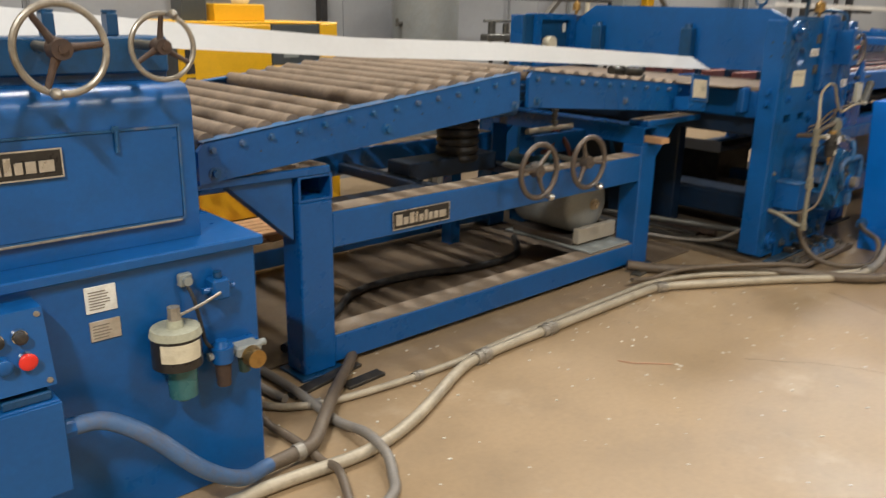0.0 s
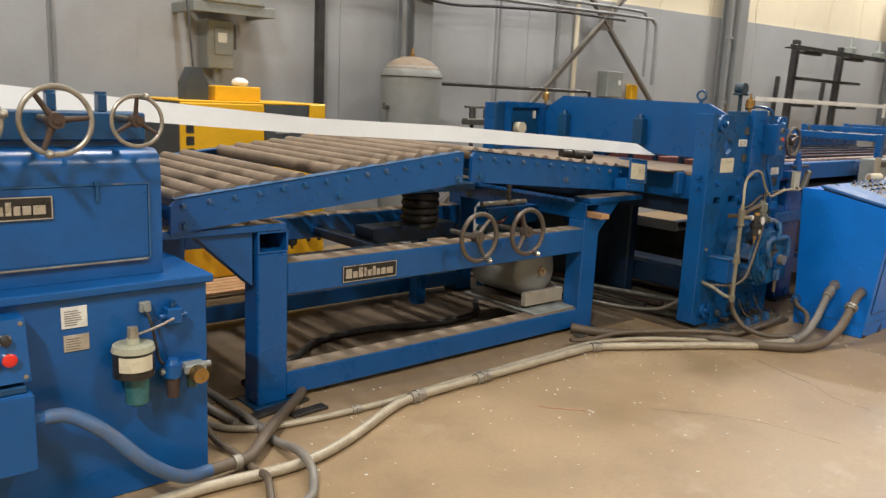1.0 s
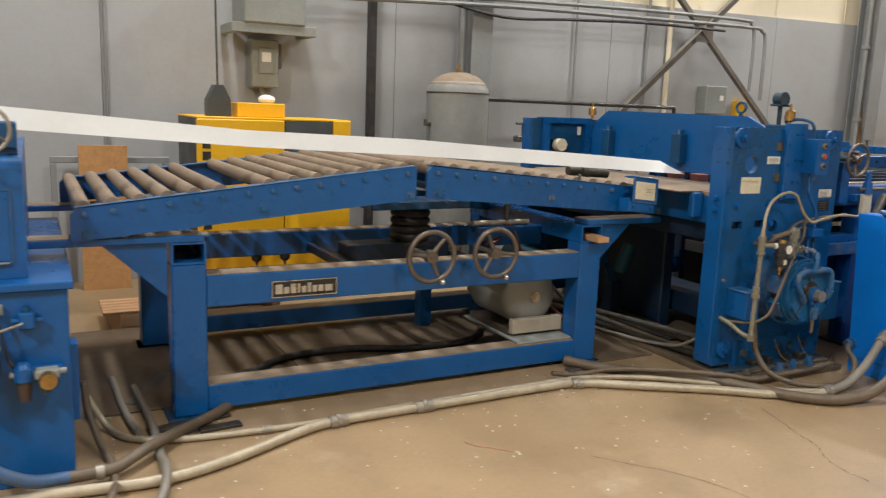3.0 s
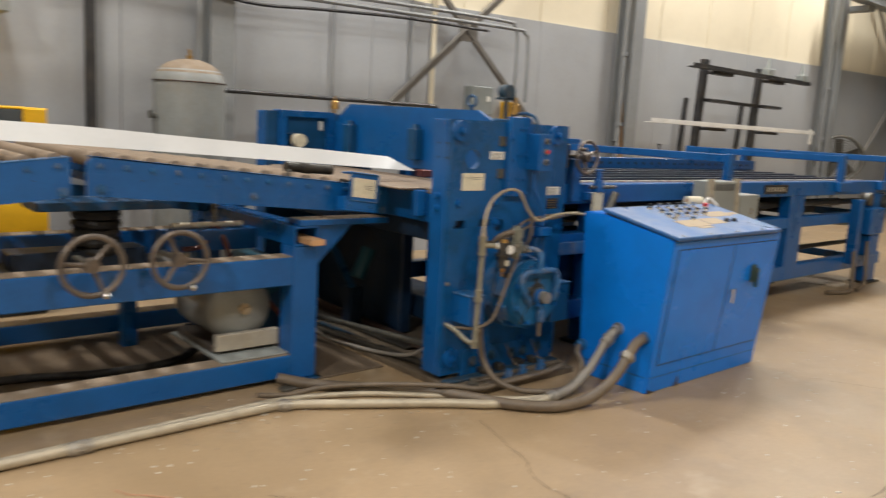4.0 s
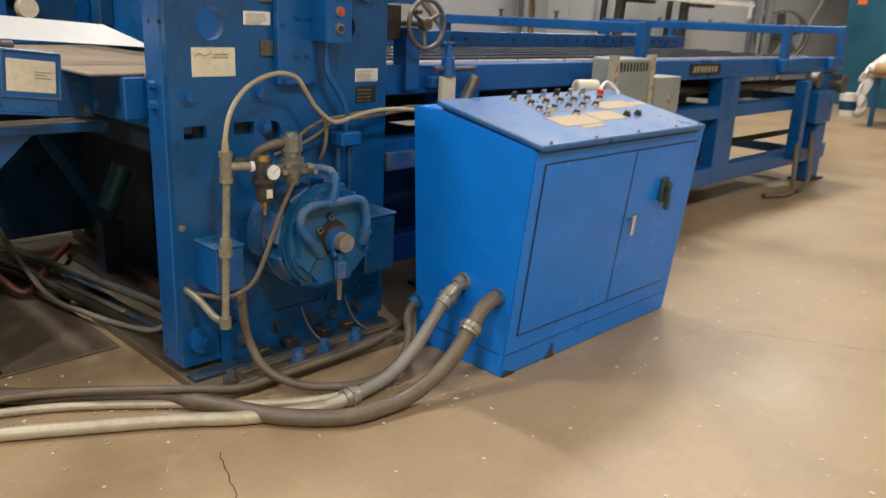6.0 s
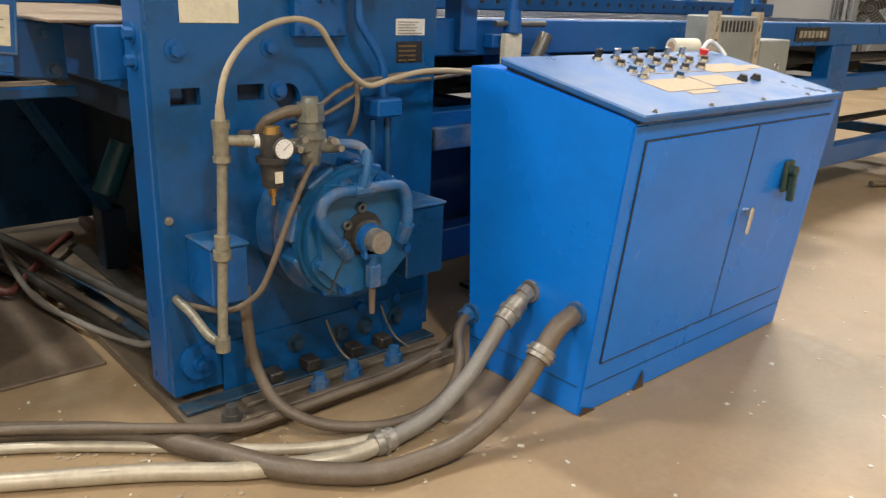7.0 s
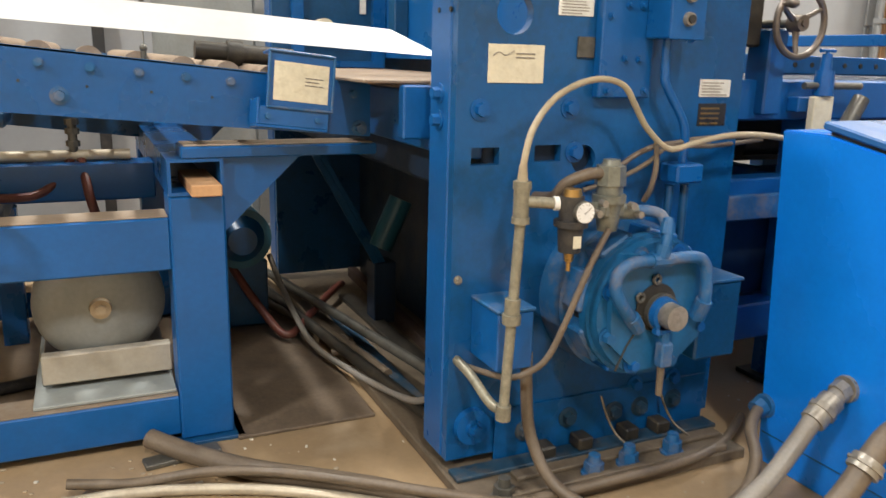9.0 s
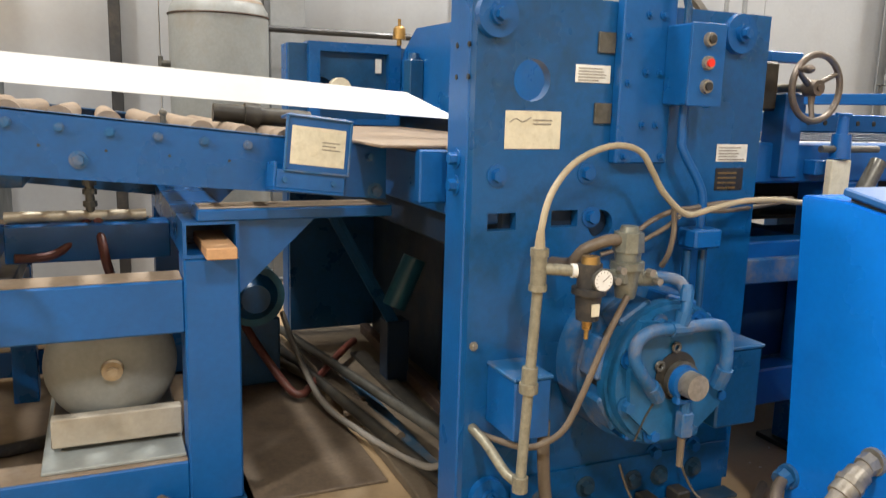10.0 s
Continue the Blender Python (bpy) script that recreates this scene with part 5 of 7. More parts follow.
# ---- control desk ----
def control_desk():
    d = thing("control_desk", "bright blue steel control desk with a sloping top and double doors", "control desk", (6.26, 1.65, 0))
    x0, x1 = 5.655, 6.885
    # side outline: front leans outwards to the top
    prof = [(1.395, 0.0), (1.30, 0.905), (1.325, 0.918), (1.80, 1.005), (1.945, 1.005), (1.885, 0.0)]
    bm = bm_new()
    prism(bm, prof, "x", x0, x1)
    bmesh.ops.bevel(bm, geom=list(bm.edges), offset=0.005, segments=2, affect="EDGES")
    part("cabinet", bm, DESKBLUE, d)
    def fy(z):
        return 1.395 - 0.095 * z / 0.905
    # sloping lid, overhanging
    ang = math.atan2(0.105, 0.53)
    m = Matrix.Translation((0, 1.272, 0.925)) @ Matrix.Rotation(ang, 4, "X")
    bm = bm_new()
    box(bm, x0 - 0.002, x1 - 0.045, 0.0, 0.55, -0.012, 0.010, 0.005, m)
    lid = part("lid", bm, LIDBLUE, d)
    bm = bm_new()
    box(bm, x0 + 0.015, x1 - 0.055, 0.02, 0.53, -0.022, -0.012, 0, m)
    part("gasket", bm, BLACKRUB, lid)
    fm = Matrix.Translation((0, 1.395, 0)) @ Matrix.Rotation(math.atan2(0.095, 0.905), 4, "X")
    def leaf(xa, xb):
        bm = bm_new()
        prism(bm, rect(xa, xb, 0.17, 0.865), "y", -0.0045, 0.0, [rect(xa + 0.004, xb - 0.004, 0.174, 0.861)])
        bmesh.ops.transform(bm, matrix=fm, verts=bm.verts)
        part("door_gap", bm, GREASE, d)
        bm = bm_new()
        box(bm, xa + 0.0045, xb - 0.0045, -0.006, 0.003, 0.1745, 0.8605, 0.0015, fm)
        return part("door", bm, DESKBLUE, d)
    leaf(5.715, 6.325)
    dr = leaf(6.327, 6.835)
    # turn handle
    bm = bm_new()
    P = fm @ Vector((6.365, -0.006, 0.565))
    cyl(bm, P, P + Vector((0, -0.022, 0)), 0.014, None, 12)
    box(bm, -0.010, 0.010, -0.034, -0.022, -0.075, 0.018, 0.005, Matrix.Translation(P) @ Matrix.Rotation(0.2, 4, "Y"))
    part("door_handle", bm, CHROME, dr, "chrome turn handle")
    bm = bm_new()
    P = fm @ Vector((6.60, -0.006, 0.66))
    box(bm, -0.028, 0.028, -0.02, 0, -0.055, 0.055, 0.008, Matrix.Translation(P))
    cyl(bm, P + Vector((0, -0.02, 0.02)), P + Vector((0, -0.04, 0.02)), 0.02, None, 14)
    box(bm, -0.012, 0.006, -0.045, -0.02, -0.085, 0.02, 0.004, Matrix.Translation(P))
    part("disconnect_handle", bm, DARKGREEN, dr, "dark green disconnect handle")
    # plinth seam lines
    bm = bm_new()
    box(bm, x0 - 0.0012, x0 + 0.003, 1.405, 1.88, 0.094, 0.098, 0)
    box(bm, x0 + 0.01, x1 - 0.01, fy(0.096) - 0.0012, fy(0.096) + 0.003, 0.094, 0.098, 0)
    part("plinth_seam", bm, DARKBLUE, d)
    for x, y, z in ((x0, 1.62, 0.342), (x0, 1.432, 0.33), (x0, 1.878, 0.18)):
        bm = bm_new()
        cyl(bm, (x + 0.002, y, z), (x - 0.012, y, z), 0.038, 0.036, 18)
        cyl(bm, (x - 0.012, y, z), (x - 0.04, y, z - 0.01), 0.031, 0.029, 8)
        part("conduit_hub", bm, DUSTBLUE if y != 1.62 else RIM, d)
    # row of switches on the lid
    rnd = random.Random(11)
    def on_lid(x, v, w=0.010):
        return m @ Vector((x, v, w))
    nrm = (m.to_3x3() @ Vector((0, 0, 1))).normalized()
    up = (m.to_3x3() @ Vector((0, 1, 0))).normalized()
    spots = [(6.045 + 0.098 * i, 0.49, "sel") for i in range(6)] + [(6.08 + 0.1 * i, 0.42, "btn") for i in range(6)] + [(6.05 + 0.1 * i, 0.35, "btn") for i in range(5)] + [(6.03, 0.29, "sel"), (6.20, 0.27, "btn"), (6.48, 0.20, "flat"), (6.56, 0.195, "flat"), (6.65, 0.47, "red")]
    for i, (x, v, kind) in enumerate(spots):
        p = on_lid(x, v)
        bm = bm_new()
        cyl(bm, p, p + nrm * 0.010, 0.019, 0.017, 16)
        sw = part("switch", bm, CHROME if kind != "flat" else BLACKRUB, d)
        bm = bm_new()
        if kind == "sel":
            box(bm, -0.015, 0.015, -0.006, 0.006, 0.008, 0.036, 0.003, Matrix.Translation(p) @ m.to_3x3().to_4x4())
            part("selector_lever", bm, CHROME if i % 3 else BLACKRUB, sw)
        else:
            h = 0.03 if kind == "red" else 0.02
            cyl(bm, p + nrm * 0.008, p + nrm * h, 0.014, 0.013 if kind != "red" else 0.018, 14)
            part("switch_cap", bm, RED if kind == "red" else rnd.choice((BLACKRUB, DARKBLUE, RIM, BLACKRUB, RUST)), sw)
    for xa, xb, va, vb in ((5.97, 6.24, 0.15, 0.26), (6.25, 6.45, 0.17, 0.27), (6.44, 6.70, 0.29, 0.38), (6.0, 6.5, 0.315, 0.32), (6.68, 6.82, 0.31, 0.35), (6.05, 6.20, 0.115, 0.145)):
        bm = bm_new()
        box(bm, xa, xb, va, vb, 0.010, 0.0115, 0, m)
        lb = part("paper_label", bm, TANLABEL if xa < 6.7 else SILVER, d)
    for x in (5.72, 6.0, 6.3, 6.6, 6.8):
        bolt(d, on_lid(x, 0.02), nrm, 0.005, 0.004, RIM)
    bm = bm_new()
    prism(bm, [(5.93, 0.0), (5.985, 0.0), (5.978, 0.03), (5.965, 0.07), (5.955, 0.035)], "y", -0.0062, -0.003)
    bmesh.ops.transform(bm, matrix=fm, verts=bm.verts)
    part("paint_chip", bm, RUST, d)
    bm = bm_new()
    prism(bm, [(5.66, 0.0), (5.74, 0.0), (5.70, 0.018), (5.67, 0.03)], "y", -0.0062, -0.003)
    bmesh.ops.transform(bm, matrix=fm, verts=bm.verts)
    part("paint_chip", bm, RUST, d)
    # tape roll and strap lying on the lid
    c = Vector((6.74, 1.87, 1.05))
    bm = bm_new()
    cyl(bm, c + Vector((-0.06, 0.02, 0)), c + Vector((0.05, -0.02, 0.0)), 0.036, None, 26)
    t = solo("tape_roll", bm, LABEL, "roll of cream masking tape lying on the desk", "tape roll", tuple(c))
    bm = bm_new()
    cyl(bm, c + Vector((-0.061, 0.0204, 0)), c + Vector((-0.058, 0.0194, 0.0)), 0.022, None, 20)
    part("core", bm, CARD, t)
    bm = bm_new()
    a = on_lid(6.72, 0.52, 0.012)
    sweep(bm, [a, a + Vector((0.03, 0.0, 0.035)), a + Vector((0.07, 0.0, 0.04)), a + Vector((0.10, -0.02, 0.015)), a + Vector((0.11, -0.04, -0.012))], 0.008, 8)
    solo("white_strap", bm, WHITEPL, "short loop of white strap on the desk", "strap", tuple(a))


control_desk()


# ---- pipes and cables on the floor ----
def floor_lines():
    def line(name, pts, r, mt, lab, cat, raw=False, couplings=()):
        o = thing(name, lab, cat, pts[0], "floor lines")
        bm = bm_new()
        sweep(bm, pts, r, 12, 8, raw)
        part("tube", bm, mt, o)
        for c in couplings:
            a, b = Vector(c[0]), Vector(c[1])
            bm = bm_new()
            cyl(bm, a, b, r * 1.35, None, 12)
            cyl(bm, a.lerp(b, 0.4), a.lerp(b, 0.6), r * 1.55, None, 8)
            part("coupling", bm, RIM, o)
    line("metal_conduit", [(0.62, 1.99, 0.026), (1.08, 2.0, 0.026), (1.46, 1.965, 0.026), (1.75, 2.035, 0.026), (2.137, 2.215, 0.026), (2.30, 2.265, 0.026), (2.45, 2.275, 0.026), (2.80, 2.28, 0.026), (3.29, 2.285, 0.026), (3.68, 2.285, 0.026), (3.82, 2.265, 0.026), (4.07, 2.125, 0.026), (4.5, 1.872, 0.026), (4.72, 1.715, 0.026), (4.95, 1.61, 0.028), (5.08, 1.602, 0.033)], 0.024, GALV, "galvanized metal conduit lying bent along the floor towards the desk", "conduit", couplings=(((2.30, 2.262, 0.026), (2.39, 2.272, 0.026)), ((2.77, 2.28, 0.026), (2.87, 2.28, 0.026)), ((3.77, 2.28, 0.026), (3.83, 2.255, 0.026))))
    line("flexible_conduit", [(5.07, 1.602, 0.033), (5.12, 1.60, 0.035), (5.25, 1.60, 0.06), (5.38, 1.605, 0.13), (5.47, 1.61, 0.21), (5.545, 1.615, 0.285), (5.63, 1.618, 0.335)], 0.025, GREYHOSE, "grey flexible conduit rising to the desk with bright fittings", "conduit", couplings=(((5.53, 1.614, 0.27), (5.60, 1.617, 0.32)), ((5.04, 1.604, 0.032), (5.10, 1.601, 0.034))))
    line("hydraulic_hose", [(3.945, 2.60, 0.05), (4.05, 2.49, 0.034), (4.2, 2.335, 0.032), (4.38, 2.2, 0.032), (4.55, 2.055, 0.032), (4.68, 1.85, 0.032), (4.80, 1.645, 0.032), (4.96, 1.50, 0.032), (5.1, 1.462, 0.035), (5.22, 1.445, 0.05), (5.34, 1.435, 0.10), (5.43, 1.43, 0.165), (5.50, 1.43, 0.24), (5.57, 1.432, 0.305), (5.64, 1.432, 0.33)], 0.030, HOSE, "thick dusty brown hose from the table foot to the desk", "hose", couplings=(((5.49, 1.43, 0.228), (5.515, 1.43, 0.255)),))
    line("brown_cable", [(4.87, 1.99, 0.42), (4.87, 1.98, 0.30), (4.875, 1.955, 0.19), (4.90, 1.88, 0.09), (4.97, 1.78, 0.045), (5.08, 1.69, 0.035), (5.2, 1.65, 0.035), (5.30, 1.645, 0.055), (5.38, 1.66, 0.09), (5.44, 1.70, 0.14), (5.52, 1.80, 0.16), (5.60, 1.86, 0.175), (5.655, 1.878, 0.18)], 0.017, HOSE, "dusty cable looping from the shear to the desk", "cable")
    line("flexible_cable", [(3.72, 2.41, 0.05), (3.886, 2.386, 0.03), (4.07, 2.33, 0.055), (4.257, 2.244, 0.06), (4.45, 2.08, 0.075), (4.62, 1.95, 0.075), (4.78, 1.885, 0.05), (4.9, 1.875, 0.05), (5.1, 1.87, 0.055), (5.3, 1.88, 0.05), (5.45, 1.90, 0.05), (5.62, 1.98, 0.03), (5.8, 2.1, 0.02)], 0.0145, HOSE, "dusty brown cable lying over the shear base to the desk", "cable")
    line("thin_metal_conduit", [(1.24, 2.78, 0.16), (1.31, 2.66, 0.05), (1.355, 2.56, 0.018), (1.41, 2.46, 0.018), (1.53, 2.385, 0.018), (1.66, 2.352, 0.018), (1.94, 2.32, 0.018), (2.237, 2.31, 0.018), (2.45, 2.325, 0.018), (2.9, 2.345, 0.018), (3.51, 2.36, 0.018), (3.85, 2.36, 0.018), (4.15, 2.268, 0.018), (4.383, 2.133, 0.018), (4.69, 1.885, 0.018), (4.83, 1.77, 0.018), (4.97, 1.685, 0.018), (5.1, 1.64, 0.02)], 0.0155, GALV, "thin galvanized conduit lying along the table on the floor", "conduit", couplings=(((1.50, 2.402, 0.018), (1.55, 2.38, 0.018)), ((1.98, 2.318, 0.018), (2.03, 2.316, 0.018))))
    line("bent_conduit", [(1.50, 3.1, 0.03), (1.513, 2.9, 0.022), (1.525, 2.65, 0.022), (1.523, 2.445, 0.024), (1.515, 2.22, 0.02), (1.51, 2.03, 0.055), (1.49, 1.89, 0.05), (1.45, 1.80, 0.022), (1.36, 1.70, 0.02), (1.1, 1.62, 0.02)], 0.019, GREYHOSE, "grey flexible conduit crossing the floor beside the table foot", "conduit")
    line("floor_cable", [(1.235, 2.5, 0.30), (1.25, 2.47, 0.16), (1.29, 2.36, 0.04), (1.315, 2.258, 0.022), (1.32, 2.12, 0.022), (1.313, 2.01, 0.024), (1.30, 1.9, 0.05), (1.24, 1.75, 0.02)], 0.016, HOSE, "brown cable hanging down beside the machine to the floor", "cable")
    line("floor_cable", [(1.41, 3.3, 0.02), (1.42, 2.87, 0.02), (1.44, 2.62, 0.02), (1.46, 2.5, 0.02)], 0.018, GREYHOSE, "grey cable lying across the floor below the table", "cable")
    line("floor_cable", [(1.7, 2.9, 0.034), (2.1, 3.1, 0.034), (2.4, 3.3, 0.034), (2.8, 3.32, 0.034), (3.2, 3.2, 0.034), (3.6, 3.22, 0.034), (3.9, 3.5, 0.034)], 0.022, BLACKRUB, "black cable lying under the roller table", "cable")
    line("red_hose", [(4.25, 3.75, 0.50), (4.36, 3.62, 0.30), (4.44, 3.5, 0.16), (4.51, 3.38, 0.06), (4.55, 3.35, 0.045), (4.60, 3.40, 0.05), (4.74, 3.58, 0.085), (4.86, 3.74, 0.10), (4.93, 3.85, 0.09)], 0.017, REDHOSE, "red rubber hose hanging in a loop under the conveyor", "hose")
    line("floor_cable", [(4.55, 3.7, 0.3), (4.56, 3.5, 0.2), (4.6, 3.2, 0.06), (4.66, 2.9, 0.05), (4.72, 2.65, 0.06), (4.75, 2.45, 0.10), (4.78, 2.3, 0.2)], 0.012, GREYHOSE, "grey cable trailing into the shear", "cable")
    line("floor_cable", [(4.3, 4.3, 0.05), (4.5, 3.9, 0.05), (4.62, 3.6, 0.04), (4.72, 3.2, 0.05), (4.78, 2.8, 0.05)], 0.02, HOSE, "dusty hose lying beside the shear base", "hose")
    line("steel_bar", [(4.62, 4.4, 0.07), (4.86, 2.35, 0.16)], 0.02, CASTGREY, "long steel bar lying towards the shear", "bar", True)
    line("steel_bar", [(4.55, 4.3, 0.05), (4.78, 2.3, 0.07)], 0.022, GREASE, "long steel bar lying towards the shear", "bar", True)
    for x0, x1, y0, y1, mt, lab in ((4.203, 4.655, 2.585, 4.3, DIRTYWOOD, "greasy dark plywood sheet on the floor"), (1.25, 2.42, 2.8, 4.35, DARKWOOD, "dark brown plywood sheet under the roller table"), (2.425, 3.3, 2.8, 4.35, DARKWOOD, "dark brown plywood sheet under the roller table"), (3.305, 4.2, 2.8, 4.35, DARKWOOD, "dark brown plywood sheet under the roller table")):
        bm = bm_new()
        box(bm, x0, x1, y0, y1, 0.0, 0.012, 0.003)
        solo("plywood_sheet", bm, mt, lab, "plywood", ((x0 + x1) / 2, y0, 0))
    for k, (x, y, rz, L) in enumerate(((1.5, 2.52, 12, 0.4), (1.72, 2.45, 4, 0.2), (3.92, 2.52, 8, 0.22), (1.45, 2.9, 60, 0.5))):
        bm = bm_new()
        box(bm, 0, L, -0.03, 0.03, 0, 0.016, 0.003, Matrix.Translation((x, y, 0)) @ Matrix.Rotation(radians(rz), 4, "Z"))
        solo("steel_flat", bm, GREASE if k < 2 else CASTGREY, "short dirty steel flat lying on the floor", "steel flat", (x, y, 0), "steel flats")
    bm = bm_new()
    sweep(bm, [(2.83, 1.865, 0.003), (2.86, 1.80, 0.003), (2.90, 1.765, 0.003), (2.985, 1.68, 0.003)], 0.0025, 6)
    solo("orange_scrap", bm, mat("faded_orange_plastic", (0.5, 0.27, 0.17), 0.6), "thin faded orange plastic scrap on the floor", "scrap", (2.9, 1.76, 0))


floor_lines()


# ---- things under and on the roller table ----
def under_table():
    m = thing("electric_motor", "grey round motor on a whitewashed board under the table", "motor", (3.83, 2.95, 0.17))
    bm = bm_new()
    cyl(bm, (3.84, 2.89, 0.405), (3.84, 3.30, 0.405), 0.195, None, 48)
    part("body", bm, TANKGREY, m)
    bm = bm_new()
    ball(bm, (3.84, 2.89, 0.405), 0.195, (1, 0.42, 1), 48)
    part("end_bell", bm, TANKGREY, m)
    bm = bm_new()
    cyl(bm, (3.84, 2.82, 0.408), (3.84, 2.788, 0.408), 0.035, 0.03, 20)
    cyl(bm, (3.84, 2.788, 0.408), (3.84, 2.775, 0.408), 0.016, None, 6)
    part("hub_cap", bm, TANLABEL, m)
    bm = bm_new()
    box(bm, 3.665, 4.035, 2.772, 2.815, 0.19, 0.282, 0.004)
    part("front_board", bm, WHITEWOOD, m)
    bm = bm_new()
    box(bm, 3.66, 4.03, 2.816, 3.3, 0.172, 0.212, 0.004)
    part("cradle", bm, IRON, m)
    bm = bm_new()
    for z in (0.66, 0.71, 0.76, 0.81, 0.86):
        ring(bm, (3.24, 3.4, z + 0.025), (0, 0, 1), 0.105, 0.026, 30, 8)
    cyl(bm, (3.24, 3.4, 0.70), (3.24, 3.4, 0.92), 0.095, None, 24)
    solo("air_spring", bm, BLACKRUB, "black ribbed rubber air spring under the conveyor", "air spring", (3.24, 3.4, 0.7))
    bm = bm_new()
    box(bm, 2.9, 3.6, 3.25, 3.55, 0.92, 0.97, 0.004)
    solo("lift_plate", bm, DUSTBLUE, "dusty blue lifting plate on the air spring", "plate", (3.24, 3.4, 0.92))
    bm = bm_new()
    box(bm, 4.093, 4.178, 2.535, 2.86, 0.785, 0.819, 0.003)
    solo("wood_block", bm, WOOD, "raw pine block sticking out of the cross tube", "wood block", (4.13, 2.6, 0.785))
    # plumbing between table and wall side
    p = thing("hose_manifold", "pipe manifold with red hoses on the table beam", "manifold", (3.8, 3.1, 0.70))
    bm = bm_new()
    cyl(bm, (3.55, 3.12, 0.84), (3.97, 3.12, 0.84), 0.018, None, 12)
    part("pipe", bm, GALV, p)
    bm = bm_new()
    cyl(bm, (3.80, 3.12, 0.84), (3.80, 3.12, 0.96), 0.014, None, 12)
    for z in (0.87, 0.91, 0.94):
        cyl(bm, (3.80, 3.12, z), (3.80, 3.12, z + 0.018), 0.022, None, 8)
    part("valve", bm, CASTGREY, p)
    bm = bm_new()
    sweep(bm, [(3.82, 3.12, 0.83), (3.83, 3.05, 0.76), (3.84, 3.02, 0.70), (3.86, 3.0, 0.62), (3.86, 2.95, 0.59)], 0.015, 10)
    part("hose", bm, REDHOSE, p)
    bm = bm_new()
    sweep(bm, [(3.79, 3.12, 0.83), (3.75, 3.08, 0.77), (3.68, 3.05, 0.725), (3.58, 3.02, 0.725)], 0.014, 10)
    part("hose", bm, REDHOSE, p)
    bm = bm_new()
    box(bm, 3.72, 3.94, 2.96, 3.08, 0.585, 0.61, 0.004)
    box(bm, 3.55, 4.04, 3.06, 3.18, 0.70, 0.82, 0.004)
    part("mount", bm, BLUE, p)
    # dark roller hanging at the end of the second section
    bm = bm_new()
    cyl(bm, (4.18, 3.0, 1.185), (4.50, 3.0, 1.165), 0.03, None, 16)
    cyl(bm, (4.28, 3.0, 1.179), (4.33, 3.0, 1.175), 0.04, None, 16)
    solo("feed_roll", bm, GREASE, "dark greasy steel roll lying on the conveyor end", "roll", (4.3, 3.0, 1.15))
    bm = bm_new()
    cyl(bm, (4.0, 2.64, 1.14), (4.0, 2.64, 1.178), 0.008, None, 8)
    ball(bm, (4.0, 2.64, 1.186), 0.011)
    solo("grease_nipple", bm, CASTGREY, "small pin standing on the conveyor rail", "pin", (4.0, 2.64, 1.14))
    g = thing("geared_motor", "dark teal geared motor in the shade behind the conveyor", "motor", (4.35, 3.75, 0.1))
    bm = bm_new()
    cyl(bm, (4.40, 3.55, 0.42), (4.40, 3.95, 0.42), 0.13, None, 28)
    part("body", bm, TEAL, g)
    bm = bm_new()
    box(bm, 4.29, 4.52, 3.6, 3.92, 0.012, 0.31, 0.01)
    part("foot", bm, DARKBLUE, g)
    bm = bm_new()
    cyl(bm, (4.40, 3.50, 0.42), (4.40, 3.55, 0.42), 0.06, 0.1, 20)
    part("nose", bm, DARKBLUE, g)
    bm = bm_new()
    cyl(bm, (4.93, 3.3, 0.40), (5.02, 3.3, 0.60), 0.05, None, 20)
    solo("air_cylinder", bm, TEAL, "teal air cylinder slanting under the feed bed", "cylinder", (4.95, 3.3, 0.4))

    # oily bars, sheet and struts lying on the shear's base between the plates
    for p, q, w, h, m_, nm, lab in (
            ((5.08, 4.15), (5.01, 2.60), 0.045, 0.05, RUST, "steel_bar", "rusty steel bar lying on the shear base"),
            ((4.935, 3.80), (4.95, 2.70), 0.075, 0.018, GREASE, "steel_bar", "greasy flat steel bar lying on the shear base"),
            ((4.80, 3.55), (4.81, 2.45), 0.05, 0.012, GRIMYBLUE, "steel_bar", "grime-caked flat bar lying on the shear base")):
        a, b = Vector((p[0], p[1], 0.035)), Vector((q[0], q[1], 0.035))
        d = b - a
        mm = Matrix.Translation(a) @ Matrix.Rotation(math.atan2(d.y, d.x), 4, "Z")
        bm = bm_new()
        box(bm, 0, d.length, -w / 2, w / 2, 0, h, 0.003, mm)
        solo(nm, bm, m_, lab, "bar", a, "loose bars under the shear")
    rnd = random.Random(44)
    bm = bm_new()
    for i in range(46):
        x, y_ = 4.73 + rnd.gauss(0, 0.02), 3.12 + rnd.gauss(0, 0.09)
        r = rnd.uniform(0.006, 0.016)
        box(bm, x - r, x + r, y_ - r, y_ + r, 0.036, 0.036 + r, 0)
    solo("swept_crumbs", bm, DIRTYWOOD, "heap of oily crumbs on the shear base", "debris", (4.73, 3.12, 0.035), kind="stuff")
    st = thing("slanting_strut", "dark blue strut slanting down below the feed bed", "strut", (4.93, 3.4, 0.1))
    bm = bm_new()
    a, b = Vector((4.70, 3.42, 0.80)), Vector((4.98, 3.42, 0.30))
    d = b - a
    mm = Matrix.Translation(a) @ d.to_track_quat("X", "Z").to_matrix().to_4x4()
    box(bm, 0, d.length, -0.035, 0.035, -0.012, 0.012, 0.003, mm)
    part("web", bm, DARKBLUE, st)
    bm = bm_new()
    box(bm, 0, d.length, -0.035, -0.027, -0.04, -0.012, 0.002, mm)
    part("flange", bm, DARKBLUE, st)
    # Foot below the bed, its shade put into the navy.
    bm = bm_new()
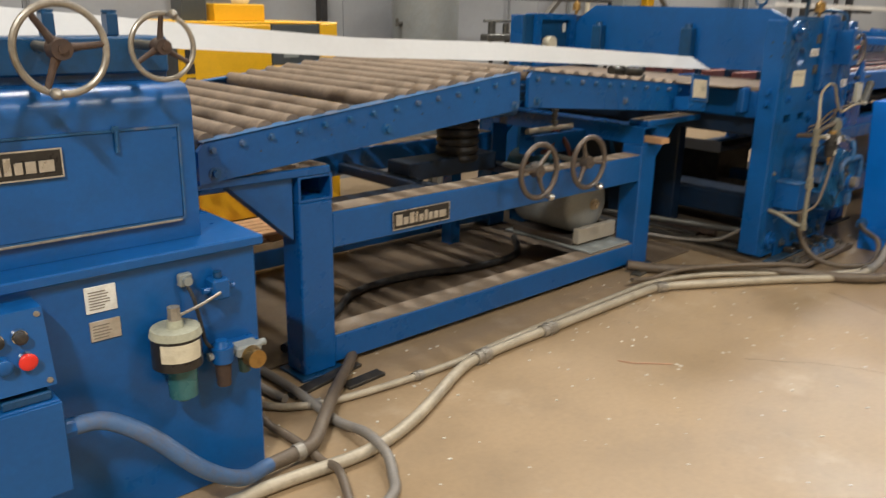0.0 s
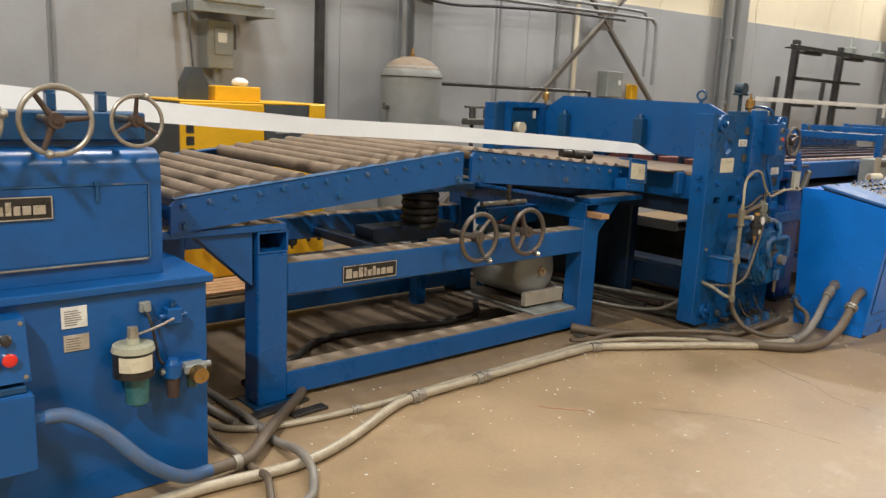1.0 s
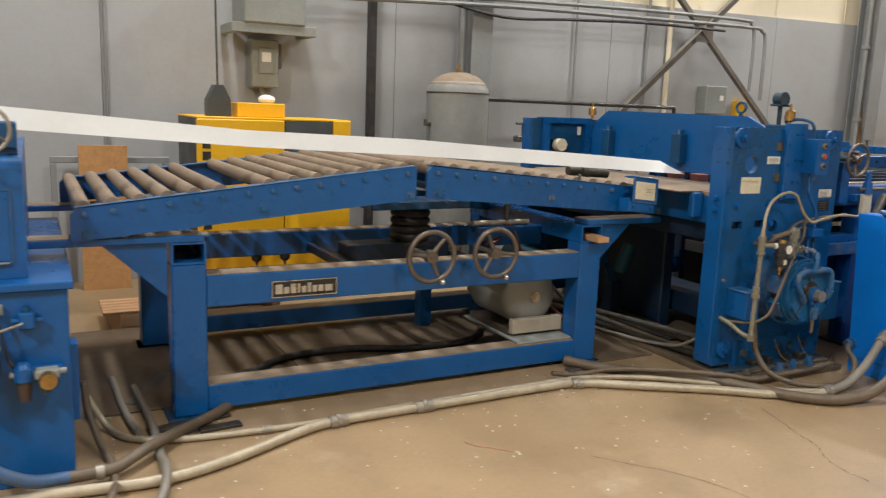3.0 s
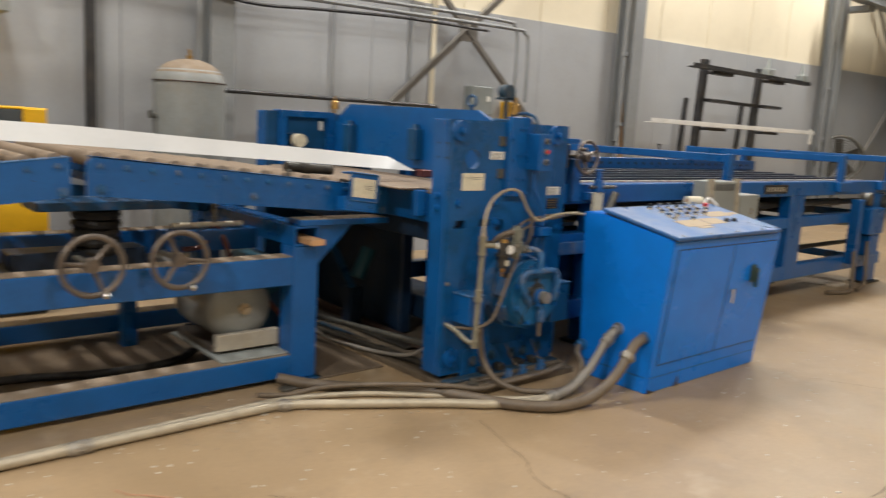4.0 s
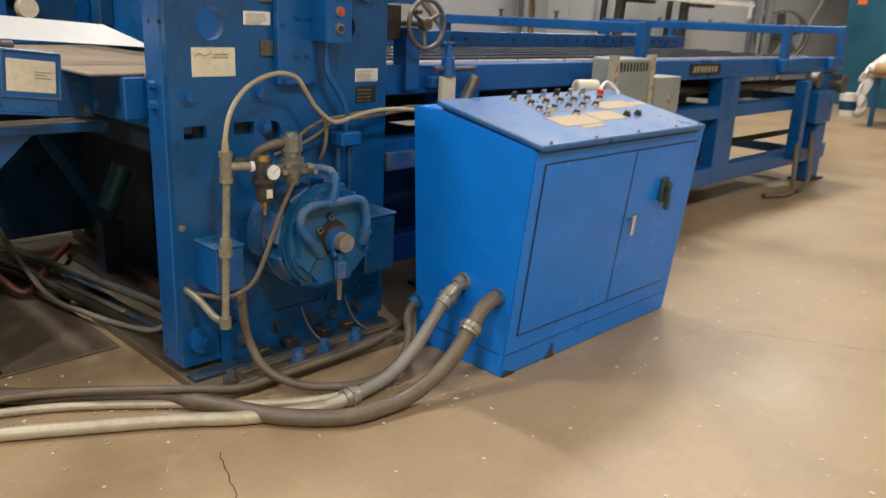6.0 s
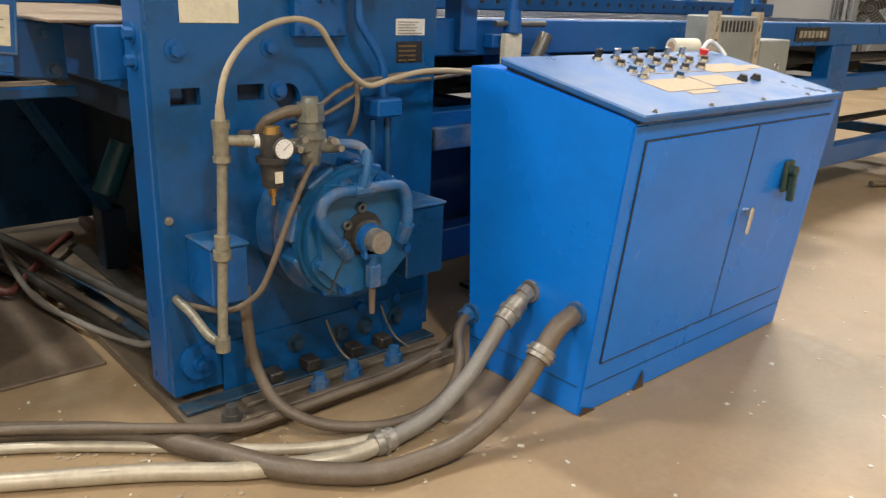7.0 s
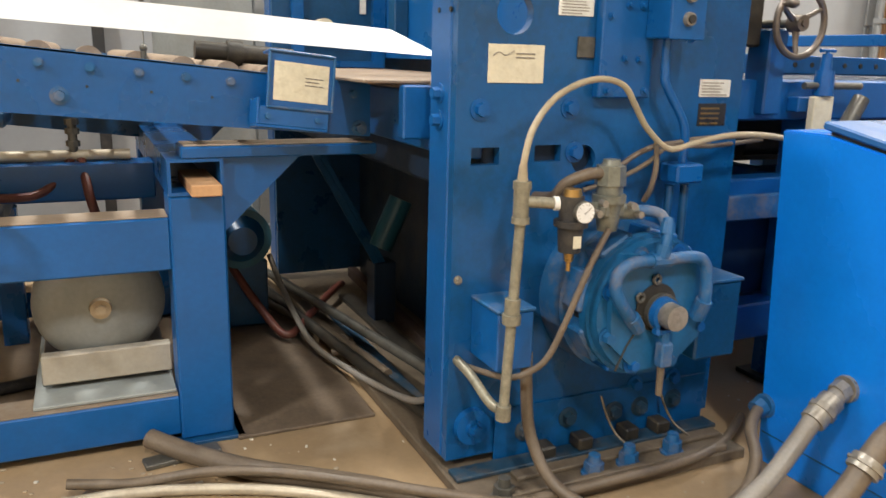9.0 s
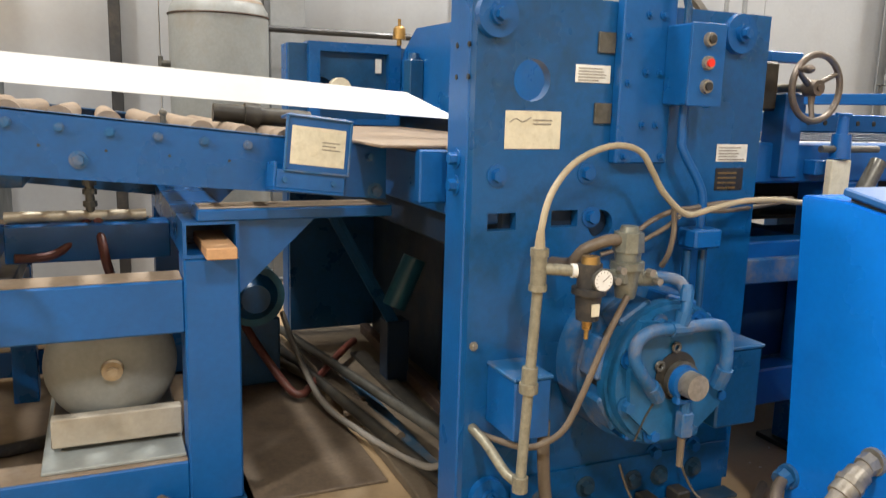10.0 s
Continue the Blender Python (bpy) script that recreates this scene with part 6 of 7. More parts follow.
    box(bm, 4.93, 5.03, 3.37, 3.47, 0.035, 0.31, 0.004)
    part("foot", bm, SHADE_NAVY, st)


under_table()


# ---- run-out table behind the shear ----
def runout():
    r = thing("runout_table", "long blue steel run-out table with belts and cross arms", "table", (8.8, 3.1, 0))
    Y0, Y1 = 2.30, 4.02
    for y0, y1 in ((Y0, Y0 + 0.10), (Y1 - 0.10, Y1)):
        for z0, z1, nm in ((1.0, 1.135, "top_beam"), (0.70, 0.80, "middle_beam"), (0.20, 0.335, "bottom_beam")):
            bm = bm_new()
            box(bm, 5.80, 11.42, y0, y1, z0, z1, 0.006)
            part(nm, bm, BLUE, r)
        for x in (6.15, 7.70, 9.09, 11.04):
            stands = x in (6.15, 11.04)
            bm = bm_new()
            box(bm, x, x + 0.28, y0 - 0.006, y1 + 0.006, 0.02 if stands else 0.20, 1.0, 0.006)
            lg = part("leg", bm, BLUE, r)
            if stands:
                bm = bm_new()
                box(bm, x - 0.03, x + 0.33, y0 - 0.05, y1 + 0.05, 0, 0.02, 0.003)
                part("foot_plate", bm, GREASE, lg)
    for x in (6.2, 7.75, 9.14, 11.09):
        for z in (0.22, 0.71):
            bm = bm_new()
            box(bm, x, x + 0.09, Y0 + 0.1, Y1 - 0.1, z, z + 0.08, 0.004)
            part("cross_member", bm, DUSTBLUE, r)
    bm = bm_new()
    box(bm, 5.80, 11.40, Y0 + 0.1, Y1 - 0.1, 1.03, 1.05, 0.003)
    part("bed", bm, DUSTBLUE, r)
    for y in (2.46, 2.72, 2.98, 3.24, 3.5, 3.76):
        bm = bm_new()
        box(bm, 5.85, 11.35, y, y + 0.09, 1.055, 1.11, 0.004)
        part("belt", bm, BELT, r)
        # Bars behind the first are navy so they read as dark gaps.
        bm = bm_new()
        box(bm, 5.85, 11.35, y + 0.11, y + 0.15, 1.05, 1.13, 0.003)
        part("slide_bar", bm, SILVER if y < 2.5 else SHADE_NAVY, r)
    bm = bm_new()
    box(bm, 6.2, 11.4, 3.90, 3.93, 1.135, 1.245, 0.004)
    fe = part("side_fence", bm, BLUE, r)
    for k in range(34):
        bm = bm_new()
        cyl(bm, (6.4 + 0.145 * k, 3.9, 1.19), (6.4 + 0.145 * k, 3.894, 1.19), 0.016, None, 10)
        part("fence_hole", bm, GREASE, fe)
    for k in range(17):
        bm = bm_new()
        cyl(bm, (6.4 + 0.29 * k, 3.94, 1.215), (6.4 + 0.29 * k, 4.0, 1.215), 0.024, None, 12)
        part("guide_roller", bm, STEEL, fe)
    for x in (7.90, 10.10, 11.36):
        bm = bm_new()
        box(bm, x, x + 0.07, Y0 - 0.012, 4.10, 1.30 + 0.012 * (x - 7.9), 1.365 + 0.012 * (x - 7.9), 0.004)
        am = part("cross_arm", bm, BLUE, r)
        for y in (Y0 - 0.015, 4.04):
            bm = bm_new()
            box(bm, x - 0.004, x + 0.08, y, y + 0.055, 1.12 if x < 11 else 1.05, 1.37 + 0.012 * (x - 7.9), 0.004)
            part("arm_post", bm, BLUE, am)
        for y in (3.0, 3.5):
            bm = bm_new()
            cyl(bm, (x + 0.035, y, 1.365), (x + 0.035, y, 1.41), 0.012, None, 8)
            box(bm, x + 0.015, x + 0.055, y - 0.015, y + 0.015, 1.408, 1.418, 0.002)
            part("stop_pin", bm, CASTGREY, am)
    for x, z in ((10.0, 0.97), (11.05, 0.98)):
        bm = bm_new()
        box(bm, x, x + 0.30, Y0 - 0.06, Y0, z + 0.06, z + 0.16, 0.008)
        part("bearing_bracket", bm, BLUE, r)
    bm = bm_new()
    box(bm, 8.56, 9.0, Y0 - 0.008, Y0, 1.03, 1.11, 0.002)
    pl = part("name_plate", bm, BLACKPLATE, r, "black maker's plate with raised metal blocks")
    bm = bm_new()
    for k in range(7):
        box(bm, 8.6 + 0.052 * k, 8.635 + 0.052 * k, Y0 - 0.011, Y0 - 0.008, 1.05, 1.09, 0)
    part("raised_block", bm, SILVER, pl)
    # drive parts at the far end
    d = thing("drive_unit", "blue geared drive with chains at the run-out table end", "drive", (10.9, 2.3, 0.3))
    bm = bm_new()
    box(bm, 10.66, 11.02, 2.16, 2.30, 0.58, 0.86, 0.01)
    box(bm, 10.78, 10.98, 2.18, 2.30, 0.34, 0.56, 0.01)
    part("gear_case", bm, BLUE, d)
    bm = bm_new()
    cyl(bm, (10.7, 2.2, 0.95), (10.7, 2.3, 0.95), 0.07, None, 20)
    part("sprocket", bm, CASTGREY, d)
    bm = bm_new()
    cyl(bm, (11.28, 2.18, 0.90), (11.28, 2.3, 0.90), 0.08, None, 20)
    part("sprocket", bm, CASTGREY, d)
    bm = bm_new()
    box(bm, 10.45, 10.55, 2.2, 2.3, 0.27, 0.95, 0.005)
    part("hanger", bm, BLUE, d)
    bm = bm_new()
    sweep(bm, [(10.5, 2.24, 0.5), (10.45, 2.2, 0.35), (10.35, 2.15, 0.15), (10.2, 2.1, 0.03), (9.9, 2.2, 0.03)], 0.022, 8)
    sweep(bm, [(10.75, 2.2, 0.5), (10.65, 2.15, 0.3), (10.55, 2.1, 0.1), (10.35, 2.1, 0.03)], 0.02, 8)
    part("hose", bm, HOSE, d)
    m = thing("drive_motor", "dark greenish motor standing under the run-out table", "motor", (9.75, 2.9, 0.0))
    bm = bm_new()
    cyl(bm, (9.6, 2.9, 0.35), (10.0, 2.9, 0.35), 0.12, None, 20)
    cyl(bm, (10.0, 2.9, 0.35), (10.15, 2.9, 0.35), 0.03, None, 10)
    part("body", bm, DARKGREEN, m)
    bm = bm_new()
    box(bm, 9.6, 9.98, 2.78, 3.02, 0.0, 0.24, 0.008)
    part("stand", bm, GREASE, m)
    for x0, x1, z0, z1 in ((8.1, 8.6, 0.79, 0.97), (8.75, 9.05, 0.79, 0.92), (9.6, 10.2, 0.79, 0.9)):
        bm = bm_new()
        box(bm, x0, x1, 2.55, 3.1, z0, z1, 0.01)
        cyl(bm, (x0 + 0.1, 2.5, z1 - 0.06), (x0 + 0.1, 2.6, z1 - 0.06), 0.05, None, 16)
        solo("machine_block", bm, GREASE, "greasy dark drive block on the table cross members", "drive block", (x0, 2.8, z0), "drive blocks")
    for y, z, rr, mt in ((2.50, 0.90, 0.03, CASTGREY), (2.75, 0.86, 0.045, GREASE), (2.6, 0.42, 0.025, GREASE), (3.3, 0.45, 0.05, GREASE)):
        bm = bm_new()
        cyl(bm, (6.3, y, z), (11.2, y, z), rr, None, 14)
        solo("line_shaft", bm, mt, "long dark drive shaft inside the run-out table", "shaft", (8.7, y, z), "line shafts")
    # Dark sheet added as a backdrop to make the table's inside look shaded.
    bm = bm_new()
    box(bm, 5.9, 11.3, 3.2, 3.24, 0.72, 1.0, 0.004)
    solo("dark_backdrop", bm, SHADE_NAVY, "added dark backdrop sheet inside the run-out table", "tray", (8.7, 3.2, 0.72))
    bm = bm_new()
    box(bm, 5.80, 7.6, 2.29, 2.9, 0.72, 0.745, 0.004)
    box(bm, 5.80, 7.6, 2.27, 2.29, 0.66, 0.745, 0.004)
    solo("side_shelf", bm, DUSTBLUE, "dusty blue shelf beside the shear outlet", "shelf", (6.8, 2.5, 0.72))
    bm = bm_new()
    box(bm, 6.05, 6.22, 2.34, 2.46, 0.745, 0.775, 0.006)
    solo("white_offcut", bm, WHITEPL, "white metal offcut on the shelf", "offcut", (6.1, 2.4, 0.745))
    # Sheet added to close the open gap, its navy darkened to stand for shade.
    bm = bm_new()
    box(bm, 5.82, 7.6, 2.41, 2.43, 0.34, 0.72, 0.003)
    solo("side_sheet", bm, SHADE_NAVY, "added dark blue sheet panel closing the run-out table side", "panel", (6.7, 2.42, 0.34))
    # bright-rimmed scrap bin at the shear outlet
    sb = thing("scrap_bin", "dark scrap bin with a bright galvanized rim below the shear outlet", "bin", (6.2, 3.4, 0))
    bm = bm_new()
    box(bm, 5.98, 6.5, 3.16, 3.68, 0.0, 0.46, 0.006)
    part("body", bm, GREASE, sb)
    bm = bm_new()
    box(bm, 5.965, 5.98, 3.15, 3.69, 0.455, 0.545, 0.003)
    part("rim", bm, STRIPM, sb)
    # electrical boxes on slotted channel
    e = thing("electrical_panel", "grey electrical boxes on slotted steel channel posts", "electrical panel", (7.5, 2.15, 0.6))
    for x in (7.20, 7.58):
        bm = bm_new()
        prism(bm, rect(x, x + 0.045, 0.60, 1.19), "y", 2.02, 2.026, [rect(x + 0.015, x + 0.03, z, z + 0.03) for z in (0.98, 1.04, 1.10, 1.15)])
        box(bm, x, x + 0.004, 2.026, 2.06, 0.60, 1.19, 0)
        box(bm, x + 0.041, x + 0.045, 2.026, 2.06, 0.60, 1.19, 0)
        part("channel_post", bm, GALV, e)
    bm = bm_new()
    box(bm, 7.25, 7.58, 2.03, 2.20, 0.82, 1.17, 0.006)
    a = part("resistor_box", bm, GREYBOX, e)
    bm = bm_new()
    for k in range(9):
        box(bm, 7.275 + 0.033 * k, 7.288 + 0.033 * k, 2.026, 2.03, 1.10, 1.15, 0)
    part("vent_slot", bm, BLACKRUB, a)
    bm = bm_new()
    box(bm, 7.68, 7.98, 2.04, 2.20, 0.84, 1.06, 0.006)
    b = part("starter_box", bm, GREYBOX, e)
    bm = bm_new()
    ring(bm, (7.86, 2.036, 0.93), (0, 1, 0), 0.022, 0.005, 18, 6)
    part("pull_ring", bm, CHROME, b)
    bm = bm_new()
    box(bm, 7.2, 8.0, 2.2, 2.3, 0.86, 0.90, 0.003)
    box(bm, 7.2, 7.74, 2.06, 2.3, 0.60, 0.63, 0.003)
    part("bracket", bm, GALV, e)
    # filter set beside the shear
    f = thing("filter_regulator", "blue air filter regulator with a clear bowl and paper tag", "regulator", (6.05, 2.2, 0.8))
    bm = bm_new()
    cyl(bm, (6.12, 2.22, 1.09), (6.12, 2.22, 1.17), 0.035, 0.03, 18)
    cyl(bm, (6.12, 2.22, 1.17), (6.12, 2.22, 1.225), 0.02, 0.017, 14)
    cyl(bm, (6.085, 2.22, 1.235), (6.155, 2.22, 1.235), 0.006, None, 8)
    cyl(bm, (6.12, 2.22, 1.225), (6.12, 2.22, 1.24), 0.006, None, 8)
    part("regulator_head", bm, BLUE, f)
    bm = bm_new()
    box(bm, 6.075, 6.165, 2.205, 2.235, 0.94, 1.085, 0.004)
    part("paper_tag", bm, LABEL, f)
    bm = bm_new()
    cyl(bm, (6.03, 2.22, 1.12), (6.3, 2.22, 1.12), 0.012, None, 10)
    cyl(bm, (6.2, 2.2, 0.93), (6.29, 2.2, 1.08), 0.028, None, 14)
    part("pipe", bm, CASTGREY, f)
    bm = bm_new()
    box(bm, 6.05, 6.20, 2.25, 2.31, 1.03, 1.08, 0.003)
    part("bracket", bm, BLUE, f)
    # bracket that carries the shear's handwheel
    b = thing("handwheel_bracket", "dark blue bracket and gear between shear and run-out table", "bracket", (5.85, 2.4, 1.1))
    bm = bm_new()
    box(bm, 5.66, 5.90, 2.30, 2.45, 1.24, 1.40, 0.008)
    part("gear_case", bm, GREASE, b)
    bm = bm_new()
    box(bm, 5.66, 6.02, 2.32, 2.36, 1.40, 1.435, 0.004)
    box(bm, 5.90, 5.98, 2.26, 2.36, 1.02, 1.30, 0.006)
    part("arm", bm, BLUE, b)
    bm = bm_new()
    box(bm, 5.66, 5.80, 2.28, 2.36, 1.10, 1.17, 0.006)
    part("block", bm, CASTGREY, b)


runout()
handwheel((5.955, 2.2, 1.316), 0.105, "dark iron handwheel on the shear's delivery side", knob=2.6, turn=0.5, dark=True, knob_mat=IRON, shaft=0.2)


# ---- things along the wall ----
def tank():
    TX, TY, TR = 4.51, 5.16, 0.85
    t = thing("air_receiver", "upright grey air receiver tank with a domed dusty top", "tank", (TX, TY, 0))
    bm = bm_new()
    prof = [(0.0, 1.90), (0.10, 1.895), (0.20, 1.865), (0.28, 1.815), (0.325, 1.75), (0.33, 1.70), (0.33, 0.45), (0.30, 0.36), (0.2, 0.30), (0, 0.28)]
    rows = []
    for r, z in prof:
        rows.append([bm.verts.new((TX + TR * r * math.cos(2 * math.pi * k / 40), TY + TR * r * math.sin(2 * math.pi * k / 40), z - 0.02)) for k in range(40)])
    for a, b in zip(rows, rows[1:]):
        for k in range(40):
            bm.faces.new((a[k], b[k], b[(k + 1) % 40], a[(k + 1) % 40]))
    bmesh.ops.remove_doubles(bm, verts=bm.verts, dist=0.001)
    part("shell", bm, TANKGREY, t)
    bm = bm_new()
    rows = [[bm.verts.new((TX + TR * r * math.cos(2 * math.pi * k / 40), TY + TR * r * math.sin(2 * math.pi * k / 40), z - 0.016)) for k in range(40)] for r, z in ((0.001, 1.90), (0.10, 1.895), (0.20, 1.865), (0.27, 1.822), (0.30, 1.785))]
    for a, b in zip(rows, rows[1:]):
        for k in range(40):
            bm.faces.new((a[k], b[k], b[(k + 1) % 40], a[(k + 1) % 40]))
    part("dust_coat", bm, DUSTY, t, "brown dust lying on the dome")
    bm = bm_new()
    ring(bm, (TX, TY, 1.70), (0, 0, 1), 0.281, 0.006, 48, 6)
    part("weld_seam", bm, RUST, t)
    bm = bm_new()
    cyl(bm, (TX, TY, 1.87), (TX, TY, 1.91), 0.025, None, 10)
    cyl(bm, (TX, TY, 1.91), (TX, TY, 1.96), 0.014, 0.01, 10)
    part("safety_valve", bm, BRASS, t)
    bm = bm_new()
    cyl(bm, (4.24, 5.14, 1.42), (4.18, 5.13, 1.42), 0.02, None, 10)
    cyl(bm, (4.18, 5.13, 1.40), (4.18, 5.13, 1.46), 0.014, None, 10)
    part("side_valve", bm, CASTGREY, t)
    for a in (0.5, 2.6, 4.7):
        bm = bm_new()
        x, y = TX + 0.24 * math.cos(a), TY + 0.24 * math.sin(a)
        box(bm, x - 0.03, x + 0.03, y - 0.03, y + 0.03, 0, 0.5, 0.004)
        part("leg", bm, TANKGREY, t)
    bm = bm_new()
    cyl(bm, (4.75, 5.25, 1.66), (7.2, 5.25, 1.66), 0.02, None, 10)
    cyl(bm, (7.2, 5.25, 1.66), (7.2, 5.25, 0.0), 0.02, None, 10)
    part("outlet_pipe", bm, BLACKMET, t, "dark outlet pipe")


tank()


def compressor():
    c = thing("screw_compressor", "yellow and charcoal cabinet compressor standing before the wall", "compressor", (2.97, 5.6, 0))
    x0, xm, x1, y0, y1 = 2.15, 2.81, 3.35, 4.78, 5.6
    bm = bm_new()
    box(bm, x0 + 0.004, x1, y0 + 0.02, y1, 0.10, 1.425, 0.008)
    part("cabinet", bm, CHARCOAL, c)
    for xa, xb, z0, z1, nm in ((x0, xm - 0.004, 0.12, 1.42, "door"), (xm + 0.004, x1 - 0.005, 0.12, 1.15, "door"), (3.20, x1 - 0.005, 1.155, 1.43, "upper_panel")):
        bm = bm_new()
        box(bm, xa, xb, y0 - 0.006, y0 + 0.02, z0, z1, 0.008)
        part(nm, bm, YELLOW, c)
    bm = bm_new()
    box(bm, xm + 0.004, 3.195, y0, y0 + 0.02, 1.155, 1.42, 0.006)
    cp = part("control_panel", bm, CHARCOAL, c)
    bm = bm_new()
    box(bm, 2.90, 3.02, y0 - 0.003, y0, 1.20, 1.26, 0.002)
    part("display", bm, GREYBOX, cp)
    bm = bm_new()
    box(bm, x0, x1, y0, y1, 1.42, 1.435, 0.004)
    part("top_panel", bm, YELLOW, c)
    bm = bm_new()
    box(bm, 2.48, 2.85, 4.92, 5.4, 1.435, 1.545, 0.006)
    part("duct_box", bm, YELLOW, c)
    bm = bm_new()
    prism(bm, [(2.27, 1.435), (2.44, 1.435), (2.44, 1.56), (2.385, 1.67), (2.325, 1.67), (2.27, 1.56)], "y", 4.95, 5.1)
    fn = part("funnel", bm, CHARCOAL, c)
    bm = bm_new()
    cyl(bm, (2.355, 5.02, 1.67), (2.40, 5.3, 2.6), 0.008, None, 8)
    part("cord", bm, BLACKRUB, fn)
    bm = bm_new()
    box(bm, x0 + 0.02, x1 - 0.02, y0 + 0.03, y1 - 0.02, 0.0, 0.10, 0.004)
    part("plinth", bm, BLACKRUB, c)
    # upright row of plain dark blocks in place of the maker's lettering
    for k in range(9):
        bm = bm_new()
        box(bm, 2.19, 2.25, y0 - 0.009, y0 - 0.006, 0.60 + 0.086 * k, 0.60 + 0.086 * k + 0.064, 0.002)
        part("logo_block", bm, BLACKRUB, c)
    bm = bm_new()
    box(bm, 2.50, 2.75, y0 - 0.009, y0 - 0.006, 1.035, 1.10, 0.001)
    lb = part("dealer_label", bm, WHITELABEL, c)
    bars(lb, "y", 2.52, 2.70, 1.05, 1.095, y0 - 0.009, 2, INK, seed=8)
    for x in (3.2, 3.3):
        bolt(c, (x, y0 - 0.006, 0.35), (0, -1, 0), 0.012, 0.006, BLACKRUB)
    bm = bm_new()
    ball(bm, (2.74, 5.05, 1.575), 0.05, (1.4, 1, 0.75), 12)
    solo("white_rag", bm, WHITEPL, "crumpled white rag on the compressor top", "rag", (2.74, 5.05, 1.545))
    bm = bm_new()
    box(bm, 1.40, 1.76, 5.62, 5.64, 0.0, 1.17, 0.002)
    solo("strand_board", bm, OSB, "orange strand board standing against the wall", "board", (1.58, 5.6, 0))
    bm = bm_new()
    box(bm, 1.2, 2.1, 5.75, 5.8, 1.02, 1.07, 0.004)
    box(bm, 1.2, 1.25, 5.75, 5.8, 0.0, 1.02, 0.004)
    box(bm, 2.05, 2.1, 5.75, 5.8, 0.0, 1.02, 0.004)
    solo("guard_rail", bm, COLUMN, "low grey steel rail along the wall", "rail", (1.6, 5.77, 0))
    # pallet and boards in front of it
    p = thing("wooden_pallet", "low pale wooden pallet on the floor behind the table", "pallet", (1.9, 4.6, 0))
    for k in range(5):
        bm = bm_new()
        box(bm, 1.45, 2.7, 4.38 + 0.08 * k, 4.445 + 0.08 * k, 0.10, 0.12, 0.003)
        part("board", bm, WOOD, p)
    for x in (1.5, 2.05, 2.6):
        bm = bm_new()
        box(bm, x, x + 0.06, 4.38, 4.76, 0.0, 0.10, 0.003)
        part("bearer", bm, WOOD, p)


compressor()


def wall_gear():
    d = thing("disconnect_switch", "grey wall disconnect box with a label under a larger grey cabinet", "electrical box", (2.95, 5.85, 1.65), "electrical boxes")
    bm = bm_new()
    box(bm, 2.80, 3.04, 5.76, WY - 0.036, 1.68, 2.09, 0.012)
    part("case", bm, GREYBOX, d)
    bm = bm_new()
    box(bm, 2.86, 2.99, 5.745, 5.76, 1.80, 2.02, 0.012)
    dr = part("cover", bm, GREYBOX, d)
    bm = bm_new()
    box(bm, 2.885, 2.965, 5.742, 5.745, 1.90, 1.98, 0.001)
    part("label", bm, WHITELABEL, dr)
    bm = bm_new()
    box(bm, 3.045, 3.07, 5.78, 5.82, 1.85, 2.06, 0.005)
    part("lever", bm, CASTGREY, d)
    bm = bm_new()
    cyl(bm, (2.92, 5.86, 1.56), (2.92, 5.86, 1.68), 0.03, None, 12)
    part("conduit", bm, GREYBOX, d)
    t = thing("transformer", "large grey transformer cabinet on wall brackets", "transformer", (2.92, 5.7, 2.15))
    bm = bm_new()
    box(bm, 2.68, 3.20, 5.5, WY - 0.036, 2.20, 2.85, 0.012)
    part("case", bm, GREYBOX, t)
    bm = bm_new()
    box(bm, 2.58, 3.30, 5.52, 5.57, 2.12, 2.20, 0.004)
    box(bm, 2.58, 2.63, 5.57, WY - 0.036, 2.12, 2.20, 0.004)
    box(bm, 3.25, 3.30, 5.57, WY - 0.036, 2.12, 2.20, 0.004)
    part("bracket", bm, GREYBOX, t)
    def run(name, pts, r, mt, lab):
        bm = bm_new()
        sweep(bm, pts, r, 8, 5)
        solo(name, bm, mt, lab, "conduit", pts[0], "wall conduits")
    y = WY - 0.36 - 0.05
    run("wall_conduit", [(3.28, y, 2.47), (5.2, y, 2.56), (7.0, y, 2.60), (8.6, y, 2.63), (8.8, y, 2.60), (8.87, y, 2.48), (8.88, y, 1.8)], 0.022, COLUMN, "grey conduit along the wall that bends down")
    run("wall_conduit", [(3.2, y, 2.54), (5.2, y, 2.62), (7.0, y, 2.68), (8.45, y, 2.70), (8.62, y, 2.66), (8.68, y, 2.5), (8.68, y, 1.9)], 0.020, COLUMN, "grey conduit along the wall that bends down")
    run("wall_conduit", [(3.4, y, 2.60), (4.3, y, 2.58), (5.2, y, 2.46), (6.0, y, 2.50), (7.0, y, 2.55), (8.2, y, 2.56)], 0.016, BLACKMET, "dark cable sagging along the wall")
    run("cream_pipe", [(7.66, 5.9, 0.6), (7.66, 5.9, 3.5), (7.66, 5.9, 6.8)], 0.028, CREAM, "cream painted vertical pipe on the wall")
    run("wall_conduit", [(6.35, 5.92, 0.4), (6.35, 5.92, 3.5), (6.35, 5.92, 6.8)], 0.014, COLUMN, "thin grey vertical conduit on the wall")
    run("wall_conduit", [(7.35, 5.92, 0.4), (7.35, 5.92, 3.0), (7.35, 5.92, 5.0)], 0.018, COLUMN, "grey vertical conduit on the wall")
    run("wall_conduit", [(1.65, 5.94, 0.0), (1.65, 5.94, 3.5), (1.65, 5.94, 6.8)], 0.012, COLUMN, "thin grey vertical conduit on the wall")
    bm = bm_new()
    box(bm, 3.93, 4.0, 5.85, 5.93, 0, 6.8, 0.004)
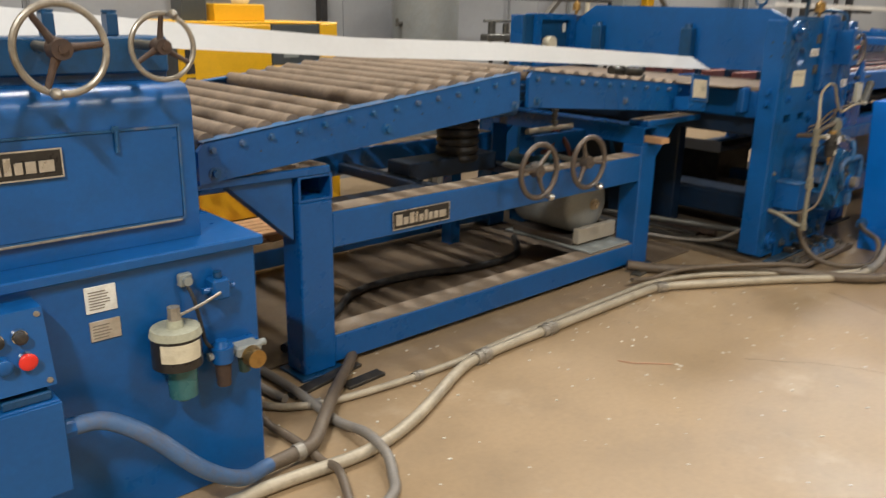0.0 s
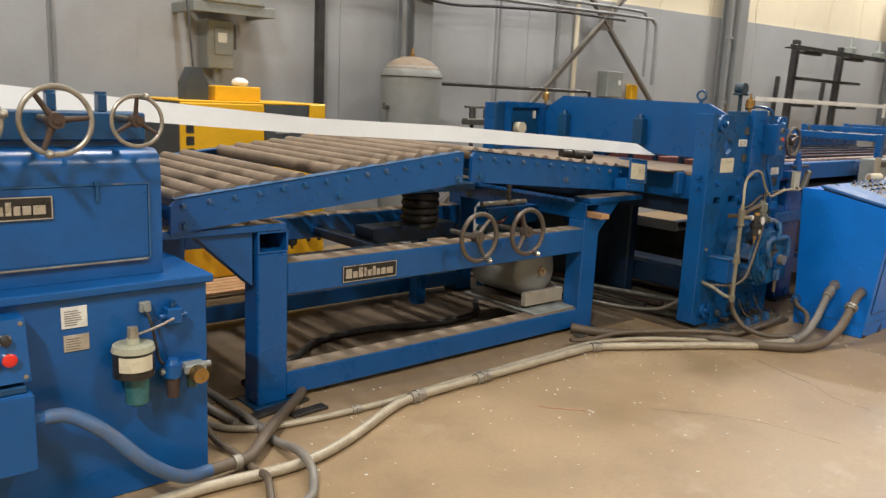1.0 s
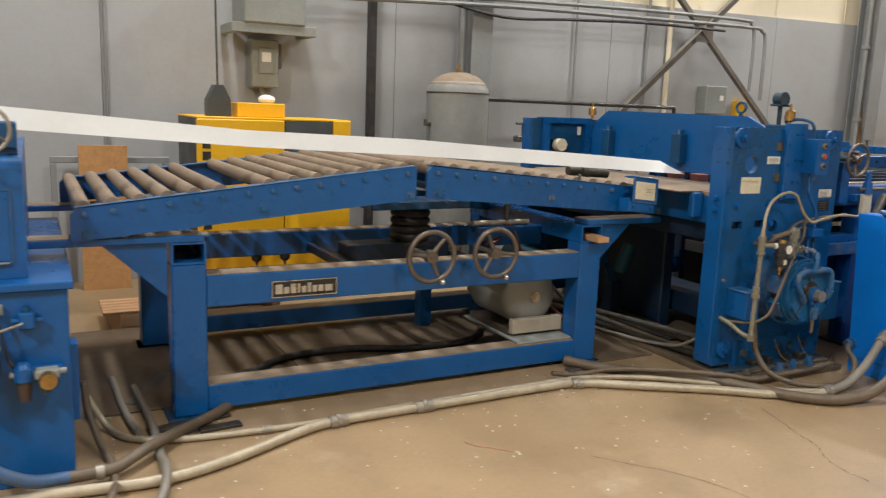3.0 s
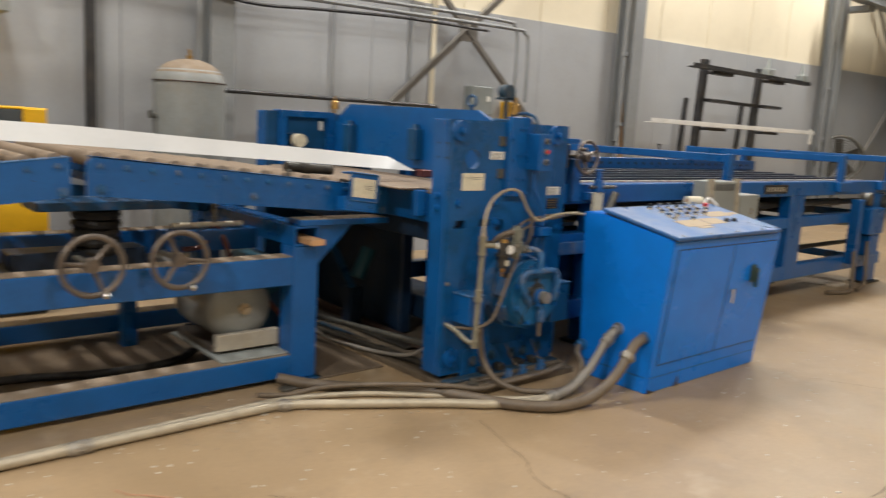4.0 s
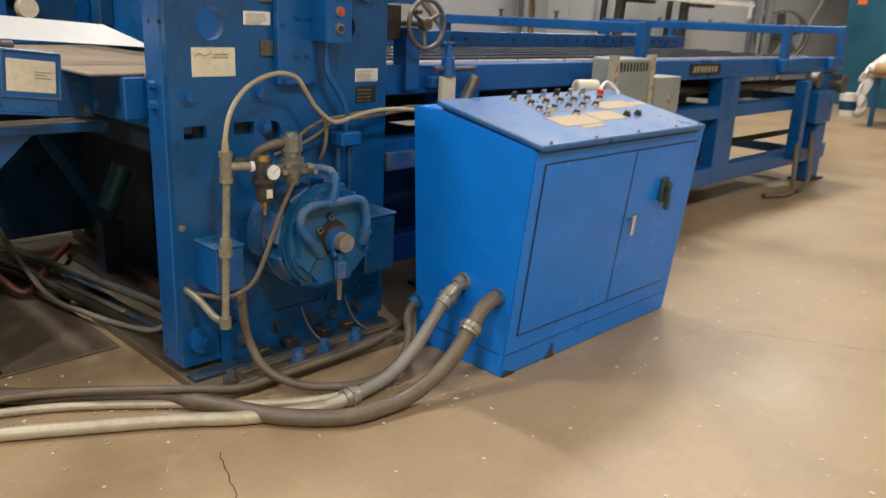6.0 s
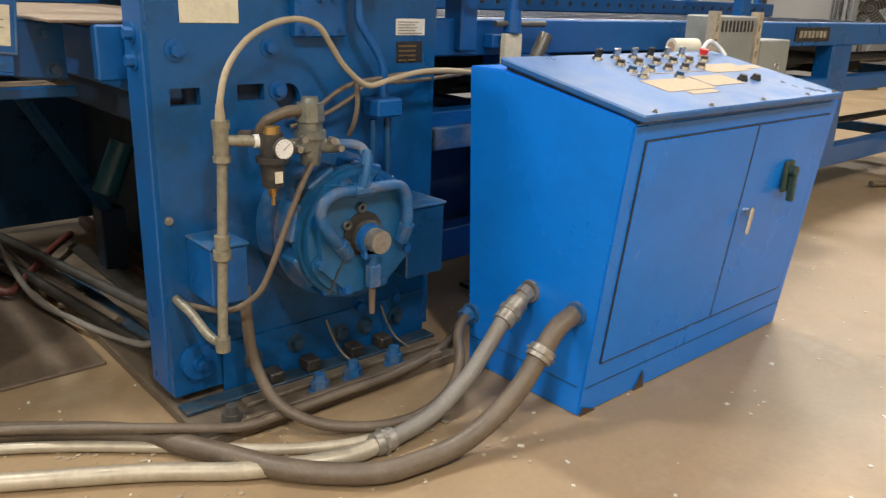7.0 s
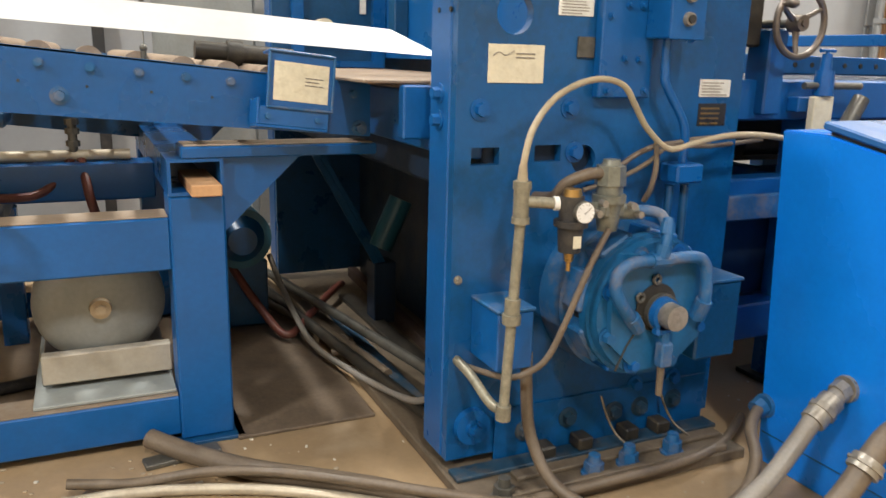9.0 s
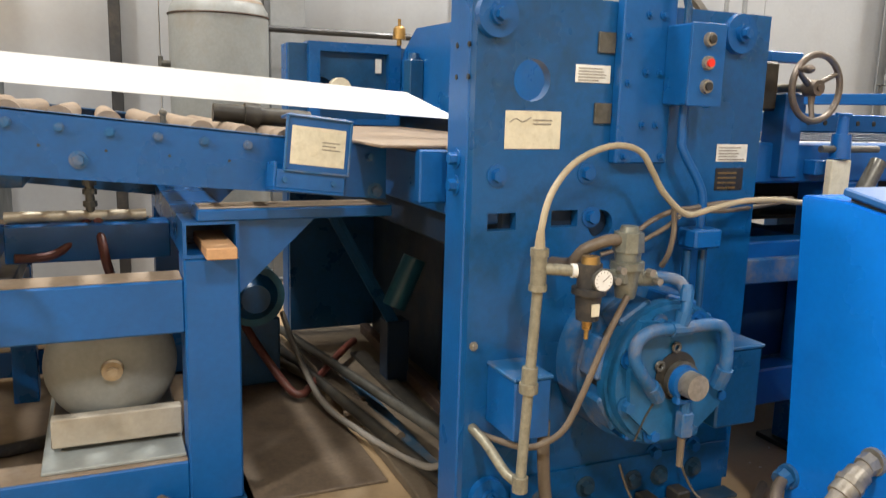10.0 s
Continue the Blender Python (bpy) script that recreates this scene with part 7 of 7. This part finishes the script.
    solo("black_upright", bm, BLACKMET, "narrow black steel upright before the wall", "post", (3.96, 5.9, 0))
    bm = bm_new()
    box(bm, 8.22, 8.55, 5.80, WY - 0.036, 1.62, 1.95, 0.01)
    b = solo("fuse_box", bm, GREYBOX, "grey wall fuse box with a small label", "electrical box", (8.4, 5.9, 1.62), "electrical boxes")
    bm = bm_new()
    box(bm, 8.44, 8.50, 5.797, 5.80, 1.78, 1.84, 0)
    part("label", bm, WHITELABEL, b)
    bm = bm_new()
    box(bm, 8.83, 8.97, 5.86, WY - 0.036, 1.5, 1.80, 0.01)
    solo("yellow_wall_box", bm, YELLOW, "small yellow box fixed to the wall", "wall box", (8.9, 5.9, 1.5))
    bm = bm_new()
    box(bm, -0.045, 0.045, -0.02, 0.02, 0, 2.0, 0.003, Matrix.Translation((10.95, 5.6, 0)) @ Matrix.Rotation(radians(6), 4, "Y") @ Matrix.Rotation(radians(-7), 4, "X"))
    solo("wood_plank", bm, WOOD, "raw wooden plank leaning against the wall column", "plank", (10.95, 5.6, 0))
    v = thing("valve_station", "small dark valve set standing behind the conveyor", "valve", (5.4, 5.1, 0))
    bm = bm_new()
    cyl(bm, (5.15, 5.0, 0.0), (5.15, 5.0, 1.35), 0.02, None, 10)
    cyl(bm, (5.35, 5.0, 0.0), (5.35, 5.0, 1.35), 0.02, None, 10)
    part("pipe", bm, BLACKMET, v)
    bm = bm_new()
    box(bm, 5.05, 5.45, 4.95, 5.05, 1.28, 1.34, 0.01)
    cyl(bm, (5.15, 5.0, 1.34), (5.15, 5.0, 1.45), 0.035, None, 10)
    cyl(bm, (5.33, 5.0, 1.34), (5.33, 5.0, 1.43), 0.03, None, 10)
    cyl(bm, (5.05, 5.0, 1.45), (5.42, 5.0, 1.45), 0.012, None, 8)
    part("valve_body", bm, CASTGREY, v)


wall_gear()


def rack():
    r = thing("storage_rack", "black steel cantilever rack against the wall, nearly empty", "rack", (14.0, 5.6, 0))
    for x in (12.62, 14.3):
        bm = bm_new()
        m = Matrix.Translation((x, 5.55, 0)) @ Matrix.Rotation(radians(3), 4, "Y")
        box(bm, -0.06, 0.06, 0.0, 0.09, 0, 2.68, 0.004, m)
        part("upright", bm, BLACKMET, r)
        bm = bm_new()
        m2 = Matrix.Translation((x - 0.14, 5.75, 0)) @ Matrix.Rotation(radians(4.5), 4, "Y")
        box(bm, -0.03, 0.03, 0.0, 0.06, 0, 2.1, 0.003, m2)
        part("back_stay", bm, BLACKMET, r)
        for z in (2.46, 2.05, 1.62):
            bm = bm_new()
            xx = x + z * math.tan(radians(3))
            box(bm, xx + 0.03, xx + 0.58, 5.42, 5.54, z, z + 0.045, 0.004)
            part("arm", bm, BLACKMET, r)
    bm = bm_new()
    box(bm, 12.1, 15.8, 5.36, 5.46, 2.505, 2.525, 0.003)
    box(bm, 12.1, 15.8, 5.36, 5.37, 2.525, 2.57, 0.002)
    part("angle_bar", bm, BLACKMET, r)
    bm = bm_new()
    box(bm, 12.75, 15.0, 5.54, 5.60, 2.05, 2.10, 0.003)
    part("rear_bar", bm, BLACKMET, r)
    for x in (14.4, 15.6):
        bm = bm_new()
        box(bm, x - 0.10, x + 0.10, 5.36, 5.5, 2.525, 2.68, 0.02)
        cyl(bm, (x, 5.43, 2.68), (x + 0.02, 5.43, 2.85), 0.05, 0.02, 10)
        solo("pipe_vise", bm, GREYBOX, "small grey vise clamped on the rack bar", "vise", (x, 5.43, 2.525), "vises")
    bm = bm_new()
    box(bm, 11.1, 16.05, 5.30, 5.42, 1.672, 1.684, 0.002)
    box(bm, 11.1, 16.05, 5.30, 5.306, 1.684, 1.735, 0.001)
    s = solo("white_trim", bm, WHITEPL, "long white folded metal trim lying on the rack arms", "metal trim", (14, 5.36, 1.668))
    bm = bm_new()
    box(bm, 15.85, 15.97, 5.294, 5.30, 1.50, 1.76, 0.001)
    part("tag", bm, WHITELABEL, s, "white paper tag")


rack()


def far_end():
    p = thing("power_press", "tall teal blue power press standing at the far end", "press", (21, 4.5, 0))
    bm = bm_new()
    prism(bm, [(4.1, 0.0), (5.25, 0.0), (5.25, 3.3), (5.1, 3.48), (4.1, 3.48)], "x", 20.0, 20.12)
    prism(bm, [(4.1, 2.2), (5.25, 2.2), (5.25, 3.3), (5.1, 3.48), (4.1, 3.48)], "x", 20.121, 21.6)
    part("frame", bm, TEAL, p)
    bm = bm_new()
    box(bm, 20.12, 21.6, 3.2, 5.2, 0.0, 0.9, 0.02)
    part("bed", bm, TEAL, p)
    bm = bm_new()
    box(bm, 20.0, 20.1, 3.4, 4.1, 2.2, 3.3, 0.02)
    box(bm, 20.02, 20.3, 3.3, 4.05, 1.4, 2.1, 0.02)
    part("ram_guard", bm, TEAL, p)
    bm = bm_new()
    prism(bm, [(4.88, 2.20), (5.0, 2.26), (5.12, 2.20), (5.0, 2.14)], "x", 19.994, 20.0)
    part("white_sticker", bm, WHITELABEL, p)
    bm = bm_new()
    box(bm, 19.994, 20.0, 4.93, 5.09, 1.88, 2.0, 0)
    part("warning_sticker", bm, ORANGE, p)
    bm = bm_new()
    box(bm, 19.994, 20.0, 4.35, 4.5, 2.95, 3.02, 0)
    part("yellow_sticker", bm, YELLOW, p)
    bm = bm_new()
    cyl(bm, (20.2, 3.7, 0.9), (20.2, 3.7, 1.4), 0.2, None, 20)
    part("tool_holder", bm, RUST, p)
    f = thing("drum_fan", "large round dusty floor fan at rest by the wall", "fan", (17.7, 5.5, 0))
    fc, fd = Vector((17.7, 5.5, 1.26)), Vector((-0.8, -0.55, 0)).normalized()
    bm = bm_new()
    ring(bm, fc, fd, 0.43, 0.03, 40, 8)
    ring(bm, fc - fd * 0.1, fd, 0.43, 0.03, 40, 8)
    part("shroud", bm, CASTGREY, f)
    for k in range(9):
        bm = bm_new()
        ring(bm, fc + fd * 0.03, fd, 0.05 + 0.044 * k, 0.006, 32, 5)
        part("guard_ring", bm, CASTGREY, f)
    for k in range(5):
        bm = bm_new()
        q = fd.to_track_quat("Z", "Y").to_matrix().to_4x4()
        box(bm, 0.04, 0.38, -0.09, 0.09, -0.006, 0.006, 0.004, Matrix.Translation(fc - fd * 0.05) @ q @ Matrix.Rotation(k * 1.2566 + 0.4, 4, "Z") @ Matrix.Rotation(0.5, 4, "X"))
        part("blade", bm, GREASE, f)
    bm = bm_new()
    cyl(bm, (17.7, 5.5, 0.0), (17.7, 5.5, 0.04), 0.34, None, 20)
    cyl(bm, (17.7, 5.55, 0.04), (17.7, 5.55, 0.86), 0.04, None, 12)
    part("stand", bm, CASTGREY, f)
    bm = bm_new()
    cyl(bm, fc - fd * 0.2, fc + fd * 0.02, 0.07, None, 14)
    part("motor", bm, BLACKMET, f)
    t = thing("packing_table", "steel packing table with a wooden top at the far end", "table", (17.3, 3.2, 0))
    bm = bm_new()
    box(bm, 16.5, 18.4, 2.0, 3.6, 0.74, 0.79, 0.006)
    part("tabletop", bm, CARD, t)
    for x in (16.6, 18.25):
        for y in (2.1, 3.45):
            bm = bm_new()
            box(bm, x, x + 0.06, y, y + 0.06, 0, 0.74, 0.003)
            part("leg", bm, DARKBLUE, t)
    bm = bm_new()
    cyl(bm, (16.45, 3.5, 0.87), (16.6, 2.0, 0.87), 0.08, None, 20)
    r = solo("cardboard_roll", bm, CARD, "brown cardboard wrapped roll on the packing table", "roll", (16.5, 2.9, 0.79))
    bm = bm_new()
    box(bm, 16.40, 16.44, 2.65, 2.8, 0.82, 0.9, 0)
    part("label", bm, WHITELABEL, r)
    rnd = random.Random(3)
    bm = bm_new()
    for k in range(26):
        x, y = rnd.uniform(16.6, 17.4), rnd.uniform(2.6, 3.65)
        ball(bm, (x, y, 0.84 + rnd.uniform(0, 0.14)), rnd.uniform(0.07, 0.16), (1.2, 1, 0.6), 8)
    for k in range(10):
        ball(bm, (16.5 + rnd.uniform(0, 0.1), 3.62 + rnd.uniform(-0.03, 0.06), 0.2 + 0.065 * k), rnd.uniform(0.06, 0.11), (1, 0.7, 1.3), 8)
    for v in bm.verts:
        v.co += Vector((noise.noise(v.co * 9), noise.noise(v.co * 9 + Vector((3, 1, 4))), noise.noise(v.co * 9 + Vector((7, 2, 5))))) * 0.05
    solo("plastic_wrap", bm, mat("cloudy_plastic_film", (0.66, 0.64, 0.62), 0.22), "heap of cloudy plastic film on the packing table", "plastic film", (16.9, 3.2, 0.79), kind="stuff")
    b = thing("white_bucket", "white plastic bucket with a blue band on the floor", "bucket", (17.9, 4.25, 0))
    bm = bm_new()
    cyl(bm, (17.9, 4.25, 0), (17.9, 4.25, 0.38), 0.13, 0.16, 24)
    part("body", bm, WHITEPL, b)
    bm = bm_new()
    cyl(bm, (17.9, 4.25, 0.1), (17.9, 4.25, 0.25), 0.142, 0.153, 24)
    part("band", bm, DARKBLUE, b)


far_end()
